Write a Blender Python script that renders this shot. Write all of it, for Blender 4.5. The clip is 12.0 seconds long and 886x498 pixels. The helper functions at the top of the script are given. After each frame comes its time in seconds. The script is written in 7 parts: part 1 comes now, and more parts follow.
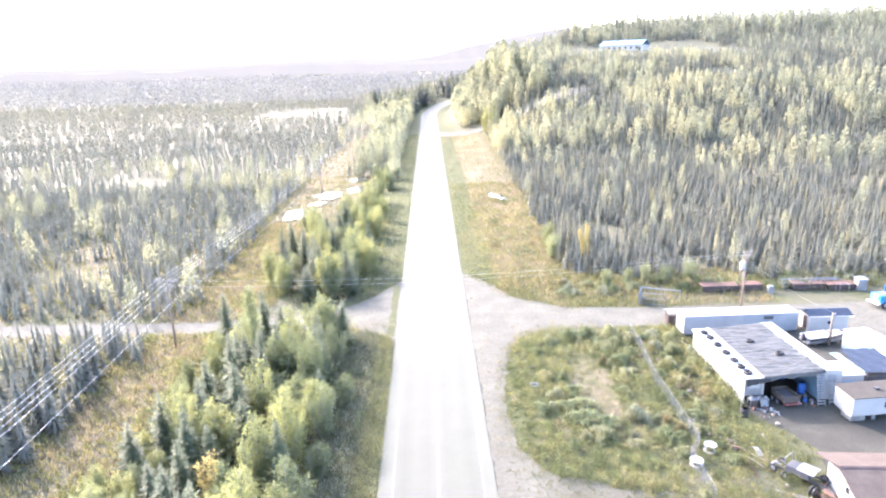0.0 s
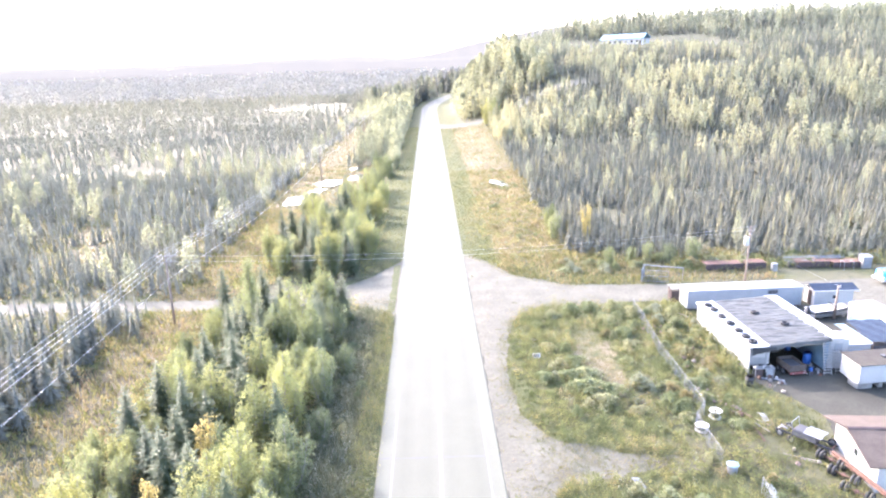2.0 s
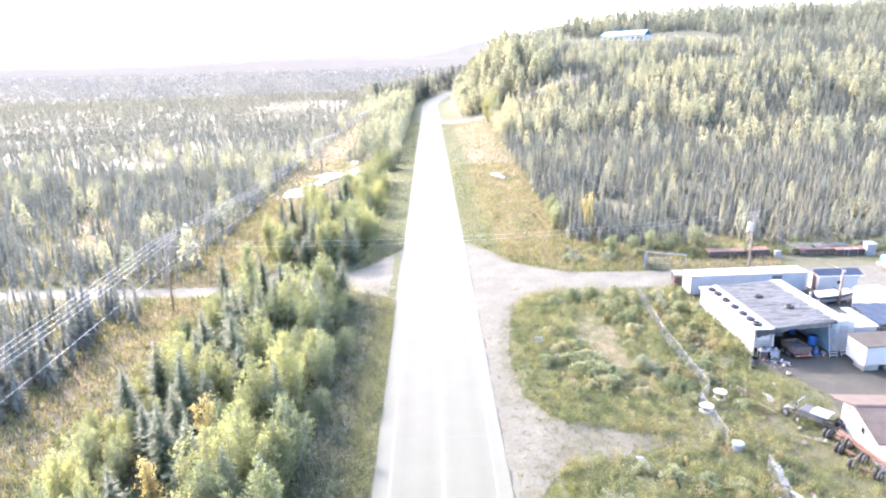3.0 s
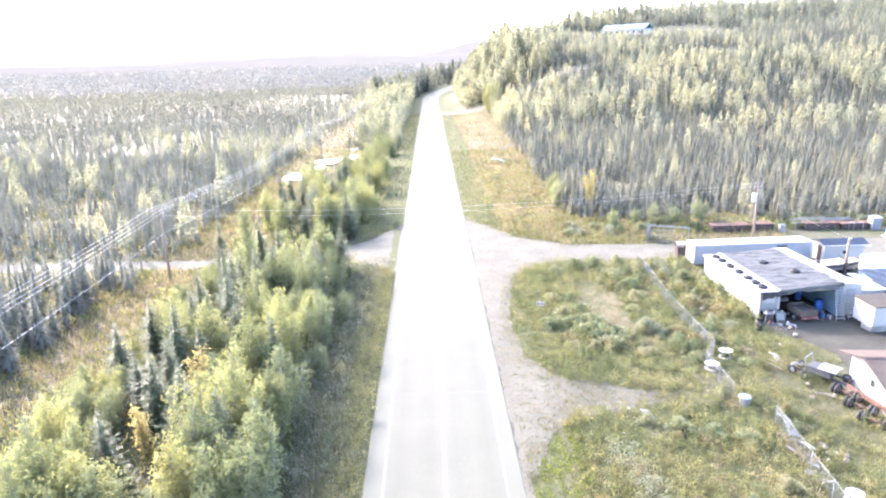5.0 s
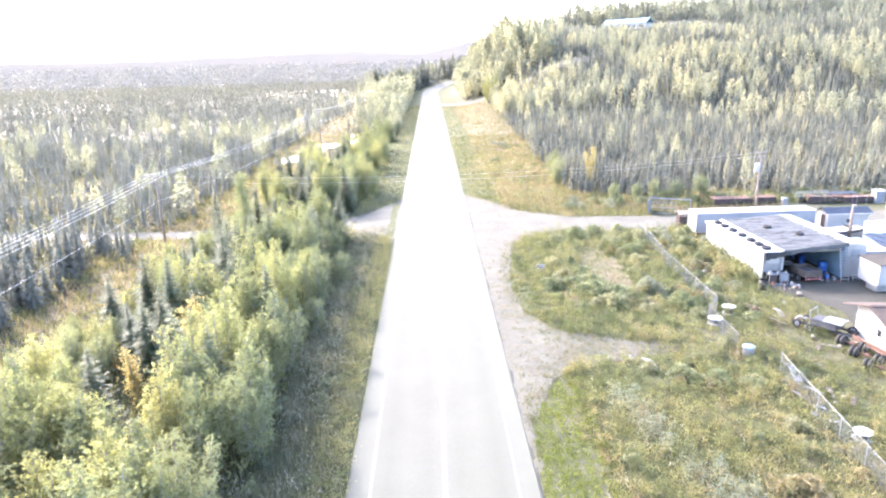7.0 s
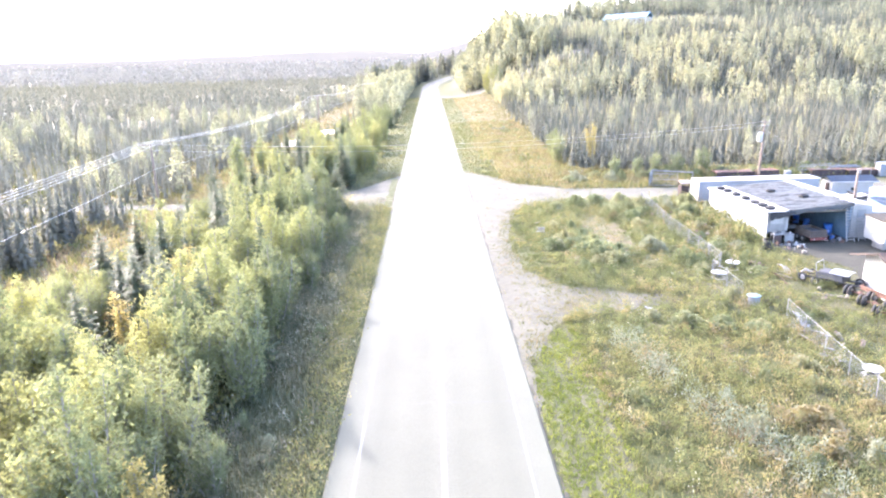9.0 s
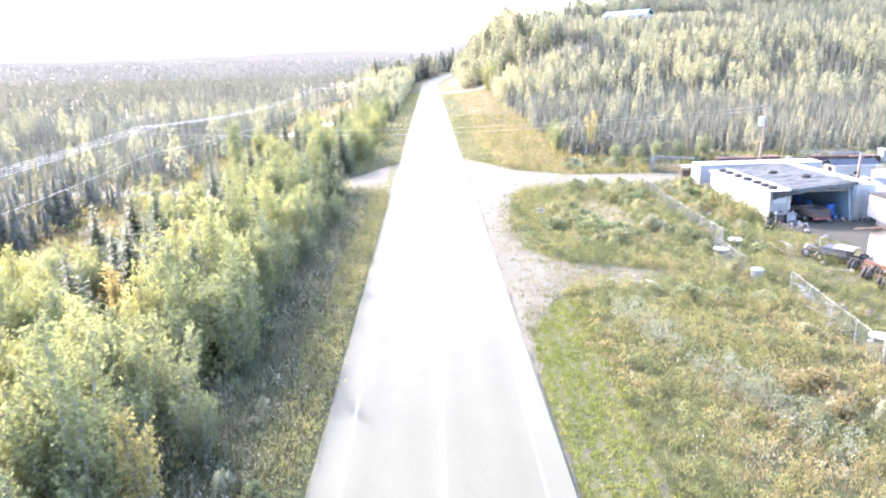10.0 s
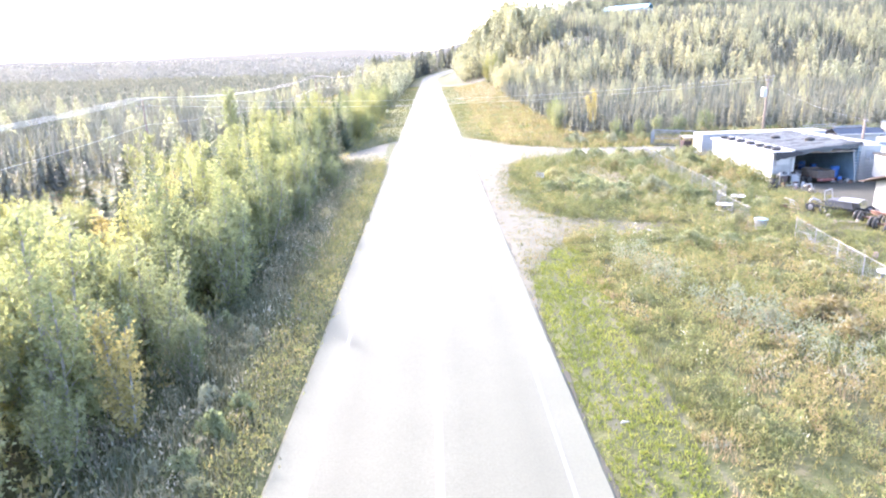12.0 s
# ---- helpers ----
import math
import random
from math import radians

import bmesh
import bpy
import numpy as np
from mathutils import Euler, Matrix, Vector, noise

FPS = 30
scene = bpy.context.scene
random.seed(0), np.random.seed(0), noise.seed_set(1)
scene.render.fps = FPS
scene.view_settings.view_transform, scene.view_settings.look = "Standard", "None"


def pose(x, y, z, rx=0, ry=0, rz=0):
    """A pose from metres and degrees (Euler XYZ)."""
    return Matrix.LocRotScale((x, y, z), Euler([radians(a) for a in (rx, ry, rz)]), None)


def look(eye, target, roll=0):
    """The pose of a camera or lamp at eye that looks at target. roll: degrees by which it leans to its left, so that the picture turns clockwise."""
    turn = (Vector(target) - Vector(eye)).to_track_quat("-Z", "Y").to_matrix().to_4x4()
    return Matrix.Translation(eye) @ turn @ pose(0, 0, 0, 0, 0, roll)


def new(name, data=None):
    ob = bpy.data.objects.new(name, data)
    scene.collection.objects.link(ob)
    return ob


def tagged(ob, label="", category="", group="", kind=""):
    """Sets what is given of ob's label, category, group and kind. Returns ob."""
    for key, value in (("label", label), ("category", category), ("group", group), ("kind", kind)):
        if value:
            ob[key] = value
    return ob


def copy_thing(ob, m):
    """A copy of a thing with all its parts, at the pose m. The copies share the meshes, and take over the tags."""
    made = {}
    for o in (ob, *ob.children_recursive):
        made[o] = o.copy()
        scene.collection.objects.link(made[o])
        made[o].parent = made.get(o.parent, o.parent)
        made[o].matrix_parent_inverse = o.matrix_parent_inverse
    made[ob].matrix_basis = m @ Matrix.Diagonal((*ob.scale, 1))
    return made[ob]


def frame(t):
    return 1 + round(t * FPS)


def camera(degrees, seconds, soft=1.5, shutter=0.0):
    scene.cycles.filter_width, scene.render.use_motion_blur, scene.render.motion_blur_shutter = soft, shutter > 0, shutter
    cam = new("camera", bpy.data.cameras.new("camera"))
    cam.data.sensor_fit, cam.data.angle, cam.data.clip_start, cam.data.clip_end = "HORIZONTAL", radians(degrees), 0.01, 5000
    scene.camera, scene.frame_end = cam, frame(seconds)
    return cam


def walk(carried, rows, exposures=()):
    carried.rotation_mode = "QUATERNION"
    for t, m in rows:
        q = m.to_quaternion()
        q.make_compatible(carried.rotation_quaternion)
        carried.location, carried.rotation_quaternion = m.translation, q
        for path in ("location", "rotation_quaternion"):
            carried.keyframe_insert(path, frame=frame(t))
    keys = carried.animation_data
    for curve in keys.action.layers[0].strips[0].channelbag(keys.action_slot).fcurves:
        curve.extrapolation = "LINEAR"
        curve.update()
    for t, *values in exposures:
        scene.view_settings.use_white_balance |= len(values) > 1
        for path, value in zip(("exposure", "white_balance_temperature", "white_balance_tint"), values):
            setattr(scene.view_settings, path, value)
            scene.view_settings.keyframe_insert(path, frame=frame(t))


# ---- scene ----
cam = camera(68.0, 12.0, soft=2.1)
# seconds, eye x, y, z, yaw, pitch, lean to the right
PATH = [
    (0.0, 0.20, 0.00, 34.46, -0.87, -15.89, 1.59),
    (0.5, 0.17, -0.01, 33.88, -0.88, -15.91, 1.57),
    (1.0, 0.13, -0.02, 33.11, -0.87, -15.93, 1.59),
    (1.5, 0.08, -0.07, 32.17, -0.87, -15.97, 1.62),
    (2.0, -0.00, -0.06, 31.21, -0.85, -15.98, 1.65),
    (2.5, -0.06, 0.01, 30.25, -0.83, -15.99, 1.66),
    (3.0, -0.10, 0.11, 29.27, -0.79, -16.01, 1.67),
    (5.0, -0.20, 0.14, 25.35, -0.77, -16.06, 1.61),
    (5.5, -0.22, 0.04, 24.34, -0.77, -16.06, 1.56),
    (6.0, -0.23, -0.02, 23.32, -0.78, -16.06, 1.49),
    (6.5, -0.22, -0.04, 22.31, -0.79, -16.06, 1.45),
    (7.0, -0.20, -0.02, 21.30, -0.79, -16.07, 1.43),
    (9.0, -0.13, 0.00, 17.34, -0.78, -16.03, 1.46),
    (9.5, -0.14, 0.04, 16.32, -0.78, -16.02, 1.46),
    (10.0, -0.07, 0.11, 15.32, -0.78, -16.01, 1.46),
    (10.5, 0.01, 0.10, 14.33, -0.75, -16.00, 1.47),
    (11.0, 0.04, 0.09, 13.38, -0.73, -15.99, 1.52),
    (11.5, 0.05, 0.07, 12.48, -0.71, -15.99, 1.60),
    (12.0, 0.10, 0.06, 11.76, -0.69, -15.97, 1.66),
]


def aim(x, y, z, yaw, pitch, lean):
    a, b = radians(yaw), radians(pitch)
    eye = Vector((x, y, z))
    return look(eye, eye + 100 * Vector((-math.sin(a) * math.cos(b), math.cos(a) * math.cos(b), math.sin(b))), -lean)


walk(cam, [(t, aim(*p)) for t, *p in PATH], exposures=[(0.0, 3.66, 6270, 22.5), (12.0, 3.66, 6270, 22.5)])

# ---- light ----
SUN_AZ, SUN_EL = -42.0, 28.5     # degrees: from straight ahead (+y) towards +x, and above the horizon
world = bpy.data.worlds.new("sky")
scene.world = world
world.use_nodes = True
wn = world.node_tree.nodes
sky = wn.new("ShaderNodeTexSky")
sky.sky_type, sky.sun_disc = "NISHITA", False
sky.sun_elevation, sky.sun_rotation = radians(SUN_EL), radians(SUN_AZ % 360)
sky.altitude, sky.air_density, sky.dust_density, sky.ozone_density = 150, 1.0, 3.0, 1.0
wn["Background"].inputs["Strength"].default_value = 0.15
world.node_tree.links.new(sky.outputs[0], wn["Background"].inputs["Color"])
sun = new("sun", bpy.data.lights.new("sun", "SUN"))
sun.data.energy, sun.data.angle, sun.data.color = 1.22, radians(0.9), (1.0, 0.95, 0.88)
sd = Vector((math.sin(radians(SUN_AZ)) * math.cos(radians(SUN_EL)), math.cos(radians(SUN_AZ)) * math.cos(radians(SUN_EL)), math.sin(radians(SUN_EL))))
sun.matrix_world = look(sd * 200, (0, 0, 0))

# ---- materials ----


def material(name):
    m = bpy.data.materials.new(name)
    m.use_nodes = True
    nt = m.node_tree
    nt.nodes.clear()
    out = nt.nodes.new("ShaderNodeOutputMaterial")
    return m, nt, out


def node(nt, kind, **inputs):
    n = nt.nodes.new(kind)
    for k, v in inputs.items():
        n.inputs[k.replace("_", " ")].default_value = v
    return n


def noise_tex(nt, scale, detail=4.0, rough=0.6, space="Object"):
    co = nt.nodes.new("ShaderNodeTexCoord")
    n = node(nt, "ShaderNodeTexNoise", Scale=scale, Detail=detail, Roughness=rough)
    nt.links.new(co.outputs[space], n.inputs["Vector"])
    return n.outputs["Fac"]


def ramp(nt, fac, stops):
    r = nt.nodes.new("ShaderNodeValToRGB")
    e = r.color_ramp.elements
    while len(e) < len(stops):
        e.new(0.5)
    for el, (p, c) in zip(e, stops):
        el.position, el.color = p, (*c, 1)
    nt.links.new(fac, r.inputs[0])
    return r.outputs[0]


def mixc(nt, fac, a, b, blend="MIX"):
    n = nt.nodes.new("ShaderNodeMix")
    n.data_type, n.blend_type = "RGBA", blend
    for sock, v in ((n.inputs[0], fac), (n.inputs[6], a), (n.inputs[7], b)):
        if hasattr(v, "node"):
            nt.links.new(v, sock)
        elif isinstance(v, tuple):
            sock.default_value = (*v, 1)
        else:
            sock.default_value = v
    return n.outputs[2]


def surface(name, stops, scale, rough=0.8, metal=0.0, bump=0.3, grain=18.0, space="Object", fine=0.25, spec=0.5):
    """A weathered solid: patches by a coarse noise, grain by a fine one, and relief."""
    m, nt, out = material(name)
    coarse, small = noise_tex(nt, scale, space=space), noise_tex(nt, scale * grain, 3.0, 0.7, space=space)
    col = ramp(nt, coarse, stops)
    shade = ramp(nt, small, [(0.25, (1 - fine,) * 3), (0.75, (1 + fine * 0.5,) * 3)])
    col = mixc(nt, 1.0, col, shade, "MULTIPLY")
    b = node(nt, "ShaderNodeBsdfPrincipled", Roughness=rough, Metallic=metal)
    b.inputs["Specular IOR Level"].default_value = spec
    nt.links.new(col, b.inputs["Base Color"])
    bp = node(nt, "ShaderNodeBump", Strength=bump, Distance=0.03)
    nt.links.new(small, bp.inputs["Height"])
    nt.links.new(bp.outputs[0], b.inputs["Normal"])
    nt.links.new(b.outputs[0], out.inputs[0])
    return m


def leafy(name, stops, through_light=0.45, attr="", rough=0.7, spec=0.15, spread=0.34):
    """Leaves or needles: colour by island and by object, or by the attribute tone; light passes through them."""
    m, nt, out = material(name)
    if attr:
        a = nt.nodes.new("ShaderNodeAttribute")
        a.attribute_name = attr
        fac = a.outputs["Fac"]
    else:
        fac = nt.nodes.new("ShaderNodeObjectInfo").outputs["Random"]
    g = nt.nodes.new("ShaderNodeNewGeometry")
    mid = nt.nodes.new("ShaderNodeMath")
    mid.operation = "MULTIPLY_ADD"
    mid.inputs[1].default_value, mid.inputs[2].default_value = spread, -spread / 2
    nt.links.new(g.outputs["Random Per Island"], mid.inputs[0])
    add = nt.nodes.new("ShaderNodeMath")
    add.use_clamp = True
    nt.links.new(mid.outputs[0], add.inputs[0])
    nt.links.new(fac, add.inputs[1])
    col = ramp(nt, add.outputs[0], stops)
    d = node(nt, "ShaderNodeBsdfPrincipled", Roughness=rough)
    d.inputs["Specular IOR Level"].default_value = spec
    t = nt.nodes.new("ShaderNodeBsdfTranslucent")
    warm = mixc(nt, 1.0, col, (1.30, 1.30, 1.02), "MULTIPLY")
    nt.links.new(col, d.inputs["Base Color"])
    nt.links.new(warm, t.inputs["Color"])
    mx = nt.nodes.new("ShaderNodeMixShader")
    mx.inputs[0].default_value = through_light
    nt.links.new(d.outputs[0], mx.inputs[1])
    nt.links.new(t.outputs[0], mx.inputs[2])
    nt.links.new(mx.outputs[0], out.inputs[0])
    return m


def plain(name, color, rough=0.6, metal=0.0, scale=1.5, fine=0.2, spec=0.5):
    c = np.array(color)
    return surface(name, [(0.3, tuple(c * 0.78)), (0.7, tuple(np.minimum(c * 1.1, 0.9)))], scale, rough, metal, 0.12, 14.0, fine=fine, spec=spec)


ASPHALT = surface("worn_asphalt", [(0.2, (0.084, 0.086, 0.066)), (0.5, (0.091, 0.093, 0.071)), (0.8, (0.097, 0.099, 0.076))], 0.22, 0.75, 0, 0.25, 60.0, fine=0.18, spec=0.2)
rt = ASPHALT.node_tree
rb = next(n for n in rt.nodes if n.type == "BSDF_PRINCIPLED")
old = rb.inputs["Base Color"].links[0].from_socket
rco = rt.nodes.new("ShaderNodeTexCoord")
rsx = rt.nodes.new("ShaderNodeSeparateXYZ")
rt.links.new(rco.outputs["Object"], rsx.inputs[0])
rab = rt.nodes.new("ShaderNodeMath")
rab.operation = "ABSOLUTE"
rt.links.new(rsx.outputs[0], rab.inputs[0])
rdv = rt.nodes.new("ShaderNodeMath")
rdv.operation, rdv.inputs[1].default_value = "DIVIDE", 5.0
rt.links.new(rab.outputs[0], rdv.inputs[0])
# dusty shoulders and crown, traffic-polished wheel tracks
tracks = ramp(rt, rdv.outputs[0], [(0.0, (1.04,) * 3), (0.16, (0.95,) * 3), (0.40, (1.0,) * 3), (0.60, (0.93,) * 3), (0.74, (1.0,) * 3), (0.80, (1.07,) * 3)])
rt.links.new(mixc(rt, 1.0, old, tracks, "MULTIPLY"), rb.inputs["Base Color"])
GRAVEL = surface("pale_gravel", [(0.25, (0.074, 0.071, 0.055)), (0.55, (0.100, 0.096, 0.075)), (0.85, (0.128, 0.125, 0.096))], 0.3, 0.95, 0, 0.9, 9.0, fine=0.35, spec=0.2)
YARD_DIRT = surface("packed_dirt", [(0.2, (0.038, 0.036, 0.030)), (0.55, (0.053, 0.052, 0.042)), (0.85, (0.082, 0.078, 0.061))], 0.25, 0.95, 0, 0.7, 25.0, fine=0.3, spec=0.15)
PAINT_WHITE = plain("road_paint_white", (0.120, 0.120, 0.112), 0.6, 0, 3.0, 0.3)
PAINT_YELLOW = plain("road_paint_faded_cream", (0.104, 0.103, 0.096), 0.6, 0, 3.0, 0.3)
TAR = plain("crack_tar", (0.05, 0.05, 0.05), 0.5)
WATER, wt, wo = material("pond_water")
wb = node(wt, "ShaderNodeBsdfPrincipled", Roughness=0.08)
wb.inputs["Base Color"].default_value = (0.05, 0.055, 0.05, 1)
wbump = node(wt, "ShaderNodeBump", Strength=0.15, Distance=0.05)
wt.links.new(noise_tex(wt, 1.5), wbump.inputs["Height"])
wt.links.new(wbump.outputs[0], wb.inputs["Normal"])
wt.links.new(wb.outputs[0], wo.inputs[0])

WOOD_POLE = surface("weathered_pole_wood", [(0.3, (0.15, 0.11, 0.085)), (0.7, (0.25, 0.19, 0.15))], 2.0, 0.9, 0, 0.4)
BARK_PALE = surface("pale_aspen_bark", [(0.35, (0.136, 0.130, 0.112)), (0.65, (0.260, 0.254, 0.223))], 3.0, 0.9, 0, 0.4)
BARK_DARK = surface("dark_spruce_bark", [(0.3, (0.06, 0.05, 0.045)), (0.7, (0.13, 0.11, 0.10))], 3.0, 0.95, 0, 0.4)
METAL_GREY = plain("galvanised_steel", (0.25, 0.255, 0.26), 0.5, 0.5)
# Pale base colour stands in for the sun's glint on the wires.
WIRE = plain("glint_pale_wire", (0.60, 0.60, 0.59), 0.5)
FENCE_WIRE = plain("dull_galvanised_wire", (0.24, 0.24, 0.24), 0.65)
RED_PAINT = plain("weathered_red_paint", (0.17, 0.05, 0.045), 0.6)
WHITE_PAINT = surface("white_painted_panel", [(0.25, (0.269, 0.270, 0.264)), (0.6, (0.320, 0.320, 0.313)), (0.85, (0.351, 0.345, 0.325))], 0.6, 0.5, 0, 0.1, 12, fine=0.1)
BLUE_WHITE = surface("pale_blue_grey_panel", [(0.25, (0.181, 0.195, 0.210)), (0.7, (0.246, 0.257, 0.269))], 0.5, 0.5, 0, 0.12, 12, fine=0.1)
BLUE_WALL = plain("light_blue_panel", (0.17, 0.26, 0.34), 0.6)
TARP = surface("grey_tarpaulin", [(0.25, (0.041, 0.041, 0.039)), (0.6, (0.057, 0.059, 0.055)), (0.85, (0.074, 0.074, 0.070))], 0.7, 0.6, 0, 0.5, 8.0, fine=0.2, spec=0.25)
BLUE_TARP = plain("navy_roofing", (0.030, 0.040, 0.058), 0.6, spec=0.15)
RUBBER = plain("black_rubber", (0.022, 0.022, 0.023), 0.8)
DARK = plain("dark_junk", (0.05, 0.05, 0.055), 0.8)
RUST = surface("rusty_steel", [(0.3, (0.09, 0.055, 0.045)), (0.7, (0.15, 0.09, 0.07))], 2.0, 0.9, 0.0, 0.3, spec=0.15)
RED_BROWN = surface("red_brown_planks", [(0.3, (0.055, 0.042, 0.04)), (0.7, (0.085, 0.066, 0.062))], 1.0, 0.9, 0, 0.3, spec=0.1)
TAN_ROOF = surface("tan_roofing", [(0.3, (0.056, 0.049, 0.041)), (0.7, (0.074, 0.067, 0.055))], 0.8, 0.9, 0, 0.3, spec=0.1)
BROWN_ROOF = surface("brown_roofing", [(0.3, (0.070, 0.056, 0.046)), (0.7, (0.096, 0.078, 0.065))], 0.8, 0.9, 0, 0.3, spec=0.1)
BLUE_PLASTIC = plain("blue_plastic", (0.030, 0.130, 0.420), 0.45)
BLUE_TRUCK = plain("blue_truck_paint", (0.02, 0.16, 0.55), 0.25)
BLUE_ROOF = plain("sky_blue_metal_roof", (0.10, 0.22, 0.32), 0.45)
GLASS_DARK = plain("dark_window_glass", (0.03, 0.035, 0.04), 0.12)
CHROME = plain("chrome", (0.75, 0.75, 0.77), 0.2, 0.9)
PALE_WOOD = surface("bleached_wood", [(0.3, (0.176, 0.160, 0.136)), (0.7, (0.256, 0.232, 0.208))], 2.0, 0.9, 0, 0.3)

ASPEN = leafy("aspen_leaves", [(0.0, (0.134, 0.156, 0.090)), (0.45, (0.188, 0.202, 0.102)), (0.75, (0.229, 0.238, 0.112)), (1.0, (0.270, 0.261, 0.116))], 0.47)
WILLOW = leafy("willow_leaves", [(0.0, (0.124, 0.143, 0.084)), (0.5, (0.180, 0.200, 0.109)), (1.0, (0.246, 0.259, 0.145))], 0.46)
BIRCH = leafy("yellow_birch_leaves", [(0.0, (0.228, 0.204, 0.098)), (0.5, (0.294, 0.249, 0.101)), (1.0, (0.342, 0.285, 0.133))], 0.45)
SPRUCE = leafy("spruce_needles", [(0.0, (0.079, 0.098, 0.060)), (0.5, (0.106, 0.127, 0.075)), (1.0, (0.142, 0.159, 0.090))], 0.3, rough=0.6)
# Far needles and leaves greyed and bluer: haze put into the base colours.
SPRUCE_FAR = leafy("haze_greyed_spruce_needles", [(0.0, (0.134, 0.140, 0.124)), (0.45, (0.188, 0.190, 0.164)), (0.8, (0.252, 0.244, 0.183)), (1.0, (0.308, 0.278, 0.171))], 0.42, "tone", 0.8, 0.05)
ASPEN_FAR = leafy("haze_greyed_aspen_leaves", [(0.0, (0.144, 0.154, 0.129)), (0.4, (0.201, 0.210, 0.159)), (0.75, (0.264, 0.262, 0.183)), (1.0, (0.317, 0.293, 0.193))], 0.42, "tone")
# A paler copy of SPRUCE_FAR: sunward haze and glare put into the colour.
BOG_SPRUCE = leafy("veil_paled_spruce_needles", [(0.0, (0.160, 0.161, 0.133)), (0.45, (0.213, 0.210, 0.173)), (0.8, (0.247, 0.239, 0.195)), (1.0, (0.267, 0.252, 0.190))], 0.28, "tone", 0.8, 0.05)
# Desaturated leaf colour with the flat's haze put into it.
FAR_MIX = leafy("haze_greyed_mixed_leaves", [(0.0, (0.113, 0.117, 0.103)), (0.5, (0.140, 0.143, 0.123)), (1.0, (0.171, 0.168, 0.136))], 0.30, "tone")
# Brownish weeds, greyed so that the trees' shade lies in the colour.
VERGE = leafy("shade_greyed_verge_weeds", [(0.0, (0.093, 0.109, 0.071)), (0.35, (0.131, 0.133, 0.092)), (0.65, (0.188, 0.169, 0.124)), (0.88, (0.192, 0.186, 0.140)), (1.0, (0.300, 0.289, 0.248))], 0.32, "tone")
GRASS = leafy("meadow_grass_blades", [(0.0, (0.069, 0.083, 0.035)), (0.3, (0.115, 0.120, 0.049)), (0.55, (0.172, 0.150, 0.073)), (0.8, (0.224, 0.183, 0.115)), (1.0, (0.209, 0.148, 0.099))], 0.38, "tone", spread=0.16)

# ground: base by the painted cover weights, broken up by noise
GROUND, gt, go = material("meadow_ground")
ga = gt.nodes.new("ShaderNodeAttribute")
ga.attribute_name = "cover"
sep = gt.nodes.new("ShaderNodeSeparateColor")
gt.links.new(ga.outputs["Color"], sep.inputs[0])
n1, n2, n3 = noise_tex(gt, 0.09, 5), noise_tex(gt, 0.9, 5, 0.7), noise_tex(gt, 7.0, 3, 0.7)
green = ramp(gt, n2, [(0.3, (0.048, 0.055, 0.022)), (0.55, (0.070, 0.074, 0.030)), (0.8, (0.125, 0.116, 0.060))])
straw = ramp(gt, n2, [(0.3, (0.092, 0.078, 0.047)), (0.55, (0.126, 0.106, 0.067)), (0.8, (0.164, 0.138, 0.094))])
floor_c = ramp(gt, n2, [(0.3, (0.060, 0.061, 0.038)), (0.6, (0.093, 0.089, 0.054)), (0.85, (0.136, 0.119, 0.077))])
rusty = ramp(gt, n2, [(0.3, (0.158, 0.119, 0.077)), (0.7, (0.238, 0.180, 0.122))])


def mask(channel, wob):
    a = gt.nodes.new("ShaderNodeMath")
    a.operation = "MULTIPLY_ADD"
    gt.links.new(wob, a.inputs[0])
    a.inputs[1].default_value = 0.9
    gt.links.new(channel, a.inputs[2])
    b = gt.nodes.new("ShaderNodeMapRange")
    b.inputs["From Min"].default_value, b.inputs["From Max"].default_value = 0.75, 1.1
    gt.links.new(a.outputs[0], b.inputs["Value"])
    return b.outputs[0]


gc = mixc(gt, mask(sep.outputs[0], n2), floor_c, green)
gc = mixc(gt, mask(sep.outputs[1], n2), gc, straw)
gc = mixc(gt, mask(sep.outputs[2], n1), gc, rusty)
gc = mixc(gt, 1.0, gc, ramp(gt, n3, [(0.25, (0.7,) * 3), (0.75, (1.15,) * 3)]), "MULTIPLY")
gb = node(gt, "ShaderNodeBsdfPrincipled", Roughness=0.95)
gb.inputs["Specular IOR Level"].default_value = 0.2
gbump = node(gt, "ShaderNodeBump", Strength=0.7, Distance=0.12)
gt.links.new(n3, gbump.inputs["Height"])
gt.links.new(gc, gb.inputs["Base Color"])
gt.links.new(gbump.outputs[0], gb.inputs["Normal"])
gt.links.new(gb.outputs[0], go.inputs[0])

# ---- building helpers ----


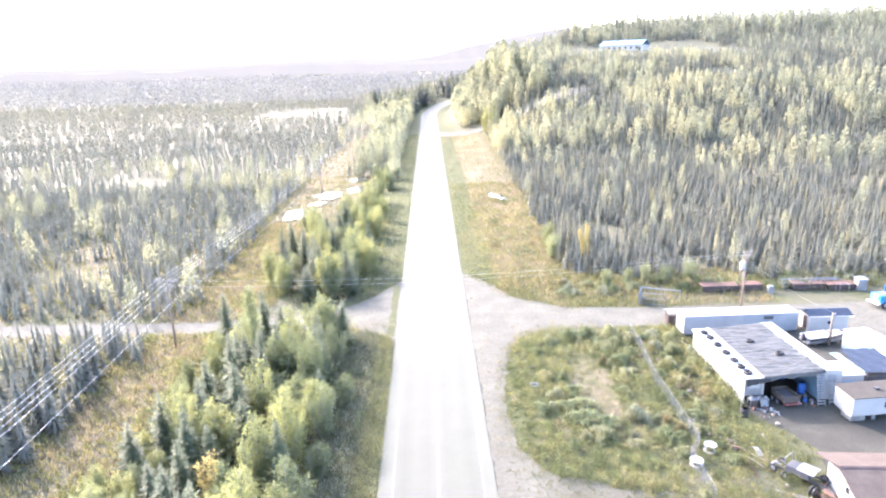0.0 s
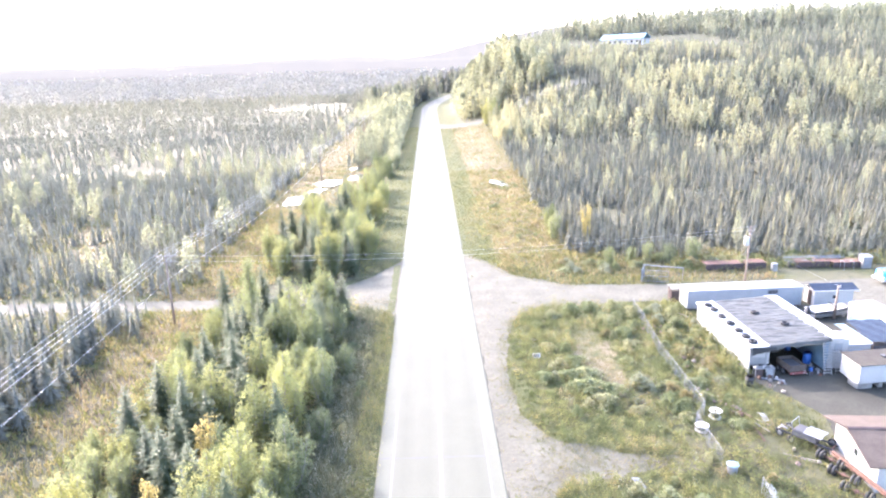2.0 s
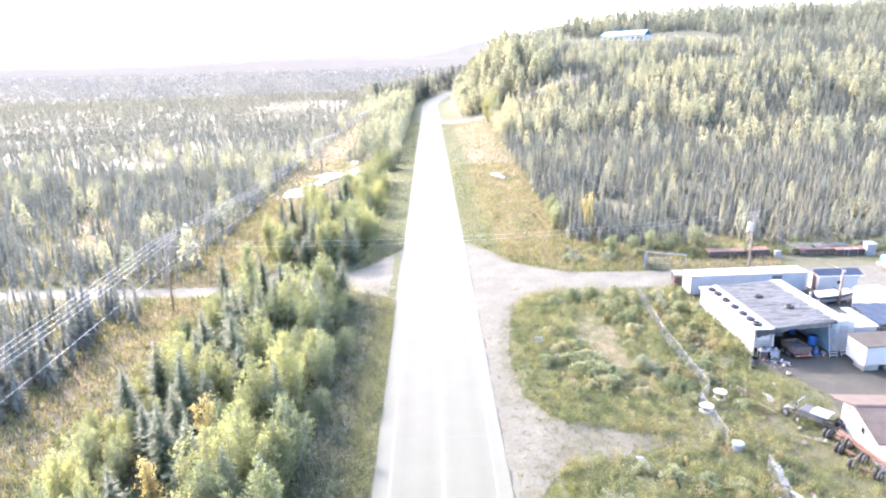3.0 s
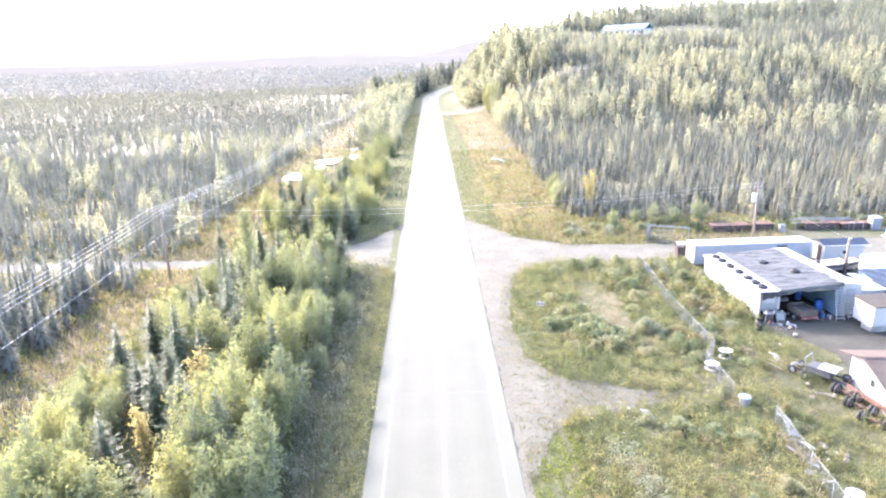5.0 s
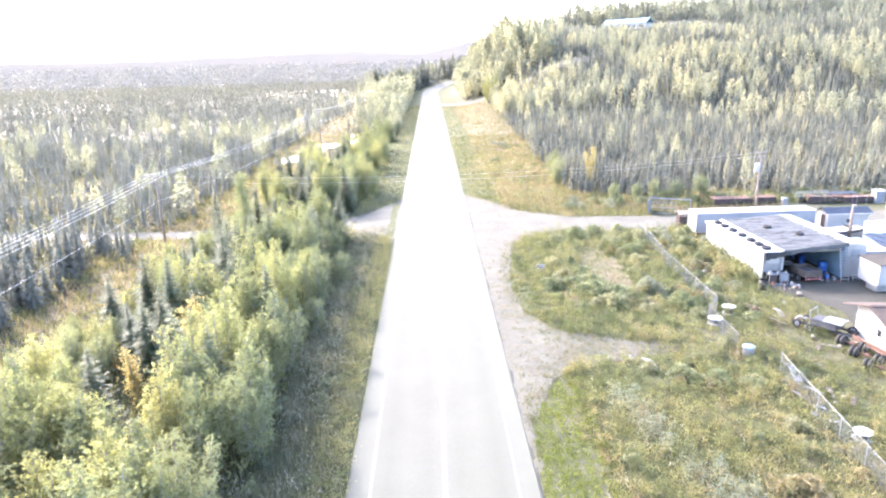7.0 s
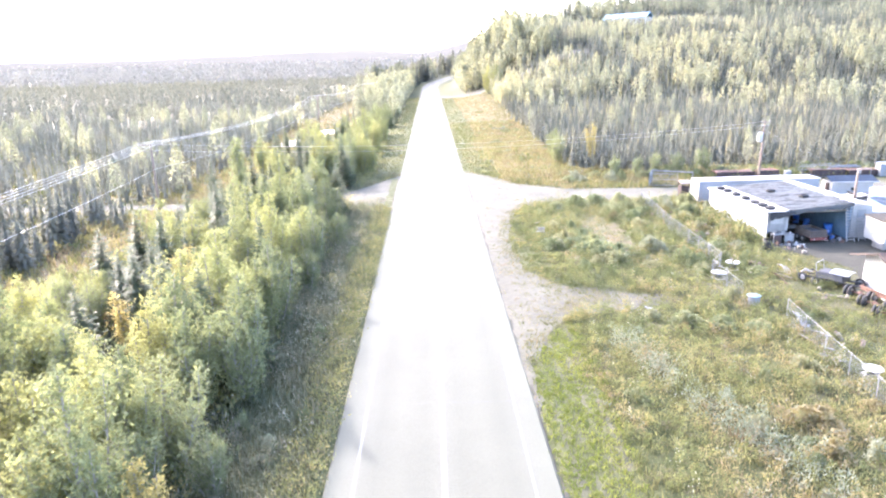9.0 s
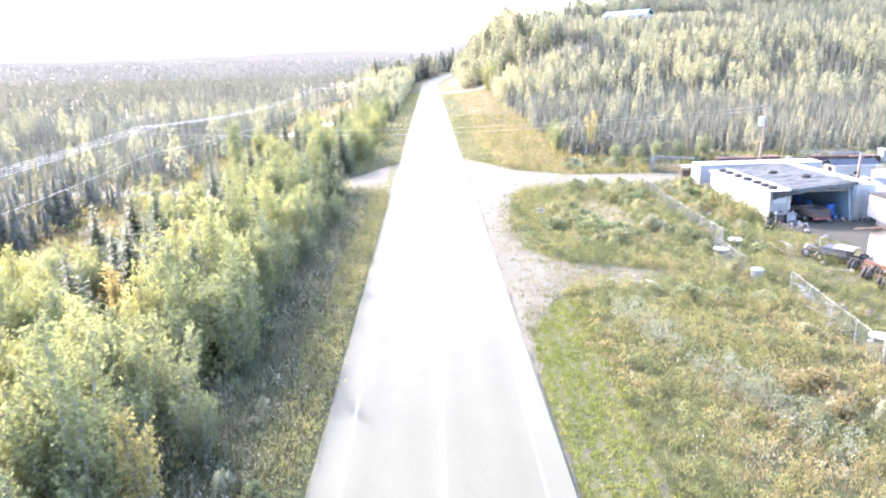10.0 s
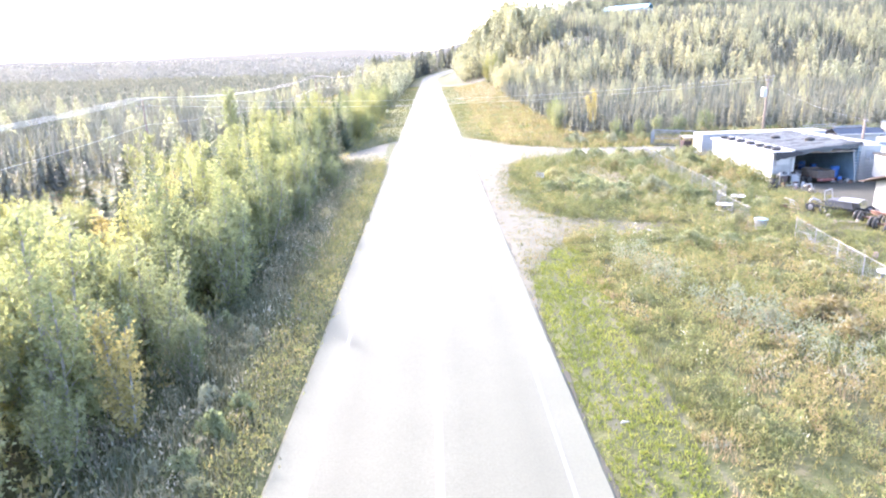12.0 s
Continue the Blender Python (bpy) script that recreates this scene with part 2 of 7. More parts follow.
class Geo:
    """Vertices and faces, gathered into one mesh."""

    def __init__(self):
        self.v, self.f = [], []

    def box(self, a, b, turn=0.0, at=(0, 0, 0), taper=1.0):
        c, s = math.cos(radians(turn)), math.sin(radians(turn))
        n = len(self.v)
        mx, my = (a[0] + b[0]) / 2, (a[1] + b[1]) / 2
        for z, k in ((a[2], 1.0), (b[2], taper)):
            for x, y in ((a[0], a[1]), (b[0], a[1]), (b[0], b[1]), (a[0], b[1])):
                x, y = mx + (x - mx) * k, my + (y - my) * k
                self.v.append((at[0] + c * x - s * y, at[1] + s * x + c * y, at[2] + z))
        for q in ((0, 3, 2, 1), (4, 5, 6, 7), (0, 1, 5, 4), (1, 2, 6, 5), (2, 3, 7, 6), (3, 0, 4, 7)):
            self.f.append(tuple(n + i for i in q))
        return self

    def tube(self, pts, radii, sides=8, cap=True):
        pts = [Vector(p) for p in pts]
        n0 = len(self.v)
        for i, p in enumerate(pts):
            d = (pts[min(i + 1, len(pts) - 1)] - pts[max(i - 1, 0)]).normalized()
            u = d.orthogonal().normalized() if i == 0 else (u - d * u.dot(d)).normalized()
            w = d.cross(u)
            r = float(radii[i] if hasattr(radii, "__len__") else radii)
            for k in range(sides):
                a = 2 * math.pi * k / sides
                self.v.append(tuple(p + r * (math.cos(a) * u + math.sin(a) * w)))
        for i in range(len(pts) - 1):
            for k in range(sides):
                a, b = n0 + i * sides + k, n0 + i * sides + (k + 1) % sides
                self.f.append((a, b, b + sides, a + sides))
        if cap:
            self.f.append(tuple(n0 + k for k in reversed(range(sides))))
            self.f.append(tuple(n0 + (len(pts) - 1) * sides + k for k in range(sides)))
        return self

    def ring(self, c, axis, big, small, n=16, m=8):
        """A torus: tyres and rims."""
        axis = Vector(axis).normalized()
        u = axis.orthogonal().normalized()
        w = axis.cross(u)
        n0 = len(self.v)
        for i in range(n):
            a = 2 * math.pi * i / n
            d = math.cos(a) * u + math.sin(a) * w
            for k in range(m):
                b = 2 * math.pi * k / m
                self.v.append(tuple(Vector(c) + d * (big + small * math.cos(b)) + axis * small * 1.25 * math.sin(b)))
        for i in range(n):
            for k in range(m):
                self.f.append((n0 + i * m + k, n0 + ((i + 1) % n) * m + k, n0 + ((i + 1) % n) * m + (k + 1) % m, n0 + i * m + (k + 1) % m))
        return self

    def face(self, *pts):
        n = len(self.v)
        self.v += [tuple(p) for p in pts]
        self.f.append(tuple(range(n, n + len(pts))))
        return self

    def prism(self, outline, x0, x1):
        """An outline in y and z, drawn out along x."""
        n, k = len(self.v), len(outline)
        self.v += [(x0, y, z) for y, z in outline] + [(x1, y, z) for y, z in outline]
        self.f.append(tuple(n + i for i in range(k)))
        self.f.append(tuple(n + k + i for i in reversed(range(k))))
        for i in range(k):
            j = (i + 1) % k
            self.f.append((n + j, n + i, n + k + i, n + k + j))
        return self

    def mesh(self, name, mat, smooth=False, bevel=0.0):
        me = bpy.data.meshes.new(name)
        me.from_pydata(self.v, [], self.f)
        if bevel:
            bm = bmesh.new()
            bm.from_mesh(me)
            bmesh.ops.recalc_face_normals(bm, faces=bm.faces)
            bmesh.ops.bevel(bm, geom=bm.edges, offset=bevel, segments=1, affect="EDGES")
            bm.to_mesh(me)
            bm.free()
        else:
            bm = bmesh.new()
            bm.from_mesh(me)
            bmesh.ops.recalc_face_normals(bm, faces=bm.faces)
            bm.to_mesh(me)
            bm.free()
        me.materials.append(mat)
        if smooth:
            me.polygons.foreach_set("use_smooth", [True] * len(me.polygons))
        return me


def part(name, geo, mat, parent, label="", smooth=False, bevel=0.0):
    ob = new(name, geo.mesh(name, mat, smooth, bevel))
    ob.parent = parent
    if label:
        ob["label"] = label
    return ob


def thing(name, m, label, category, group="", kind=""):
    ob = new(name)
    ob.empty_display_size = 0.3
    ob.matrix_world = m
    return tagged(ob, label, category, group, kind)


def np_mesh(name, verts, faces, mat, attrs=None, flat=False):
    """One mesh from arrays: verts (n, 3), faces (m, 3)."""
    me = bpy.data.meshes.new(name)
    me.vertices.add(len(verts))
    me.vertices.foreach_set("co", np.ascontiguousarray(verts, np.float32).ravel())
    me.loops.add(faces.size)
    me.loops.foreach_set("vertex_index", np.ascontiguousarray(faces, np.int32).ravel())
    me.polygons.add(len(faces))
    me.polygons.foreach_set("loop_start", np.arange(0, faces.size, faces.shape[1], dtype=np.int32))
    me.update(calc_edges=True)
    for key, val in (attrs or {}).items():
        if val.ndim == 1:
            me.attributes.new(key, "FLOAT", "POINT").data.foreach_set("value", val.astype(np.float32))
        else:
            me.attributes.new(key, "FLOAT_COLOR", "POINT").data.foreach_set("color", val.astype(np.float32).ravel())
    if flat:
        me.polygons.foreach_set("use_smooth", [False] * len(me.polygons))
    me.materials.append(mat)
    me.validate()
    return me


rng = np.random.default_rng(7)

# ---- the lie of the land ----


def sstep(a, b, v):
    t = np.clip((v - a) / (b - a), 0, 1)
    return t * t * (3 - 2 * t)


def waves(x, y, scale, seed):
    """Cheap smooth noise in -1 .. 1."""
    out = np.zeros_like(x, dtype=float)
    r = np.random.default_rng(seed)
    for i in range(7):
        a, p, k = r.uniform(0, 6.28), r.uniform(0, 6.28), r.uniform(0.5, 2.2) / scale
        out += np.sin((x * np.cos(a) + y * np.sin(a)) * k * 6.28 + p)
    return out / 4.0


def bend(y):
    """The middle of the main road at y: straight, then a curve to the right."""
    t = np.maximum(np.asarray(y, float) - 440.0, 0)
    return np.where(t < 150, 0.0019 * t ** 2, 42.75 + 0.57 * (t - 150))


def climb(y):
    """How far the main road has climbed at y."""
    t = np.clip(np.asarray(y, float) - 400.0, 0, 240)
    return 0.00023 * t ** 2


def land(x, y):
    x, y = np.asarray(x, float), np.asarray(y, float)
    off = x - bend(y)
    left = -1.0 * sstep(6.0, 16.0, -off) - 1.5 * sstep(40, 200, -off)
    left += 0.028 * np.maximum(y - 620, 0) * (y < 1800) + 33.0 * (y >= 1800)
    s = y + 0.25 * x
    rise = np.interp(s, [225, 245, 272, 318, 372, 519, 560, 640, 800, 2000], [0, 1.0, 6.0, 15.5, 25.5, 39.0, 44, 57, 62, 62])
    back = np.maximum(y - 450, 0)
    corner_rise = sstep(342, 372, y)
    hill = rise * sstep(10 - 4 * corner_rise + 0.1 * back, 75 - 22 * corner_rise + 0.4 * back, off)
    right_flat = sstep(28, 40, y) * (1 - sstep(98, 112, y)) * (off > 4)
    cross = (1 - sstep(5, 9, np.abs(y - 89.5))) * (off < -4)
    bumps = 0.16 * waves(x, y, 9.0, 3) * sstep(6.5, 12, np.abs(off)) * (1 - right_flat) * (1 - cross)
    far = 1.2 * waves(x, y, 120.0, 4) * sstep(120, 300, y) * sstep(40, 90, np.abs(off))
    return left * (x < 500) + hill + bumps + far + climb(y) * (1 - sstep(20, 130, np.abs(off))) - 0.10 * (1 - sstep(5.0, 5.6, np.abs(off)))


def land1(x, y):
    return float(land(np.array([x]), np.array([y]))[0])


def axis(stops):
    out = []
    for a, b, step in stops:
        out += list(np.arange(a, b, step))
    return np.array(out + [stops[-1][1]], float)


gx = axis([(-5000, -900, 300), (-900, -300, 30), (-300, -80, 8), (-80, -24, 2.5), (-24, -6, 0.8), (-6, -4, 0.25), (-4, 4, 2), (4, 9, 0.25), (9, 30, 0.8), (30, 80, 2.5), (80, 300, 8), (300, 900, 30), (900, 5000, 300)])
gy = axis([(-3000, -300, 300), (-300, -40, 20), (-40, 8, 3), (8, 112, 0.8), (112, 320, 3), (320, 800, 10), (800, 2000, 60), (2000, 4900, 300)])
X, Y = np.meshgrid(gx, gy)
x, y = X.ravel(), Y.ravel()
z = land(x, y)
off = x - bend(y)
nz = waves(x, y, 25, 11)
grn = np.clip(0.25 + 0.75 * (1 - sstep(9, 16, np.abs(off))) + 0.35 * waves(x, y, 14, 12), 0, 1)
meadow = sstep(5, 8, off) * (1 - sstep(30, 36, off)) * (1 - sstep(104, 112, y))
grn = np.maximum(grn, meadow * np.clip(0.65 + 0.5 * nz, 0.2, 1))
clear_r = sstep(9, 12, off) * (1 - sstep(20, 27, off)) * sstep(100, 108, y) * (1 - sstep(300, 320, y))
cut = sstep(-40, -37, off) * (1 - sstep(-31, -28, off)) * (1 - sstep(330, 400, y)) * (0.35 + 0.65 * sstep(48, 62, y))
stw = np.clip(0.85 * clear_r + 0.75 * cut + 0.35 * meadow * (waves(x, y, 8, 13) > 0.25) + 0.12 * (waves(x, y, 30, 14) > 0.45) * (np.abs(off) > 38), 0, 1)
wheel = np.min([np.abs(x - o - 0.15 * np.sin(y * 0.2)) for o in (5.95, 6.75, 7.5, 8.25)], axis=0)
grn -= 0.9 * (1 - sstep(0.1, 0.3, wheel)) * (y < 44) * (off > 5) * np.clip(0.6 + 0.8 * waves(x, y, 4, 17), 0, 1)
stw += 0.45 * (1 - sstep(1.4, 3.2, np.hypot(x - 17.3, (y - 64.5) * 0.24)))
rst = np.clip(0.8 * clear_r * (waves(x, y, 22, 15) > 0.1) * sstep(120, 150, y) + 0.45 * cut * (waves(x, y, 12, 16) > 0.3), 0, 1)
for cxx, cyy, rr in ((118.5, 176, 14), (-95, 250, 12), (-62, 118, 10), (-70, 132, 12), (95, 190, 12)):
    stw = np.maximum(stw, 1 - sstep(0.5 * rr, rr, np.hypot(x - cxx, y - cyy)))
cover = np.stack([grn, np.clip(stw, 0, 1), rst, np.ones_like(x)], -1)
nx, ny = len(gx), len(gy)
ii = (np.arange(ny - 1)[:, None] * nx + np.arange(nx - 1)[None, :]).ravel()
quads = np.stack([ii, ii + 1, ii + nx + 1, ii + nx], -1)
gme = np_mesh("ground", np.stack([x, y, z], -1), quads, GROUND, {"cover": cover})
gme.polygons.foreach_set("use_smooth", [True] * len(gme.polygons))
tagged(new("ground", gme), "rough meadow and boggy forest floor, green, straw and rust coloured", "ground", kind="structure")

# distance: low wooded rises and a ridge; their glow, paler farther off, paints haze


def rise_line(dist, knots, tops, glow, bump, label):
    m, nt, out = material("haze_glow_distance")
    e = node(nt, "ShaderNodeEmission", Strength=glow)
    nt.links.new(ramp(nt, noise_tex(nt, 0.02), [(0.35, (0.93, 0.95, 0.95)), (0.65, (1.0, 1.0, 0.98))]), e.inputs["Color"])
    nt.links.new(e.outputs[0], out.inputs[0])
    rx = np.linspace(-1.25 * dist, 1.05 * dist, 700)
    r = np.random.default_rng(int(dist))
    top = np.interp(rx, knots, tops) + bump * (waves(rx, rx * 0, dist * 0.12, int(dist)) + 0.35 * np.abs(r.normal(0, 1, 700)))
    n = len(rx)
    rv = np.concatenate([np.stack([rx, np.full(n, dist), np.full(n, -20.0)], -1), np.stack([rx, np.full(n, dist + 20.0), top], -1), np.stack([rx, np.full(n, dist + 160.0), np.full(n, -20.0)], -1)])
    k = np.arange(n - 1)
    rf = np.concatenate([np.stack([k, k + 1, k + n + 1, k + n], -1), np.stack([k + n, k + n + 1, k + 2 * n + 1, k + 2 * n], -1)])
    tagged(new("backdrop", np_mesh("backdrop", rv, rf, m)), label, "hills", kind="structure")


rise_line(950, [-900, -450, -200, -60, 60, 1000], [24, 22, 20, 22, 20, 18], 0.067, 2.2, "wooded rise with haze put into its pale glow")
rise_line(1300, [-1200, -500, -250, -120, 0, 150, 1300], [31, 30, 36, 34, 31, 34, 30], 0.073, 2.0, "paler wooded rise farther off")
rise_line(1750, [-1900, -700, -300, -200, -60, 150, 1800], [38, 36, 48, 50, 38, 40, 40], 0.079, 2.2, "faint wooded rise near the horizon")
rise_line(3500, [-4200, -1500, -600, -100, 66, 268, 600, 1200, 3600], [50, 46, 42, 52, 73, 121, 175, 210, 200], 0.074, 3.0, "wooded ridge on the far horizon, haze in its pale glow")

# ---- main road ----
ry = np.concatenate([np.arange(-60, 430, 4.0), np.arange(430, 760, 8.0)])


def ribbon(name, offsets, lift, mat, ys=ry):
    """A strip along the main road between offsets from its middle."""
    vs, n = [], len(offsets)
    slope = np.gradient(bend(ys), ys)
    for yy, m, sl in zip(ys, bend(ys), slope):
        c = 1 / math.hypot(1, sl)
        for o, dz in offsets:
            vs.append((m + o * c, yy - o * sl * c, dz + lift + climb(yy - o * sl * c)))
    i = (np.arange(len(ys) - 1)[:, None] * n + np.arange(n - 1)[None, :]).ravel()
    return np_mesh(name, np.array(vs), np.stack([i, i + 1, i + n + 1, i + n], -1), mat, flat=True)


road = tagged(new("road", ribbon("road", [(-5.20, -0.14), (-5.02, 0.0), (-2.5, 0.012), (0, 0.02), (2.5, 0.012), (4.84, 0.0), (5.02, -0.14)], 0.0, ASPHALT)), "straight two-lane road of pale sun-bleached asphalt", "road", kind="structure")
for o, w, mat, lab in ((3.8, 0.06, PAINT_WHITE, "white edge line"), (-3.85, 0.07, PAINT_WHITE, "white edge line"), (0.02, 0.13, PAINT_YELLOW, "broad faded cream centre line"),):
    hgt = 0.02 - 0.004 * abs(o)
    ob = new("edge_line" if abs(o) > 1 else "centre_line", ribbon("line", [(o - w, hgt), (o + w, hgt)], 0.008, mat))
    ob.parent = road
    ob["label"] = lab
for yy, x0, x1, w in ((47.0, -5.0, 5.0, 0.09), (79.5, -4.9, 1.5, 0.04), (31.0, -1.5, 5.0, 0.03), (118.0, -5, 5, 0.07), (150.5, -5, 5, 0.05), (152.5, -5, 5, 0.35)):
    g = Geo()
    xs = np.linspace(x0, x1, 16)
    ys = yy - 0.08 * (xs / 5) + 0.05 * rng.standard_normal(16)
    for a in range(15):
        za, zb = 0.028 - 0.004 * abs(xs[a]), 0.028 - 0.004 * abs(xs[a + 1])
        wa, wb2 = w * (0.6 + 0.4 * math.sin(a * 1.7)), w * (0.6 + 0.4 * math.sin(a * 1.7 + 1.7))
        g.face((xs[a], ys[a] - wa, za), (xs[a + 1], ys[a + 1] - wb2, zb), (xs[a + 1], ys[a + 1] + wb2, zb), (xs[a], ys[a] + wa, za))
    part("crack", g, TAR, road, "dark sealed transverse crack")


def patch(name, outline, step, lift, mat, label, category, rough=0.12, flat=None):
    """An area laid on the land, with an uneven rim."""
    from mathutils.geometry import delaunay_2d_cdt
    rim = []
    r = np.random.default_rng(len(outline) * 7 + int(abs(outline[0][0]) * 3))
    for (ax, ay), (bx, by) in zip(outline, outline[1:] + outline[:1]):
        k = max(1, int(math.hypot(bx - ax, by - ay) / step))
        for i in range(k):
            rim.append((ax + (bx - ax) * i / k + r.normal(0, rough), ay + (by - ay) * i / k + r.normal(0, rough)))
    poly = np.array(rim)
    cx0, cy0, cx1, cy1 = *poly.min(0), *poly.max(0)
    gxx, gyy = np.meshgrid(np.arange(cx0, cx1, step * 1.6), np.arange(cy0, cy1, step * 1.6))
    px, py = gxx.ravel() + r.normal(0, 0.1, gxx.size), gyy.ravel() + r.normal(0, 0.1, gxx.size)
    inside = in_poly(px, py, poly)
    pts = [Vector(p) for p in rim] + [Vector((a, b)) for a, b in zip(px[inside], py[inside])]
    n = len(rim)
    res = delaunay_2d_cdt(pts, [], [list(range(n))], 1, 1e-4)
    vs = np.array([(p.x, p.y) for p in res[0]])
    zz = land(vs[:, 0], vs[:, 1]) + lift if flat is None else np.full(len(vs), flat)
    fs = np.array([f for f in res[2] if len(f) == 3])
    me = np_mesh(name, np.column_stack([vs, zz]), fs, mat)
    me.polygons.foreach_set("use_smooth", [True] * len(me.polygons))
    return tagged(new(name, me), label, category, kind="structure")


def in_poly(px, py, poly):
    inside = np.zeros(len(px), bool)
    for (ax, ay), (bx, by) in zip(poly, np.roll(poly, -1, 0)):
        hitx = (bx - ax) * (py - ay) / ((by - ay) if by != ay else 1e-9) + ax
        inside ^= ((ay > py) != (by > py)) & (px < hitx)
    return inside


SIDE = [(4.6, 106), (6, 104), (8.5, 100.5), (12, 93), (18.9, 88.3), (29, 87.3), (45, 86.2), (70, 87), (100, 88), (100, 57), (51, 57), (51, 70), (46.5, 81.3), (30.5, 80.6), (15.8, 80.6), (11.6, 79), (9.4, 74.5), (7.7, 67), (7.05, 59.5), (7.6, 53.2), (9.2, 49.6), (10.9, 47.9), (12.2, 47.0), (12.9, 46.1), (12.2, 45.1), (10.8, 44.2), (9.6, 42.9), (8.4, 41.4), (7.2, 39.2), (6.2, 37.3), (5.5, 34.8), (5.15, 30), (4.6, 26)]
LEFT = [(-4.6, 104), (-6.1, 100.6), (-9, 96), (-12.6, 93.4), (-20, 90.7), (-33.6, 89.4), (-63.5, 91), (-170, 96), (-170, 91), (-61, 86.7), (-32.4, 85.4), (-20, 86), (-12, 84), (-8, 81.5), (-5.8, 79), (-4.6, 75)]
TRACK = [(11, 48.4), (14.5, 47.0), (18, 45.9), (21.5, 45.6), (21.5, 44.4), (17, 44.2), (13, 43.6), (10, 43.0)]
YARD = [(31, 60), (31.3, 57), (33, 54.3), (34.2, 51), (33, 47.5), (33, 28), (85, 28), (100, 56.8), (50.8, 56.8), (50.8, 69.9), (46.2, 79.8), (33, 76), (31.8, 73)]
patch("gravel_road", SIDE, 1.0, 0.035, GRAVEL, "pale gravel side road and pull-out beside the asphalt", "road")
patch("gravel_track", LEFT, 1.2, 0.04, GRAVEL, "narrow pale gravel track through the spruce", "road")
patch("grassy_track", TRACK, 0.8, 0.02, GRAVEL, "faint gravel track half overgrown with grass", "track", 0.35)
patch("yard", YARD, 1.2, 0.03, YARD_DIRT, "dark packed dirt yard round the open shed", "yard")
patch("far_side_road", [(4.5, 318), (30, 312), (80, 318), (80, 326), (30, 330), (8, 336), (4.5, 342)], 2.5, 0.12, GRAVEL, "pale gravel turn-off along the woods", "road")
rim_x = [(4.93 + 0.03 * math.sin(k * 1.3), 12 + 2.0 * k) for k in range(46)]
patch("road_shoulder", rim_x + [(x + 0.10 + 0.04 * math.sin(y * 0.9), y) for x, y in reversed(rim_x)], 1.0, 0.06, YARD_DIRT, "thin dark crumbling soil along the asphalt's edge", "road", 0.03)
PONDS = [[(-31, 176), (-27, 175), (-24, 181), (-25, 187), (-30, 188), (-33, 182)], [(-36, 152), (-31, 153), (-30, 160), (-33, 167), (-37, 163)], [(-24, 184), (-18, 187), (-17, 195), (-22, 197), (-25, 191)],
         [(14.5, 170), (18.5, 163), (20, 165), (18, 170), (15.5, 175)], [(-33, 168), (-28, 169), (-27, 174), (-31, 174)], [(-26, 203), (-19, 206), (-20, 212), (-27, 209)]]
PONDS = [[(np.mean([p[0] for p in o]) + (x - np.mean([p[0] for p in o])) * 0.82, np.mean([p[1] for p in o]) + (y - np.mean([p[1] for p in o])) * 0.82) for x, y in o] for o in PONDS]
for o in PONDS:
    lz = land1(np.mean([p[0] for p in o]), np.mean([p[1] for p in o]))
    patch("pond", o, 1.0, 0, WATER, "shallow pond reflecting the white sky among sedge", "water", 0.35, lz + 0.22)
patch("lake", [(-120, 484), (-64, 490), (-60, 520), (-62, 552), (-98, 546), (-122, 510)], 6, 0, WATER, "pale still lake behind the spruce wood", "water", 1.0, -0.9)

# ---- trees ----


def spruce_far(r, sprays=58):
    """A slim spruce, 1 m high, of few faces: drooping sprays in a spiral round a stem and a thin dark core."""
    v, f = [], []
    wide = r.uniform(0.12, 0.17)
    for k in range(5):
        a0, a1 = 1.2566 * k, 1.2566 * (k + 1)
        n = len(v)
        v += [(0.45 * wide * math.cos(a0), 0.45 * wide * math.sin(a0), 0.04), (0.45 * wide * math.cos(a1), 0.45 * wide * math.sin(a1), 0.04), (0, 0, 1.0)]
        f.append((n, n + 1, n + 2))
    for i in range(sprays):
        u = 1 - (1 - (i + r.uniform(0, 1)) / sprays) ** 0.62
        z, a = 0.05 + 0.93 * u, i * 2.4 + r.normal(0, 0.4)
        ln = wide * (1 - u) ** 0.72 * r.uniform(0.6, 1.35) + 0.014
        w = (0.045 + 0.05 * (1 - u)) * r.uniform(0.7, 1.3) * math.sqrt(58 / sprays)
        d, sd_ = np.array([math.cos(a), math.sin(a), 0]), np.array([-math.sin(a), math.cos(a), 0])
        o = np.array([0, 0, z]) + d * ln * 0.15
        tilt = np.array([0, 0, w * r.uniform(-0.4, 0.4)])
        n = len(v)
        v += [tuple(o + sd_ * w * 0.5 + tilt), tuple(o - sd_ * w * 0.5 - tilt), tuple(o + d * ln - np.array([0, 0, ln * r.uniform(0.1, 0.75)]))]
        f.append((n, n + 1, n + 2))
    return np.array(v), np.array(f)


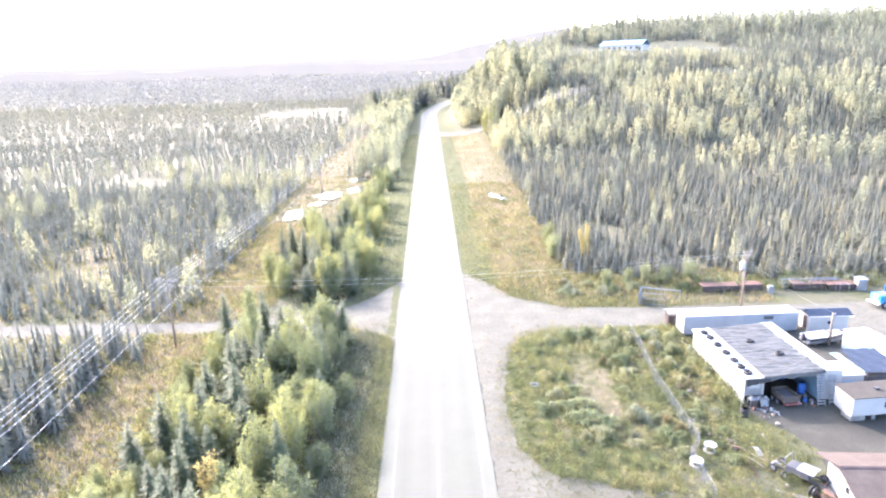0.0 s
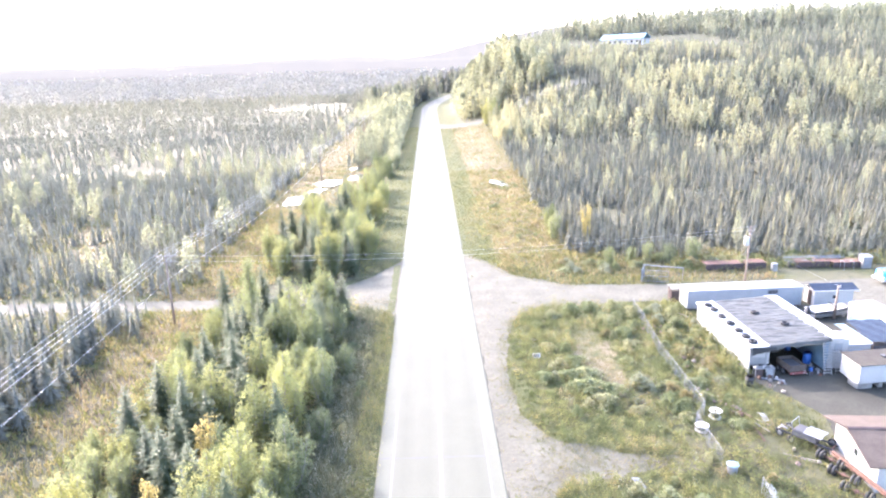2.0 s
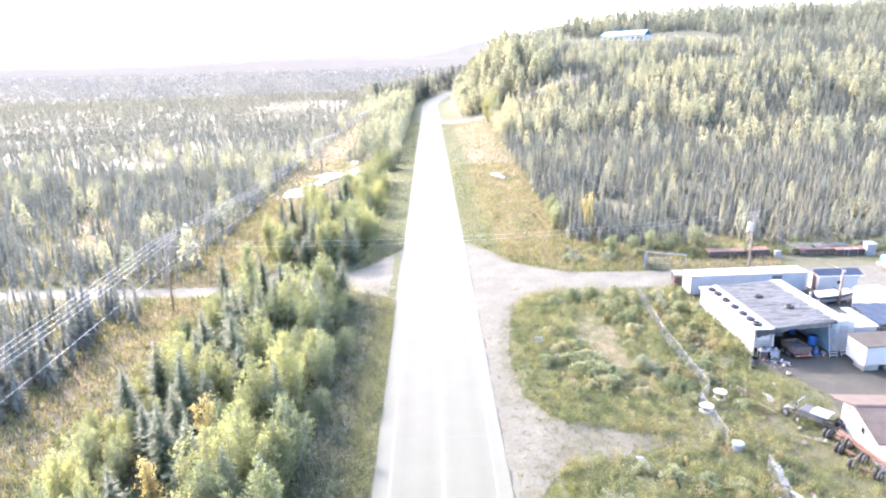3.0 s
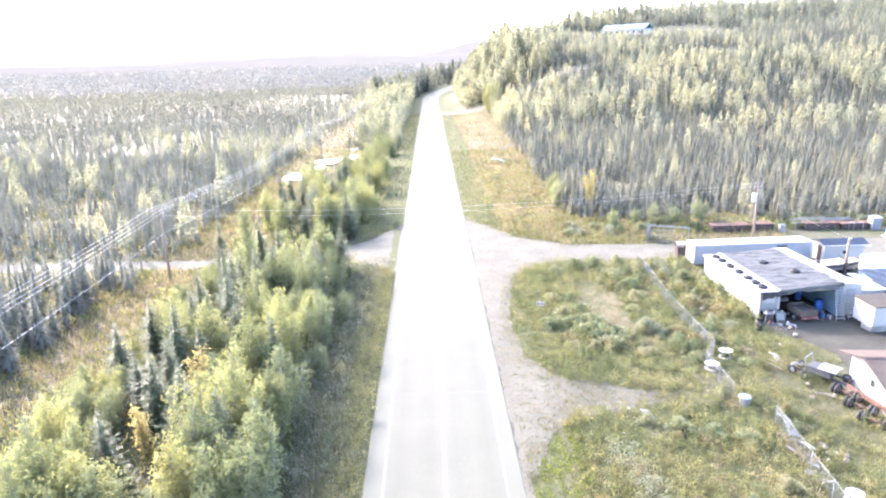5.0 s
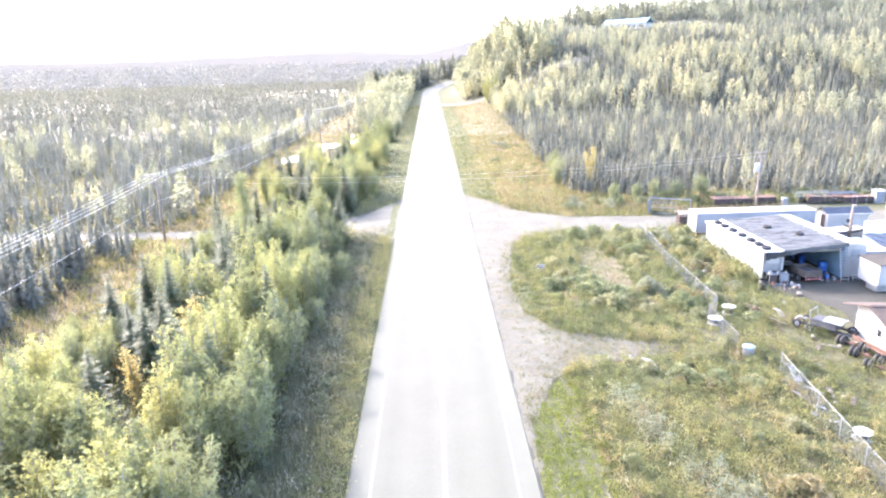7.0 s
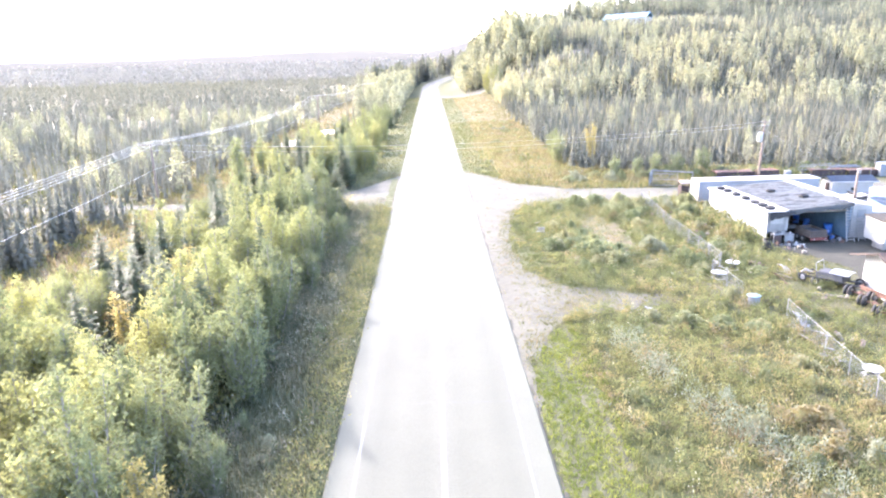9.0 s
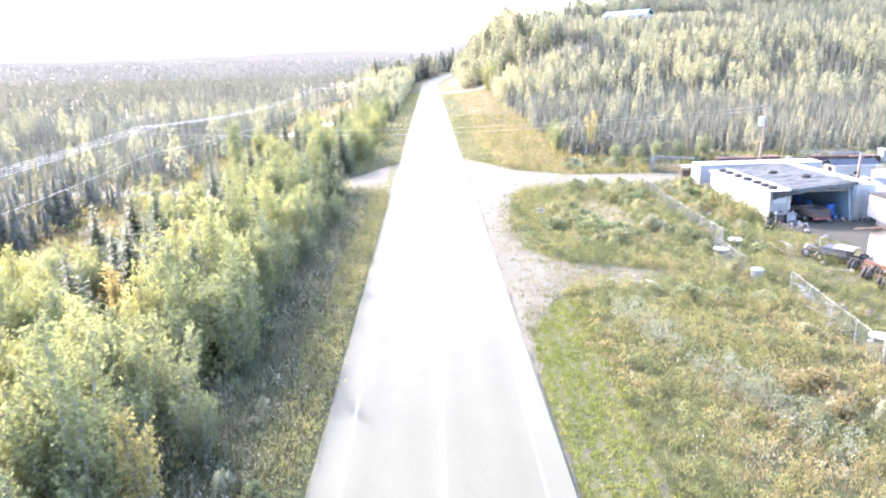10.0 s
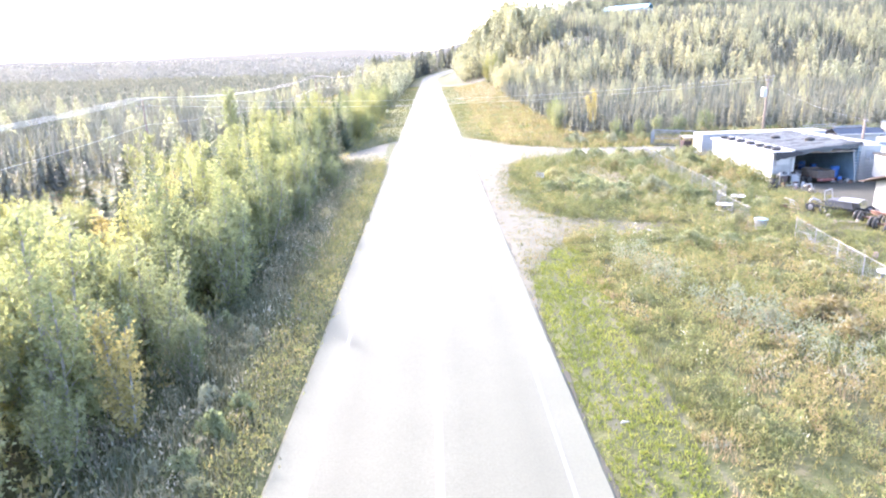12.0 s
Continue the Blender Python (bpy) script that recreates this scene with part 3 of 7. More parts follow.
def aspen_far(r, clumps=84, slim=0.19, small=1.0):
    """A leafy tree, 1 m high, of few faces: a stem and tilted clumps with gaps between."""
    v, f = [(0.015, 0, 0), (-0.008, 0.012, 0), (-0.008, -0.012, 0), (0, 0, 0.8)], [(0, 1, 3), (1, 2, 3), (2, 0, 3)]
    for i in range(clumps):
        zc = 0.14 + 0.84 * r.uniform(0, 1) ** 0.85
        rad = slim * min(1, (zc - 0.12) / 0.2) * (1.04 - zc) ** 0.8 * 1.35 * math.sqrt(r.uniform(0.1, 1.0))
        a = r.uniform(0, 6.28)
        c = np.array([rad * math.cos(a), rad * math.sin(a), zc])
        u = r.normal(0, 0.7, 3) + np.array([0, 0, 0.9])
        u /= np.linalg.norm(u)
        w = np.cross(u, r.normal(0, 1, 3))
        w /= np.linalg.norm(w)
        s = r.uniform(0.03, 0.06) * small
        n = len(v)
        v += [tuple(c + s * 1.5 * u), tuple(c + s * 0.72 * w - s * 0.8 * u), tuple(c - s * 0.72 * w - s * 0.6 * u)]
        f.append((n, n + 1, n + 2))
    return np.array(v), np.array(f)


def wood(name, spots, templates, mat, label, tones, heights, widths, category="trees"):
    """Many far trees in one mesh: spots (n, 2)."""
    vs, fs, ts, base = [], [], [], 0
    pick = rng.integers(0, len(templates), len(spots))
    zz = land(spots[:, 0], spots[:, 1])
    for k, (tv, tf) in enumerate(templates):
        idx = np.nonzero(pick == k)[0]
        if not len(idx):
            continue
        a = rng.uniform(0, 6.28, len(idx))
        c, s = np.cos(a)[:, None], np.sin(a)[:, None]
        h, w = heights[idx][:, None], (heights * widths)[idx][:, None]
        lean = rng.normal(0, 0.025, (2, len(idx)))
        xx = (tv[:, 0] * c - tv[:, 1] * s) * w + spots[idx, 0][:, None] + lean[0][:, None] * tv[:, 2] * h
        yy = (tv[:, 0] * s + tv[:, 1] * c) * w + spots[idx, 1][:, None] + lean[1][:, None] * tv[:, 2] * h
        z2 = tv[:, 2] * h + zz[idx][:, None] - 0.1
        vs.append(np.stack([xx, yy, z2], -1).reshape(-1, 3))
        fs.append((tf[None] + (np.arange(len(idx)) * len(tv))[:, None, None] + base).reshape(-1, 3))
        ts.append(np.repeat(tones[idx], len(tv)))
        base += len(idx) * len(tv)
    return tagged(new(name, np_mesh(name, np.concatenate(vs), np.concatenate(fs), mat, {"tone": np.concatenate(ts)})), label, category, kind="stuff")


def scatter(x0, x1, y0, y1, gap):
    gxx, gyy = np.meshgrid(np.arange(x0, x1, gap), np.arange(y0, y1, gap))
    return np.stack([gxx.ravel(), gyy.ravel()], -1) + rng.uniform(-0.48, 0.48, (gxx.size, 2)) * gap


def hits(p, polys):
    m = np.zeros(len(p), bool)
    for o in polys:
        m |= in_poly(p[:, 0], p[:, 1], np.array(o))
    return m


tmpl_s = [spruce_far(np.random.default_rng(100 + i)) for i in range(6)]
tmpl_x = [spruce_far(np.random.default_rng(130 + i), 36) for i in range(6)]
tmpl_f = [spruce_far(np.random.default_rng(150 + i), 150) for i in range(6)]
tmpl_n = [spruce_far(np.random.default_rng(170 + i), 190) for i in range(5)]
tmpl_a = [aspen_far(np.random.default_rng(200 + i), 110, 0.17, 0.74) for i in range(6)]
tmpl_af = [aspen_far(np.random.default_rng(260 + i), 340, 0.19, 0.5) for i in range(5)]
tmpl_b = [aspen_far(np.random.default_rng(290 + i), 44, 0.2, 1.15) for i in range(5)]
tmpl_w = [aspen_far(np.random.default_rng(230 + i), 32, 0.33) for i in range(4)]

# wood to the right, up the hill
p = np.concatenate([scatter(18, 170, 95, 200, 1.5), scatter(18, 215, 200, 262, 1.9), scatter(5, 330, 262, 420, 3.0), scatter(5, 440, 420, 640, 4.6)])
x, y = p[:, 0], p[:, 1]
edge_r = np.interp(y, [98, 112, 154, 294, 310, 330, 345, 430, 520, 640], [23, 22, 24, 26.5, 30, 30, 17, 16, 16, 40])
edge_r = edge_r + 1.2 * waves(x, y, 14, 31) + bend(y) * (y > 345)
keep = (x > edge_r) & (np.abs(x) < 0.80 * y + 12) & (y > np.interp(x, [20, 30, 40, 50, 60, 90], [104, 101, 98.5, 96, 96, 95]))
keep &= ~((np.abs(y - 322) < 6) & (x < 75))
house_field = (x > 95) & (x < 205) & (y > 440 - 0.35 * (x - 95)) & (y < 515)
keep &= ~house_field
openness = waves(x, y, 26, 32)
keep &= ~((openness > 0.75) & (y < 250))
for cx0, cy0, rr in ((118.5, 176, 6), (95, 190, 5), (60, 150, 4), (150, 345, 9)):
    keep &= np.hypot(x - cx0, (y - cy0) * 0.7) > rr
p = p[keep]
x, y = p[:, 0], p[:, 1]
s = y + 0.25 * x
leafy_share = np.interp(s, [0, 200, 240, 292, 340, 365, 400, 430, 520, 700], [0.01, 0.02, 0.06, 0.26, 0.46, 0.20, 0.08, 0.34, 0.50, 0.55]) + 0.55 * waves(x, y, 40, 33) * sstep(220, 290, s)
leafy_share += 0.9 * (1 - sstep(4, 14, x - np.interp(y, [98, 294, 345, 640], [23, 26.5, 17, 30]))) * (y > 250)
leafy_share -= 0.30 * sstep(130, 190, x) * sstep(330, 380, y)
is_leaf = rng.uniform(0, 1, len(p)) < leafy_share
ps, pa = p[~is_leaf], p[is_leaf]
front = ps[(ps[:, 1] < 135) & (ps[:, 0] < 100)]
ps = ps[~((ps[:, 1] < 135) & (ps[:, 0] < 100))]
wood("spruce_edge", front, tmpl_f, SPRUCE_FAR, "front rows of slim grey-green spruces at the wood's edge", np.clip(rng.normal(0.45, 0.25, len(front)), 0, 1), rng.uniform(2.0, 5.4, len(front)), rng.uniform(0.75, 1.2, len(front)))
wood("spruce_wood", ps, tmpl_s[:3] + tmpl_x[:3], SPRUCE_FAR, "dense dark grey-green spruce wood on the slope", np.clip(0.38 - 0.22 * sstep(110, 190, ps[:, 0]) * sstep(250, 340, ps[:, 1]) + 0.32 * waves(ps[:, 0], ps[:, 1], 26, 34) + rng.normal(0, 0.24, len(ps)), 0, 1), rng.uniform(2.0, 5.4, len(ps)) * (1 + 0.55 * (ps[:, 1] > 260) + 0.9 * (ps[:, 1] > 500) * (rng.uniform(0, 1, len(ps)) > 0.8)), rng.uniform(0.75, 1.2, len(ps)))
ta = np.clip(0.58 + 0.16 * (pa[:, 1] < 360) + 0.34 * waves(pa[:, 0], pa[:, 1], 40, 35) + rng.normal(0, 0.2, len(pa)) - 0.25 * sstep(400, 480, pa[:, 1]) - 0.2 * sstep(130, 200, pa[:, 0]), 0, 1)
fr = (pa[:, 1] < 200) & (pa[:, 0] < 130)
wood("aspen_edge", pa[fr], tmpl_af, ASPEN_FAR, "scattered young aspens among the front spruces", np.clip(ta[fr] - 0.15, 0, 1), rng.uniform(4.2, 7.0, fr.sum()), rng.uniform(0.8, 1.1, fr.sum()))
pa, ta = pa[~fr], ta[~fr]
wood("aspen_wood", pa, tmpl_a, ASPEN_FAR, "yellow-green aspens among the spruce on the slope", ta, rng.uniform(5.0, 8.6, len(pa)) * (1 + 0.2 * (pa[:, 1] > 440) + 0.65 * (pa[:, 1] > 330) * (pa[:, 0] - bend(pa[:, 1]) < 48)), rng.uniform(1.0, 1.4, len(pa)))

crest = np.stack([rng.uniform(60, 330, 70), rng.uniform(500, 600, 70)], -1)
crest = crest[~((crest[:, 0] > 95) & (crest[:, 0] < 205) & (crest[:, 1] < 512))]
wood("spruce_crest", crest, tmpl_s, SPRUCE_FAR, "tall spruces standing out along the hill's crest", np.full(len(crest), 0.35), rng.uniform(11, 19, len(crest)), rng.uniform(0.6, 0.9, len(crest)))

grove = np.stack([rng.uniform(70, 420, 420), rng.uniform(505, 610, 420)], -1)
grove = grove[(waves(grove[:, 0], grove[:, 1], 60, 36) > 0.0) & ~((grove[:, 0] < 205) & (grove[:, 1] < 520))]
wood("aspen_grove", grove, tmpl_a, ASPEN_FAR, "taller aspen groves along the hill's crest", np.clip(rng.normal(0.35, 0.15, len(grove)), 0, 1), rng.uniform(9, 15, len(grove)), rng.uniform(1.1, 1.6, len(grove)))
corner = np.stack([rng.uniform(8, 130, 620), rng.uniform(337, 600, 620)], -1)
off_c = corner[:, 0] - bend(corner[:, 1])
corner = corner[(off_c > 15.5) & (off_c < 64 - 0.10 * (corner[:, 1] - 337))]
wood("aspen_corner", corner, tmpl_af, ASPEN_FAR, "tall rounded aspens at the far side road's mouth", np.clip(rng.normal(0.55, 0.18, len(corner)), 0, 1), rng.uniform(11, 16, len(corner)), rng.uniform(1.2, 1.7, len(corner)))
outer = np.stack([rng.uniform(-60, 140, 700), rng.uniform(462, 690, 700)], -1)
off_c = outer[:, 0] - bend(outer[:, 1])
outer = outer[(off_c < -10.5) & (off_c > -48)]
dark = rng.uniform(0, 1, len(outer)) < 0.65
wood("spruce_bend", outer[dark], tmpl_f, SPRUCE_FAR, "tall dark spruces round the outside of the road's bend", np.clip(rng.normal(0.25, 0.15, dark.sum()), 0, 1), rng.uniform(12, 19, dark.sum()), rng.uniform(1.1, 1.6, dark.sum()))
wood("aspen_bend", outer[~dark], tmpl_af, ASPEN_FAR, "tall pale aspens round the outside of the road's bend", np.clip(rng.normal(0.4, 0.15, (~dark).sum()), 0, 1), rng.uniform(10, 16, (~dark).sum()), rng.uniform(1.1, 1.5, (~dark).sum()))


# wood to the left, across the flat
p = np.concatenate([scatter(-150, -36, 76, 200, 1.75), scatter(-90, -38.5, 28, 76, 2.0), scatter(-300, -24, 200, 360, 3.1), scatter(-460, -24, 360, 640, 5.2), scatter(-75, 10, 480, 640, 5.0), scatter(-24, -10, 200, 480, 3.0)])
x, y = p[:, 0], p[:, 1]
side = x - bend(y)
keep = (side < -10) & (x > -0.84 * y - 14) & (np.abs(y - (88 + 0.035 * np.maximum(-x - 33, 0))) > 3.6)
cutline = (x > -38.3 + 1.5 * waves(x, y, 20, 41)) & (x < -28) & (y < 330)
keep &= ~cutline & ~hits(p, [[(-40, 148), (-15, 150), (-13, 215), (-38, 205)], [(-126, 452), (-57, 458), (-56, 558), (-128, 552)]])
keep &= ~((waves(x, y, 24, 42) > 0.80) & (y < 330))
for cx0, cy0, rr in ((-95, 215, 9), (-62, 118, 5), (-70, 132, 5), (-88, 205, 6)):
    keep &= np.hypot(x - cx0, (y - cy0) * 0.8) > rr
p = p[keep]
x, y = p[:, 0], p[:, 1]
leafy_share = np.interp(y, [0, 150, 330, 400, 470, 520, 640], [0.0, 0.02, 0.10, 0.35, 0.45, 0.6, 0.6]) + 0.25 * waves(x, y, 40, 43) * sstep(130, 220, y)
road_side = (x - bend(y) > -24) & (y < 500)
leafy_share[road_side] = 0.85
leafy_share[(y > 500) & (x > -60)] = 0.08
is_leaf = rng.uniform(0, 1, len(p)) < leafy_share
ps, pa = p[~is_leaf], p[is_leaf]
hs = rng.uniform(1.8, 5.6, len(ps)) * np.where((ps[:, 1] > 470) & (ps[:, 0] > -60), 2.3, 1.0)
close = (ps[:, 1] < 78) & (ps[:, 0] > -66)
wood("spruce_thicket", ps[close], tmpl_n, SPRUCE_FAR, "dense dark spruces beside the power line cut", np.clip(rng.normal(0.45, 0.18, close.sum()), 0, 1), hs[close] * 1.2, rng.uniform(0.95, 1.5, close.sum()))
ps, hs = ps[~close], hs[~close]
near = (ps[:, 1] < 125) & (ps[:, 0] > -85)
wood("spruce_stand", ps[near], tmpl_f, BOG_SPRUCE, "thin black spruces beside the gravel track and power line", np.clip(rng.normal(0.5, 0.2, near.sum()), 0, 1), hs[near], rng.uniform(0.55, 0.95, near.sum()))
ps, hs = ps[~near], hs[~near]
# Tone rises with y: distance haze put into the needle colour.
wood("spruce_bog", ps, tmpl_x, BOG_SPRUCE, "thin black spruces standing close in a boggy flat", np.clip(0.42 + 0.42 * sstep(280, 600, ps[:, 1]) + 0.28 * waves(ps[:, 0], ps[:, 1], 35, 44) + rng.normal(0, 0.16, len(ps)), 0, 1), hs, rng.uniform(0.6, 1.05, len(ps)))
ha = rng.uniform(5.0, 8.0, len(pa)) * np.where(pa[:, 0] - bend(pa[:, 1]) > -40, 1.25 + 0.4 * (pa[:, 1] > 330), 1.0)
fr = pa[:, 1] < 240
wood("aspen_row", pa[fr], tmpl_af, ASPEN_FAR, "young yellow-green aspens along the far verge and bog", np.clip(rng.normal(0.5, 0.18, fr.sum()), 0, 1), ha[fr], rng.uniform(0.9, 1.3, fr.sum()))
pa, ha = pa[~fr], ha[~fr]
flat_belt = pa[:, 0] - bend(pa[:, 1]) < -45
# Farther trees get a paler tone in place of haze.
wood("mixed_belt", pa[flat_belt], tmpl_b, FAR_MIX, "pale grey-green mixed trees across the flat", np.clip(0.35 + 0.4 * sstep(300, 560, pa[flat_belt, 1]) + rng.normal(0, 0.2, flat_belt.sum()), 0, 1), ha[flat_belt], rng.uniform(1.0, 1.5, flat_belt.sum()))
pa, ha = pa[~flat_belt], ha[~flat_belt]
wood("aspen_belt", pa, tmpl_a, ASPEN_FAR, "pale yellow-green aspens in a belt beside the road and lake", np.clip(0.55 + rng.normal(0, 0.2, len(pa)), 0, 1), ha, rng.uniform(1.0, 1.5, len(pa)))

# far rolling woods
p = np.concatenate([scatter(-900, 40, 640, 1000, 11.0), scatter(40, 500, 640, 760, 12)])
p = p[(p[:, 0] > -0.85 * p[:, 1]) & (p[:, 0] < 0.75 * p[:, 1])]
# Haze is put into these leaves' grey, nearly even colour.
HAZY = leafy("haze_toned_far_leaves", [(0.0, (0.144, 0.148, 0.149)), (0.5, (0.176, 0.177, 0.173)), (1.0, (0.211, 0.207, 0.192))], 0.25, "tone", spread=0.2)
wood("far_woods", p, tmpl_w, HAZY, "rolling haze-toned mixed woods below the horizon", np.clip(0.35 + 0.4 * waves(p[:, 0], p[:, 1], 150, 45) + rng.normal(0, 0.12, len(p)), 0, 1), rng.uniform(10, 16, len(p)) * (1 + (p[:, 1] > 1000) * 0.4), rng.uniform(1.2, 2.0, len(p)))


def spruce_near(seed, h, wide):
    r = np.random.default_rng(seed)
    trunk = Geo().tube([(0, 0, -0.3), (0.02, 0, h * 0.5), (0, 0.02, h * 0.97)], [0.012 * h + 0.02, 0.008 * h + 0.01, 0.006], 7)
    v, f = [], []
    n_t = int(h * 3.6) + 6
    for t in range(n_t):
        u = t / (n_t - 1)
        z0 = h * (0.10 + 0.88 * u)
        length = wide * (1 - u) ** 0.75 * r.uniform(0.75, 1.12) + 0.10
        nb = int(7 + 4 * (1 - u))
        a0 = r.uniform(0, 6.28)
        for k in range(nb):
            a = a0 + 6.283 * k / nb + r.normal(0, 0.18)
            ln = length * r.uniform(0.65, 1.15)
            d, sdv = np.array([math.cos(a), math.sin(a), 0]), np.array([-math.sin(a), math.cos(a), 0])
            o = np.array([0, 0, z0 + r.normal(0, 0.08)])
            droop = r.uniform(0.10, 0.42)
            last = o
            for q in range(1, 4):
                s = q / 3
                tip = o + d * ln * s + np.array([0, 0, ln * (-droop * s + 0.28 * s * s)])
                w = ln * 0.36 * (1.15 - s) + 0.05
                for sign in (-1, 1):
                    n = len(v)
                    v += [tuple(last), tuple(tip), tuple(last + (tip - last) * 1.1 + sdv * sign * w * r.uniform(0.7, 1.4) - np.array([0, 0, w * r.uniform(0.1, 0.6)]))]
                    f.append((n, n + 1, n + 2))
                last = tip
    return trunk, np_mesh("crown", np.array(v), np.array(f), SPRUCE)


def leaf_tree(seed, h, wide, mat, leaves=3600, size=0.10, low=0.18, taper=0.6, stems=1):
    """Stems with steep limbs, and plumes of single leaf sprays along the twigs."""
    r = np.random.default_rng(seed)
    trunk, limbs, twigs = Geo(), Geo(), []
    for k_s in range(stems):
        a_s, d_s = 2.4 * k_s + r.uniform(0, 0.6), (0.0 if k_s == 0 else wide * r.uniform(0.42, 0.72))
        top = h * (1.0 if k_s == 0 else r.uniform(0.62, 0.92))
        reach = wide * (1.0 if stems == 1 else 0.66 if k_s == 0 else 0.52)
        bow = r.normal(0, 0.03 * h, 2)
        stem = [Vector((d_s * math.cos(a_s) * u ** 0.6 + bow[0] * math.sin(1.6 * u), d_s * math.sin(a_s) * u ** 0.6 + bow[1] * math.sin(2.1 * u), -0.3 + (top * 0.95 + 0.3) * u)) for u in np.linspace(0, 1, 7)]
        trunk.tube(stem, [(0.018 if k_s == 0 else 0.011) * top * (1 - 0.9 * u) + 0.012 for u in np.linspace(0, 1, 7)], 7)
        n_l = int((30 + h * 2.6) * (1 if stems == 1 else 0.62 if k_s == 0 else 0.42))
        for i in range(n_l):
            u = low + (0.97 - low) * (i + r.uniform(0, 0.8)) / n_l
            k = min(int(u * 6), 5)
            o = stem[k].lerp(stem[k + 1], u * 6 - k)
            a = i * 2.4 + r.normal(0, 0.4)
            ln = reach * min(1.0, 0.55 + (u - low) * 2.0) * (1.04 - u) ** taper * r.uniform(0.6, 1.25)
            rise = r.uniform(0.7, 1.5) + 1.1 * u
            mid = o + Vector((math.cos(a), math.sin(a), rise * 0.7)) * ln * 0.55
            end = o + Vector((math.cos(a), math.sin(a), rise * 1.1)) * ln
            end.z = min(end.z, top * 1.02)
            limbs.tube([o, mid, end], [0.014 + 0.012 * wide * (1 - u), 0.012, 0.004], 3, False)
            twigs.append((o, mid, end, ln))
    total = sum(t[3] + 0.25 for t in twigs)
    v, f = [], []
    for o, mid, end, ln in twigs:
        nl = int(leaves * (ln + 0.25) / total)
        n_tw = max(4, nl // 9)
        for q in range(n_tw):
            s = 1.06 * r.uniform(0.12, 1.0) ** 0.75
            b = (o.lerp(mid, s * 2) if s < 0.5 else mid.lerp(end, s * 2 - 1))
            b = np.array(b) + r.normal(0, 0.11 * ln + 0.07, 3) * np.array([1, 1, 1.3])
            d = r.normal(0, 0.8, 3) + np.array([0, 0, 1.0])
            d /= np.linalg.norm(d)
            tl = r.uniform(0.3, 0.75)
            for j in range(9):
                c = b + d * tl * j / 9 + r.normal(0, 0.06, 3)
                e1 = r.normal(0, 1, 3)
                e1 /= np.linalg.norm(e1)
                e2 = np.cross(e1, r.normal(0, 1, 3))
                e2 /= np.linalg.norm(e2) + 1e-6
                sz = size * r.uniform(0.6, 1.25)
                n = len(v)
                v += [c - e2 * sz * 0.5, c + e1 * sz * 1.2, c + e2 * sz * 0.5]
                f.append((n, n + 1, n + 2))
    return trunk, limbs, np_mesh("crown", np.array(v), np.array(f), mat)


def make_tree(name, label, group, built, bark):
    ob = thing(name, Matrix(), label, "tree", group)
    part("trunk", built[0], bark, ob, smooth=True)
    if len(built) == 3:
        part("limb", built[1], bark, ob, smooth=True)
    c = new("crown", built[-1])
    c.parent = ob
    return ob


kinds = {
    "aspen": [make_tree("aspen_tree", "tall leafy aspen turning yellow-green above the verge", "roadside trees", leaf_tree(300 + i, h, w, ASPEN, n, 0.116, 0.06, 0.9, 5), BARK_PALE) for i, (h, w, n) in enumerate(((8.4, 2.6, 11500), (7.2, 2.35, 9800), (6.0, 2.0, 7800)))],
    "willow": [make_tree("willow_tree", "bushy grey-green willow with upright limbs", "roadside trees", leaf_tree(320 + i, h, w, WILLOW, n, 0.105, 0.04, 0.7, 6), BARK_PALE) for i, (h, w, n) in enumerate(((6.4, 2.1, 8200), (4.6, 1.8, 6000)))],
    "birch": [make_tree("birch_tree", "slender young birch with golden yellow leaves", "roadside trees", leaf_tree(340 + i, h, w, BIRCH, n, 0.11, 0.10, 0.9, 2), BARK_PALE) for i, (h, w, n) in enumerate(((5.0, 0.85, 2600), (4.2, 0.75, 2000)))],
    "poplar": [make_tree("poplar_tree", "thin tall poplar with silvery pale leaves", "roadside trees", leaf_tree(360, 10.2, 1.3, WILLOW, 5000, 0.14, 0.22), BARK_PALE)],
    "spruce": [make_tree("spruce_tree", "dark green spruce with drooping branches", "roadside spruces", spruce_near(380 + i, h, w), BARK_DARK) for i, (h, w) in enumerate(((8.2, 2.05), (6.6, 1.75), (5.2, 1.45)))],
}
heights_of = {"aspen": (8.4, 7.2, 6.0), "willow": (6.4, 4.6), "birch": (5.0, 4.2), "poplar": (10.2,), "spruce": (8.2, 6.6, 5.2)}
used = set()


def plant(kind, x, y, h, k=None):
    hs = heights_of[kind]
    k = int(np.argmin([abs(a - h) for a in hs])) if k is None else k
    src = kinds[kind][k]
    sc = h / hs[k]
    wide_by = sc * rng.uniform(0.9, 1.12)
    m = Matrix.LocRotScale((x, y, land1(x, y) - 0.05), Euler((rng.normal(0, 0.02), rng.normal(0, 0.02), rng.uniform(0, 6.28))), None)
    if (kind, k) not in used:
        used.add((kind, k))
        ob = src
        ob.matrix_basis = m
    else:
        ob = copy_thing(src, m)
    ob.scale = (wide_by, wide_by, sc)


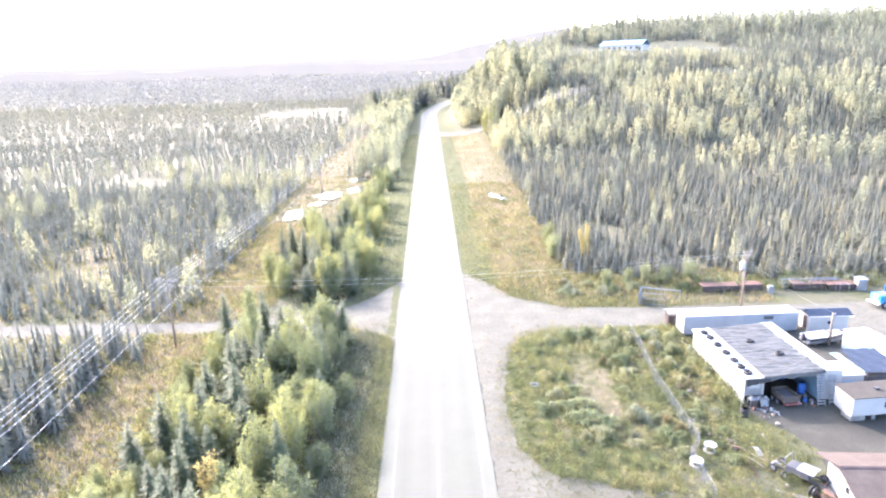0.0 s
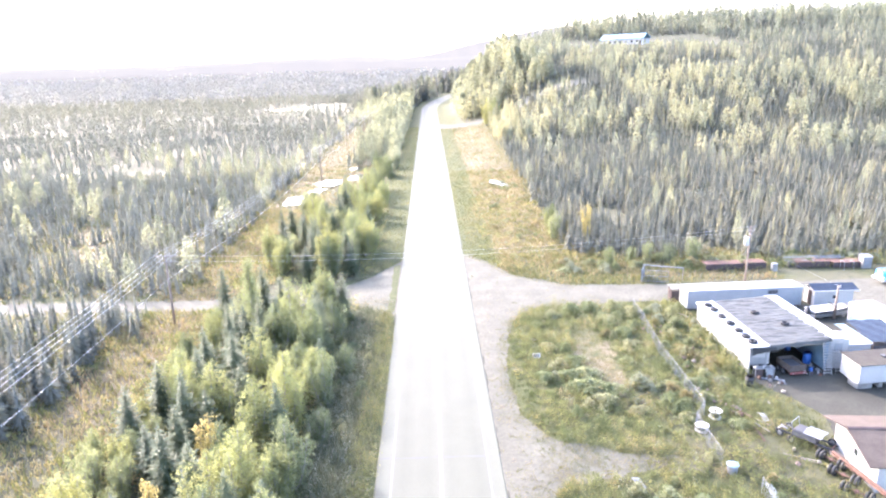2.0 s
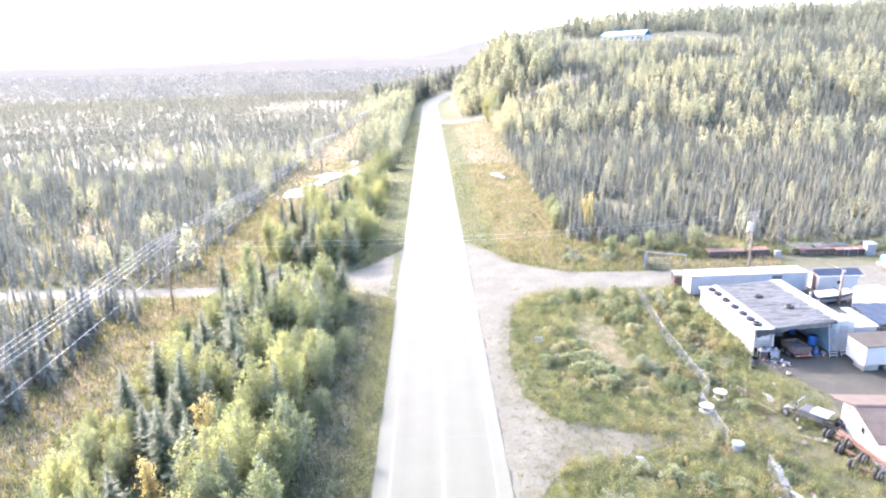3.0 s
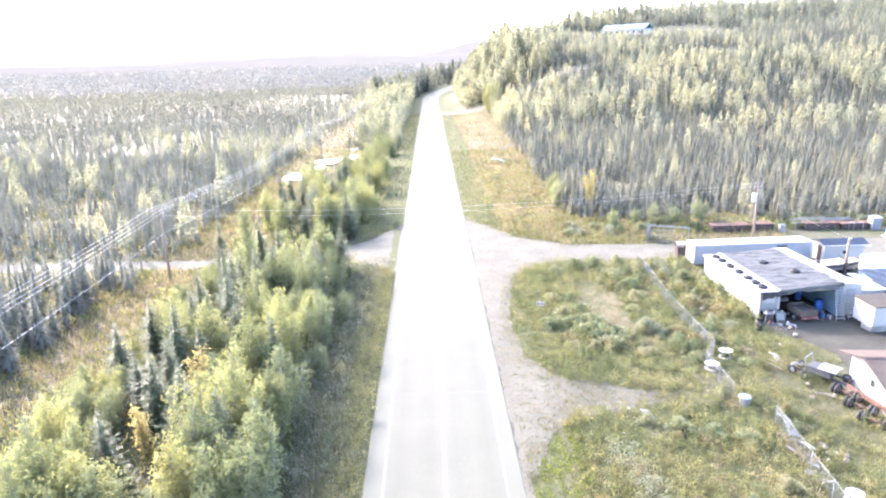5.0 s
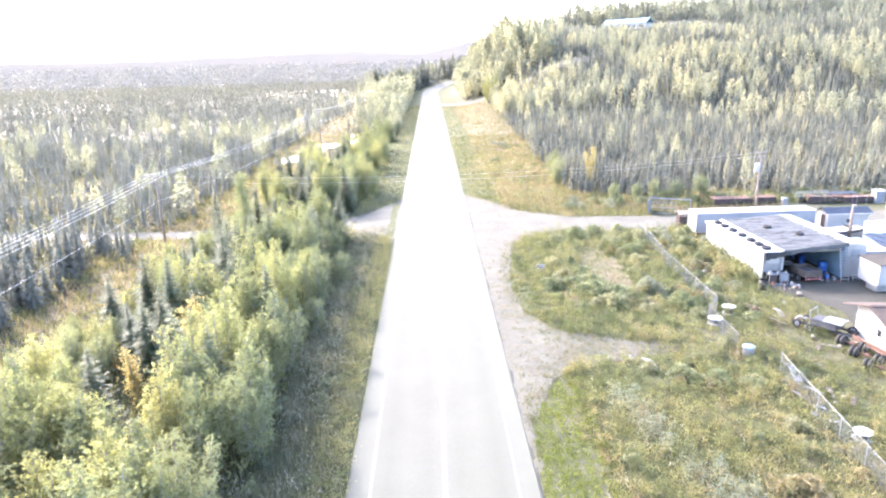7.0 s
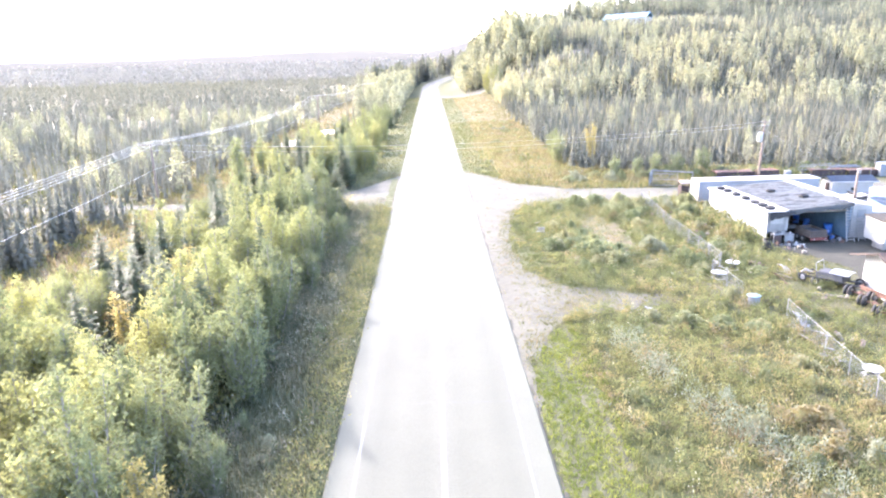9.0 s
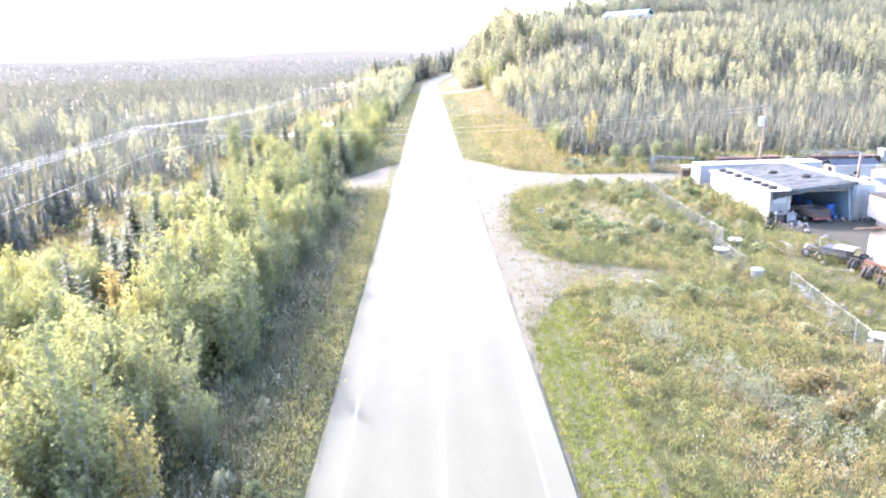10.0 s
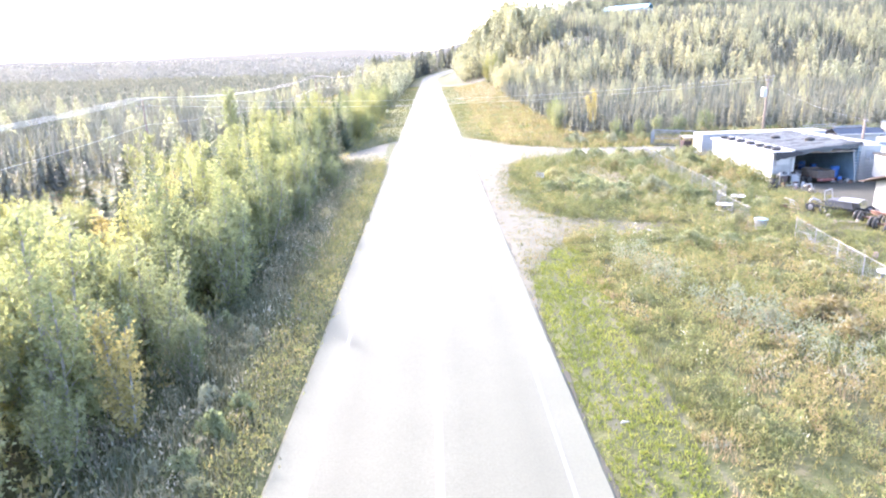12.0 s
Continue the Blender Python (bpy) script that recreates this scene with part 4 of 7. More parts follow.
# the belt left of the road, tree by tree
BELT = [("aspen", -13.6, 52, 8.6), ("aspen", -14.2, 40, 8.8), ("aspen", -16.6, 99.5, 9.0), ("poplar", -21.8, 74, 10.6), ("birch", -10.4, 20, 5.0), ("birch", -18.6, 46.5, 6.0), ("aspen", -23, 36, 6.0),
        ("aspen", -18.7, 30.5, 6.2), ("aspen", -25, 38.2, 6.4), ("aspen", -17.2, 73, 8.6), ("aspen", -15, 35, 7.2), ("aspen", -17.5, 60, 8.0), ("spruce", -25.5, 55, 7.0), ("spruce", -27, 51.5, 6.4),
        ("spruce", -21.8, 51, 8.0), ("spruce", -23.5, 62, 7.6), ("spruce", -21, 44, 6.8), ("willow", -11.6, 44, 6.2), ("willow", -10.8, 33, 5.4), ("willow", -12.5, 27, 5.8), ("willow", -11.0, 57, 5.8),
        ("aspen", -13.8, 66, 7.8), ("aspen", -15.4, 80, 7.6), ("willow", -12, 73, 5.5), ("spruce", -20, 108, 8.0), ("spruce", -22.5, 112, 7.4), ("spruce", -18, 116, 8.2), ("spruce", -24, 119, 7.0), ("spruce", -20.5, 123, 7.6),
        ("willow", -13.2, 104, 6.0), ("aspen", -14.5, 112, 7.0), ("aspen", -16, 24, 6.4), ("aspen", -21, 25, 6.2), ("willow", -14.5, 18, 5.6), ("aspen", -19.5, 18, 6.0), ("spruce", -22.5, 69, 7.0), ("spruce", -19, 66, 6.5),
        ("willow", -9.8, 24, 3.2), ("willow", -10.4, 50, 3.6), ("willow", -9.6, 63, 3.4), ("birch", -20.5, 40.5, 4.5), ("willow", -27.5, 45, 4.2), ("willow", -28.5, 33, 4.4), ("aspen", -27, 29, 5.6), ("willow", -24, 79, 5.0), ("willow", -13.2, 15.6, 4.6), ("aspen", -16.8, 15.0, 5.6), ("willow", -12.3, 22.6, 4.2), ("willow", -11.8, 18.2, 3.0), ("aspen", -14.6, 21.4, 5.8), ("willow", -18.0, 21.6, 5.0)]
for kind, x, y, h in BELT:
    plant(kind, x, y, h)
taken = [(x, y) for _, x, y, _ in BELT]
for y in np.arange(6, 205, 2.35):
    for x in np.arange(-27.6 if y < 80 else -26.5, -9.6, 2.5):
        px, py = x + rng.uniform(-1, 1), y + rng.uniform(-0.9, 0.9)
        edge = -10.9 - 0.8 * math.sin(py * 0.21)
        if px > edge or abs(py - 89) < 7.5 or min((px - a) ** 2 + (py - b) ** 2 for a, b in taken) < (3.9 if px > -17.5 else 3.2) or rng.uniform() > ((0.92 if px > -16.6 else 0.45 if px > -19.2 else 0.82) if py < 85 else 0.42):
            continue
        if 148 < py < 205 and px < -16:
            continue
        taken.append((px, py))
        kind = rng.choice(["aspen", "willow", "spruce", "birch"], p=[0.56, 0.16, 0.23, 0.05] if px > -17.5 else [0.16, 0.09, 0.71, 0.04])
        if py < 34 and kind == "spruce":
            kind = "aspen"
        h = {"aspen": rng.uniform(5.8, 8.6), "willow": rng.uniform(3.4, 5.8), "spruce": rng.uniform(5.2, 8.6), "birch": rng.uniform(3.6, 5.2)}[kind]
        if px > -12.5:
            h *= 0.72 if py < 28 else 0.88
        if px < -23.5 and py < 80:
            kind, h = ("willow" if rng.uniform() < 0.5 else "aspen"), rng.uniform(2.8, 4.8)
        plant(kind, px, py, h)
# single trees right of the road
for kind, x, y, h in (("birch", 27.0, 111, 7.0), ("willow", 21.5, 113, 4.6), ("aspen", 22, 120, 5.2), ("willow", 36, 96, 3.4), ("willow", 33.5, 98, 3.2), ("willow", 40, 96.5, 4.0), ("willow", 30.5, 97, 2.8), ("willow", 27, 96.5, 3.0),
                      ("aspen", 26.5, 302, 13), ("aspen", 29.5, 306, 12)):
    plant(kind, x, y, h)
for kind, obs in kinds.items():
    for k, ob in enumerate(obs):
        if (kind, k) not in used:
            plant(kind, -26 + k, 140 + 3 * k, heights_of[kind][k])

# ---- bushes and grass ----


def bush_mesh(seed, mat, n=680, size=0.1):
    r = np.random.default_rng(seed)
    v, f = [], []
    for i in range(n):
        a, u = r.uniform(0, 6.28), r.uniform(0, 1)
        rad = math.sqrt(r.uniform(0.15, 1)) * (0.55 + 0.45 * math.sin(a * 3 + seed))
        c = np.array([math.cos(a) * rad * math.sqrt(1 - 0.7 * u), math.sin(a) * rad * math.sqrt(1 - 0.7 * u), u * (1.05 - 0.35 * rad) + 0.02])
        e1 = r.normal(0, 0.7, 3) + np.array([0, 0, 1.3])
        e1 /= np.linalg.norm(e1)
        e2 = np.cross(e1, r.normal(0, 1, 3))
        e2 /= np.linalg.norm(e2)
        sz = size * r.uniform(0.6, 1.5)
        k = len(v)
        v += [c - e2 * sz * 0.4, c + e1 * sz * 1.5, c + e2 * sz * 0.4]
        f.append((k, k + 1, k + 2))
    return np_mesh("bush", np.array(v), np.array(f), mat)


BUSH_GREEN = leafy("bush_leaves", [(0.0, (0.131, 0.153, 0.088)), (0.5, (0.183, 0.200, 0.115)), (1.0, (0.248, 0.239, 0.148))], 0.38)
BUSH_GREY = leafy("silver_bush_leaves", [(0.0, (0.171, 0.184, 0.136)), (1.0, (0.243, 0.252, 0.188))], 0.38)
BUSH_RED = leafy("golden_weed_leaves", [(0.0, (0.147, 0.130, 0.075)), (0.5, (0.205, 0.170, 0.090)), (1.0, (0.247, 0.208, 0.123))], 0.35)
bushes = [(bush_mesh(400 + i, m), lab) for i, (m, lab) in enumerate(((BUSH_GREEN, "low green leafy bush in the rough meadow"), (BUSH_GREEN, "low green leafy bush in the rough meadow"), (BUSH_GREY, "silvery grey-green bush in the rough meadow"), (BUSH_RED, "golden dry weed clump gone to seed")))]


def bush(kind, x, y, w, h):
    ob = new("bush", bushes[kind][0])
    ob.matrix_world = Matrix.LocRotScale((x, y, land1(x, y) - 0.03), Euler((0, 0, rng.uniform(0, 6.28))), (w * 1.15, w * rng.uniform(0.9, 1.4), h * 0.85))
    tagged(ob, bushes[kind][1], "bush", "meadow bushes")


for kind, x, y, w, h in ((0, 14.5, 57, 2.1, 1.6), (0, 16.3, 56, 1.9, 1.5), (1, 15.5, 54.3, 1.7, 1.3), (1, 13.4, 59.6, 1.6, 1.2), (0, 15.0, 59.8, 1.7, 1.3), (1, 12.8, 62.6, 1.4, 1.0), (0, 14.6, 63.0, 1.5, 1.1), (0, 21.2, 66.4, 1.5, 1.2), (1, 21.8, 70.0, 1.6, 1.3), (0, 20.6, 73.6, 1.7, 1.4), (2, 19.6, 57.5, 1.3, 1.7), (2, 20.3, 56.6, 1.0, 1.3), (0, 17, 77.5, 1.7, 1.6), (1, 19.5, 78, 1.8, 1.5), (0, 14.5, 76.5, 1.4, 1.0),
                         (1, 22.5, 78.2, 1.6, 1.5), (0, 24.5, 76, 1.6, 1.4), (0, 23.5, 72, 1.4, 1.2), (2, 27.5, 76.5, 1.3, 1.5), (0, 28.5, 72, 1.6, 1.5), (1, 27, 69, 1.4, 1.2), (0, 30, 69.5, 1.3, 1.4), (3, 27.2, 63.5, 1.3, 0.9), (3, 28.5, 62, 1.4, 0.9),
                         (3, 26.6, 65.6, 1.1, 0.9), (3, 29.5, 63.5, 1.0, 1.0), (0, 30.2, 66, 1.1, 1.2), (3, 22.3, 56.4, 1.2, 1.0), (3, 23.3, 55.2, 1.0, 0.9), (0, 25.8, 49.6, 1.4, 1.1), (0, 24.6, 57.5, 1.3, 0.9), (3, 18.0, 27.5, 1.5, 1.2),
                         (3, 17.2, 25.0, 1.3, 1.1), (3, 20.0, 24.0, 1.4, 1.2), (0, 16.5, 40.5, 1.5, 1.0), (1, 18.5, 39.5, 1.4, 1.1), (0, 20.5, 38.5, 1.3, 0.9), (0, 14.5, 41.5, 1.2, 0.8), (0, 20.5, 33.5, 1.2, 0.9), (1, 17.5, 28, 1.1, 0.8)):
    bush(kind, x, y, w, h)
for i in range(34):
    x, y = rng.uniform(9.6, 25), rng.uniform(10, 46)
    if in_poly(np.array([x]), np.array([y]), np.array(SIDE))[0]:
        continue
    bush(int(rng.choice([0, 1, 2, 3], p=[0.36, 0.28, 0.06, 0.30])), x, y, rng.uniform(0.5, 1.1), rng.uniform(0.5, 1.1))
for i in range(60):
    x, y = rng.uniform(9.5, 30), rng.uniform(50, 78)
    if in_poly(np.array([x]), np.array([y]), np.array(SIDE))[0] or math.hypot(x - 17.3, (y - 64.5) * 0.24) < 2.2:
        continue
    bush(int(rng.choice([0, 1, 2, 3], p=[0.5, 0.3, 0.1, 0.1])), x, y, rng.uniform(0.5, 1.25), rng.uniform(0.45, 1.25))
for kind, x, y, w, h in ((0, -7.3, 19.2, 0.9, 1.3), (1, -6.8, 20.6, 0.8, 1.1), (0, -7.6, 17.4, 0.8, 1.0), (1, -6.9, 16.2, 0.7, 0.8), (2, -8.2, 21.4, 0.7, 1.2)):
    bush(kind, x, y, w, h)
for i in range(40):
    x, y = rng.uniform(-10.6, -6.6), rng.uniform(8, 78)
    bush(int(rng.choice([0, 1, 2, 3], p=[0.45, 0.35, 0.2, 0.0])), x, y, rng.uniform(0.4, 0.8), rng.uniform(0.4, 1.1))
for i in range(70):
    x, y = rng.uniform(10.5, 22), rng.uniform(98, 190)
    bush(int(rng.choice([0, 1, 2, 3], p=[0.3, 0.3, 0.2, 0.2])), x, y, rng.uniform(0.5, 1.2), rng.uniform(0.4, 1.0))
for i in range(45):
    x, y = rng.uniform(18, 68), rng.uniform(93, 98)
    bush(int(rng.choice([0, 1, 2, 3], p=[0.3, 0.4, 0.2, 0.1])), x, y, rng.uniform(0.8, 1.8), rng.uniform(0.8, 1.8))


def tufts(name, spots, blades, h, width, tones, label, lean=0.35, spread=0.16, mat=None):
    """Blades of grass and weed in tufts, one mesh."""
    n = len(spots)
    zz = land(spots[:, 0], spots[:, 1])
    b = np.stack([spots[:, 0], spots[:, 1], zz], -1)[:, None, :] + np.concatenate([rng.normal(0, spread, (n, blades, 2)), np.zeros((n, blades, 1))], -1)
    a = rng.uniform(0, 6.28, (n, blades))
    hh = (h[:, None] * rng.uniform(0.5, 1.15, (n, blades)))
    tip = b + np.stack([np.cos(a) * lean * hh, np.sin(a) * lean * hh, hh], -1) + np.concatenate([rng.normal(0, 0.05, (n, blades, 2)), np.zeros((n, blades, 1))], -1)
    w = np.stack([-np.sin(a), np.cos(a), 0 * a], -1) * (width * rng.uniform(0.6, 1.3, (n, blades)))[..., None]
    v = np.stack([b - w, tip, b + w], 2).reshape(-1, 3)
    f = np.arange(n * blades * 3).reshape(-1, 3)
    return tagged(new(name, np_mesh(name, v, f, mat or GRASS, {"tone": np.clip(np.repeat(tones, blades * 3) + np.repeat(rng.normal(0, 0.08, n * blades), 3), 0, 1)})), label, "grass", kind="stuff")


def bare(p):
    """Where no grass grows: roads and the yard."""
    b = hits(p, [SIDE, LEFT, YARD]) | (np.abs(p[:, 0] - bend(p[:, 1])) < 5.15)
    return b


def meadow_tone(p):
    """Patches of green, straw, gold and rust, a few metres wide."""
    gold = sstep(10.5, 14, p[:, 0]) * (1 - sstep(28, 40, p[:, 1]))
    green = sstep(47, 52, p[:, 1])
    t = 0.33 + 0.23 * gold - 0.06 * green + 0.27 * waves(p[:, 0], p[:, 1], 3.4, 92) + 0.16 * waves(p[:, 0], p[:, 1], 10, 95)
    return t + 0.32 * (waves(p[:, 0], p[:, 1], 5, 93) > 0.6)


def meadow_height(p):
    """Tall clumps and low gaps between them, about 1 on the average."""
    return np.clip(0.85 + 0.75 * waves(p[:, 0], p[:, 1], 2.8, 96) + 0.35 * waves(p[:, 0], p[:, 1], 7, 97), 0.18, 2.0)


p = scatter(5.1, 34.5, 8, 100, 0.28)
p = p[~bare(p)]
d = p[:, 0]
patchy = waves(p[:, 0], p[:, 1], 7, 51)
dry = (np.hypot(p[:, 0] - 17.3 + 0.5 * np.sin(p[:, 1] * 0.5), (p[:, 1] - 64.5) * 0.24) < 1.9 + 0.5 * patchy)
mown = (p[:, 0] < 7.6 + 0.075 * np.clip(p[:, 1] - 12, 0, 26) + 0.45 * waves(p[:, 0], p[:, 1], 2.5, 98)) & (p[:, 1] < 41)
keep = rng.uniform(0, 1, len(p)) < np.where(mown, 0.97, np.where(hits(p, [TRACK]), 0.30, 0.42))
rut = mown & (np.min([np.abs(p[:, 0] - o - 0.15 * np.sin(p[:, 1] * 0.2)) for o in (5.95, 6.75, 7.5, 8.25)], axis=0) < 0.14)
keep &= ~(rut & (rng.uniform(0, 1, len(p)) < 0.8))
tone = np.clip(np.where(mown, 0.30 + 0.2 * patchy, meadow_tone(p) - 0.04) + rng.normal(0, 0.09, len(p)) + 0.2 * dry, 0, 1)
hgt = np.where(mown | hits(p, [TRACK]), 0.14, np.where(dry, 0.22, 0.30 * meadow_height(p))) * rng.uniform(0.6, 1.3, len(p))
rough_g = keep & ~mown
tufts("meadow_grass", p[rough_g], 8, hgt[rough_g], 0.026, tone[rough_g], "tall rough meadow grass and weeds, green to straw")
short_g = keep & mown
MOWN = leafy("mown_grass_blades", [(0.0, (0.085, 0.111, 0.024)), (0.5, (0.160, 0.178, 0.042)), (1.0, (0.230, 0.209, 0.076))], 0.38, "tone")
tufts("mown_grass", p[short_g], 12, hgt[short_g] * 1.15, 0.034, np.clip(tone[short_g] + 0.1, 0, 1), "short yellow-green mown grass beside the asphalt", mat=MOWN)


def weeds(name, spots, leaves, spread, h, size, tones, label, mat=None):
    """Broad-leaved weeds in loose clumps, one mesh."""
    n = len(spots)
    c = np.stack([spots[:, 0], spots[:, 1], land(spots[:, 0], spots[:, 1])], -1)[:, None, :] + rng.normal(0, 1, (n, leaves, 3)) * np.array([1, 1, 0]) * spread[:, None, None]
    c[..., 2] += rng.uniform(0.05, 1.0, (n, leaves)) * h[:, None]
    e1 = rng.normal(0, 0.6, (n, leaves, 3)) + np.array([0, 0, 1.1])
    e1 /= np.linalg.norm(e1, axis=-1, keepdims=True)
    e2 = np.cross(e1, rng.normal(0, 1, (n, leaves, 3)))
    e2 /= np.linalg.norm(e2, axis=-1, keepdims=True)
    sz = (size * rng.uniform(0.6, 1.4, (n, leaves)))[..., None]
    v = np.stack([c - e2 * sz * 0.33, c + e1 * sz * 1.5, c + e2 * sz * 0.33], 2).reshape(-1, 3)
    tn = np.clip(np.repeat(tones, leaves * 3) + np.repeat(rng.normal(0, 0.07, n * leaves), 3), 0, 1)
    return tagged(new(name, np_mesh(name, v, np.arange(n * leaves * 3).reshape(-1, 3), mat or WEED, {"tone": tn})), label, "weeds", kind="stuff")


WEED = leafy("weed_leaves", [(0.0, (0.084, 0.101, 0.049)), (0.3, (0.133, 0.143, 0.067)), (0.52, (0.190, 0.179, 0.081)), (0.68, (0.234, 0.199, 0.099)), (0.84, (0.213, 0.164, 0.104)), (0.93, (0.171, 0.145, 0.111)), (1.0, (0.204, 0.217, 0.179))], 0.38, "tone", spread=0.16)
q = scatter(8.8, 31, 8, 80, 0.52)
q = q[~bare(q)]
wv = waves(q[:, 0], q[:, 1], 6, 61)
q = q[(rng.uniform(0, 1, len(q)) < (0.5 + 0.4 * wv) * np.where(hits(q, [TRACK]), 0.12, 1.0)) & (np.hypot(q[:, 0] - 17.3, (q[:, 1] - 64.5) * 0.24) > 1.9)]
weeds("meadow_weeds", q, 62, rng.uniform(0.12, 0.34, len(q)), rng.uniform(0.35, 0.95, len(q)) * meadow_height(q) * sstep(8.4, 10.5, q[:, 0]), 0.08, np.clip(meadow_tone(q) + rng.normal(0, 0.1, len(q)), 0, 1), "clumps of broad-leaved weeds and seed heads, green to russet")
q = scatter(8.6, 25.5, 9, 48, 0.62)
q = np.concatenate([q, scatter(8.0, 30, 49, 79, 0.85)])
q = q[~bare(q) & ~hits(q, [TRACK]) & (rng.uniform(0, 1, len(q)) < 0.55 + 0.5 * waves(q[:, 0], q[:, 1], 4, 91)) & (np.hypot(q[:, 0] - 17.3, (q[:, 1] - 64.5) * 0.24) > 2.0)]
weeds("tall_weeds", q, 34, rng.uniform(0.08, 0.22, len(q)), rng.uniform(0.5, 1.2, len(q)) * meadow_height(q) * sstep(8.0, 10.5, q[:, 0]) + 0.12, 0.10, np.clip(meadow_tone(q) + 0.08 + rng.normal(0, 0.1, len(q)), 0, 1), "tall upright weeds in green, gold, rust and silver clumps")
q = scatter(-12, -5.6, 8, 84, 0.75)
q = q[rng.uniform(0, 1, len(q)) < 0.7]
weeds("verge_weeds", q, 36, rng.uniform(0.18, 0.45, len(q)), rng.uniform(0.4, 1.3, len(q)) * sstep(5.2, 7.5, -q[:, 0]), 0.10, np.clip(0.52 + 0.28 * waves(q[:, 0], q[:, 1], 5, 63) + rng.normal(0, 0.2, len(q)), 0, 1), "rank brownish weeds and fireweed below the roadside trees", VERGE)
q = np.concatenate([scatter(-31, -11, 8, 84, 1.1), scatter(-27, -10, 96, 150, 1.4), scatter(29.4, 31.0, 59, 73, 0.6), scatter(36, 70, 92.5, 98, 0.9)])
q = q[rng.uniform(0, 1, len(q)) < 0.85]
weeds("undergrowth", q, 30, rng.uniform(0.3, 0.7, len(q)), rng.uniform(0.4, 1.6, len(q)), 0.2, np.clip(0.36 + 0.2 * waves(q[:, 0], q[:, 1], 6, 65) + rng.normal(0, 0.15, len(q)), 0, 1), "dense leafy undergrowth between the trunks and along walls")
q = np.concatenate([scatter(9, 27, 96, 150, 1.2), scatter(-40, -25, 20, 150, 1.5)])
q = q[~bare(q) & (rng.uniform(0, 1, len(q)) < 0.6)]
weeds("clearing_weeds", q, 18, rng.uniform(0.25, 0.6, len(q)), rng.uniform(0.3, 0.9, len(q)), 0.2, np.clip(0.6 + 0.25 * waves(q[:, 0], q[:, 1], 7, 64) + rng.normal(0, 0.15, len(q)), 0, 1), "low straw and olive scrub in the clearings")
p = scatter(-12, -5.1, 6, 104, 0.36)
p = p[~bare(p)]
tufts("verge_grass", p, 6, rng.uniform(0.25, 0.8, len(p)) * sstep(5.0, 6.6, -p[:, 0]) + 0.12, 0.035, np.clip(0.26 + 0.25 * waves(p[:, 0], p[:, 1], 6, 54) + rng.normal(0, 0.1, len(p)), 0, 1), "rank weeds and grass below the trees, greyed for shade", mat=VERGE)
q = scatter(5.2, 22, 24, 104, 0.36)
q = q[hits(q, [SIDE])]
near_rim = hits(q + [1.1, 0], [SIDE]) & hits(q - [0.0, 1.1], [SIDE]) & hits(q + [0.0, 1.1], [SIDE])
q = q[(rng.uniform(0, 1, len(q)) < np.where(near_rim, np.where(q[:, 1] < 55, np.clip(0.3 + 0.15 * (q[:, 0] - 6.5), 0.3, 1.0), 0.05), 0.8)) | ((waves(q[:, 0], q[:, 1], 5, 71) > 0.7) & (q[:, 1] < 70))]
tufts("gravel_tufts", q, 8, rng.uniform(0.08, 0.26, len(q)), 0.027, np.clip(rng.normal(0.48, 0.2, len(q)), 0, 1), "sparse grass tufts rooted in the gravel", spread=0.17)
p = np.concatenate([scatter(5.2, 27, 100, 190, 0.62), scatter(5.2, 28, 190, 318, 1.0), scatter(-10.5, -5.2, 100, 330, 0.8), scatter(4, 50, 88, 104, 0.6)])
p = p[~bare(p) & ~hits(p, PONDS)]
strip = (p[:, 0] < 10.5)
tone = np.clip(np.where(strip, 0.32, 0.56) + 0.22 * waves(p[:, 0], p[:, 1], 9, 55) + rng.normal(0, 0.1, len(p)), 0, 1)
tufts("clearing_grass", p, 5, np.where(strip, 0.25, 0.55) * rng.uniform(0.6, 1.4, len(p)), 0.07, tone, "dry straw and rust coloured sedge with a green mown strip", spread=0.3)
p = np.concatenate([scatter(-40, -25, 20, 150, 0.62), scatter(-40, -14, 150, 215, 1.0), scatter(-40, -22, 215, 400, 1.4), scatter(-90, -38, 60, 150, 1.5)])
p = p[~bare(p) & ~hits(p, PONDS)]
tufts("bog_grass", p, 5, rng.uniform(0.3, 0.9, len(p)), 0.09, np.clip(0.58 + 0.3 * waves(p[:, 0], p[:, 1], 12, 56) + rng.normal(0, 0.12, len(p)), 0, 1), "ochre bog grass and low shrubs in the power line cut", spread=0.35)

for x, y, w, hh in ((29.9, 60.6, 0.8, 1.3), (30.2, 62.4, 0.9, 1.7), (29.7, 64.3, 0.9, 1.4), (30.3, 66.2, 0.8, 1.8), (29.8, 68.4, 1.0, 1.5), (30.1, 70.6, 0.9, 1.9), (28.4, 71.5, 1.1, 1.5), (28.8, 74.6, 1.2, 1.9), (26.9, 73.4, 1.1, 1.4), (30.3, 76.2, 1.0, 1.7), (26.0, 75.6, 0.9, 1.2), (21.2, 53.6, 1.1, 1.8), (21.7, 52.6, 0.8, 1.4), (28.2, 66.8, 0.9, 1.1), (26.6, 59.2, 0.9, 1.0), (27.8, 57.6, 1.0, 0.9), (25.9, 61.4, 0.8, 0.9)):
    bush(int(rng.choice([0, 1, 2])), x, y, w, hh)
SEED = leafy("pale_seed_down", [(0.0, (0.34, 0.33, 0.29)), (1.0, (0.40, 0.39, 0.35))], 0.4, "tone")
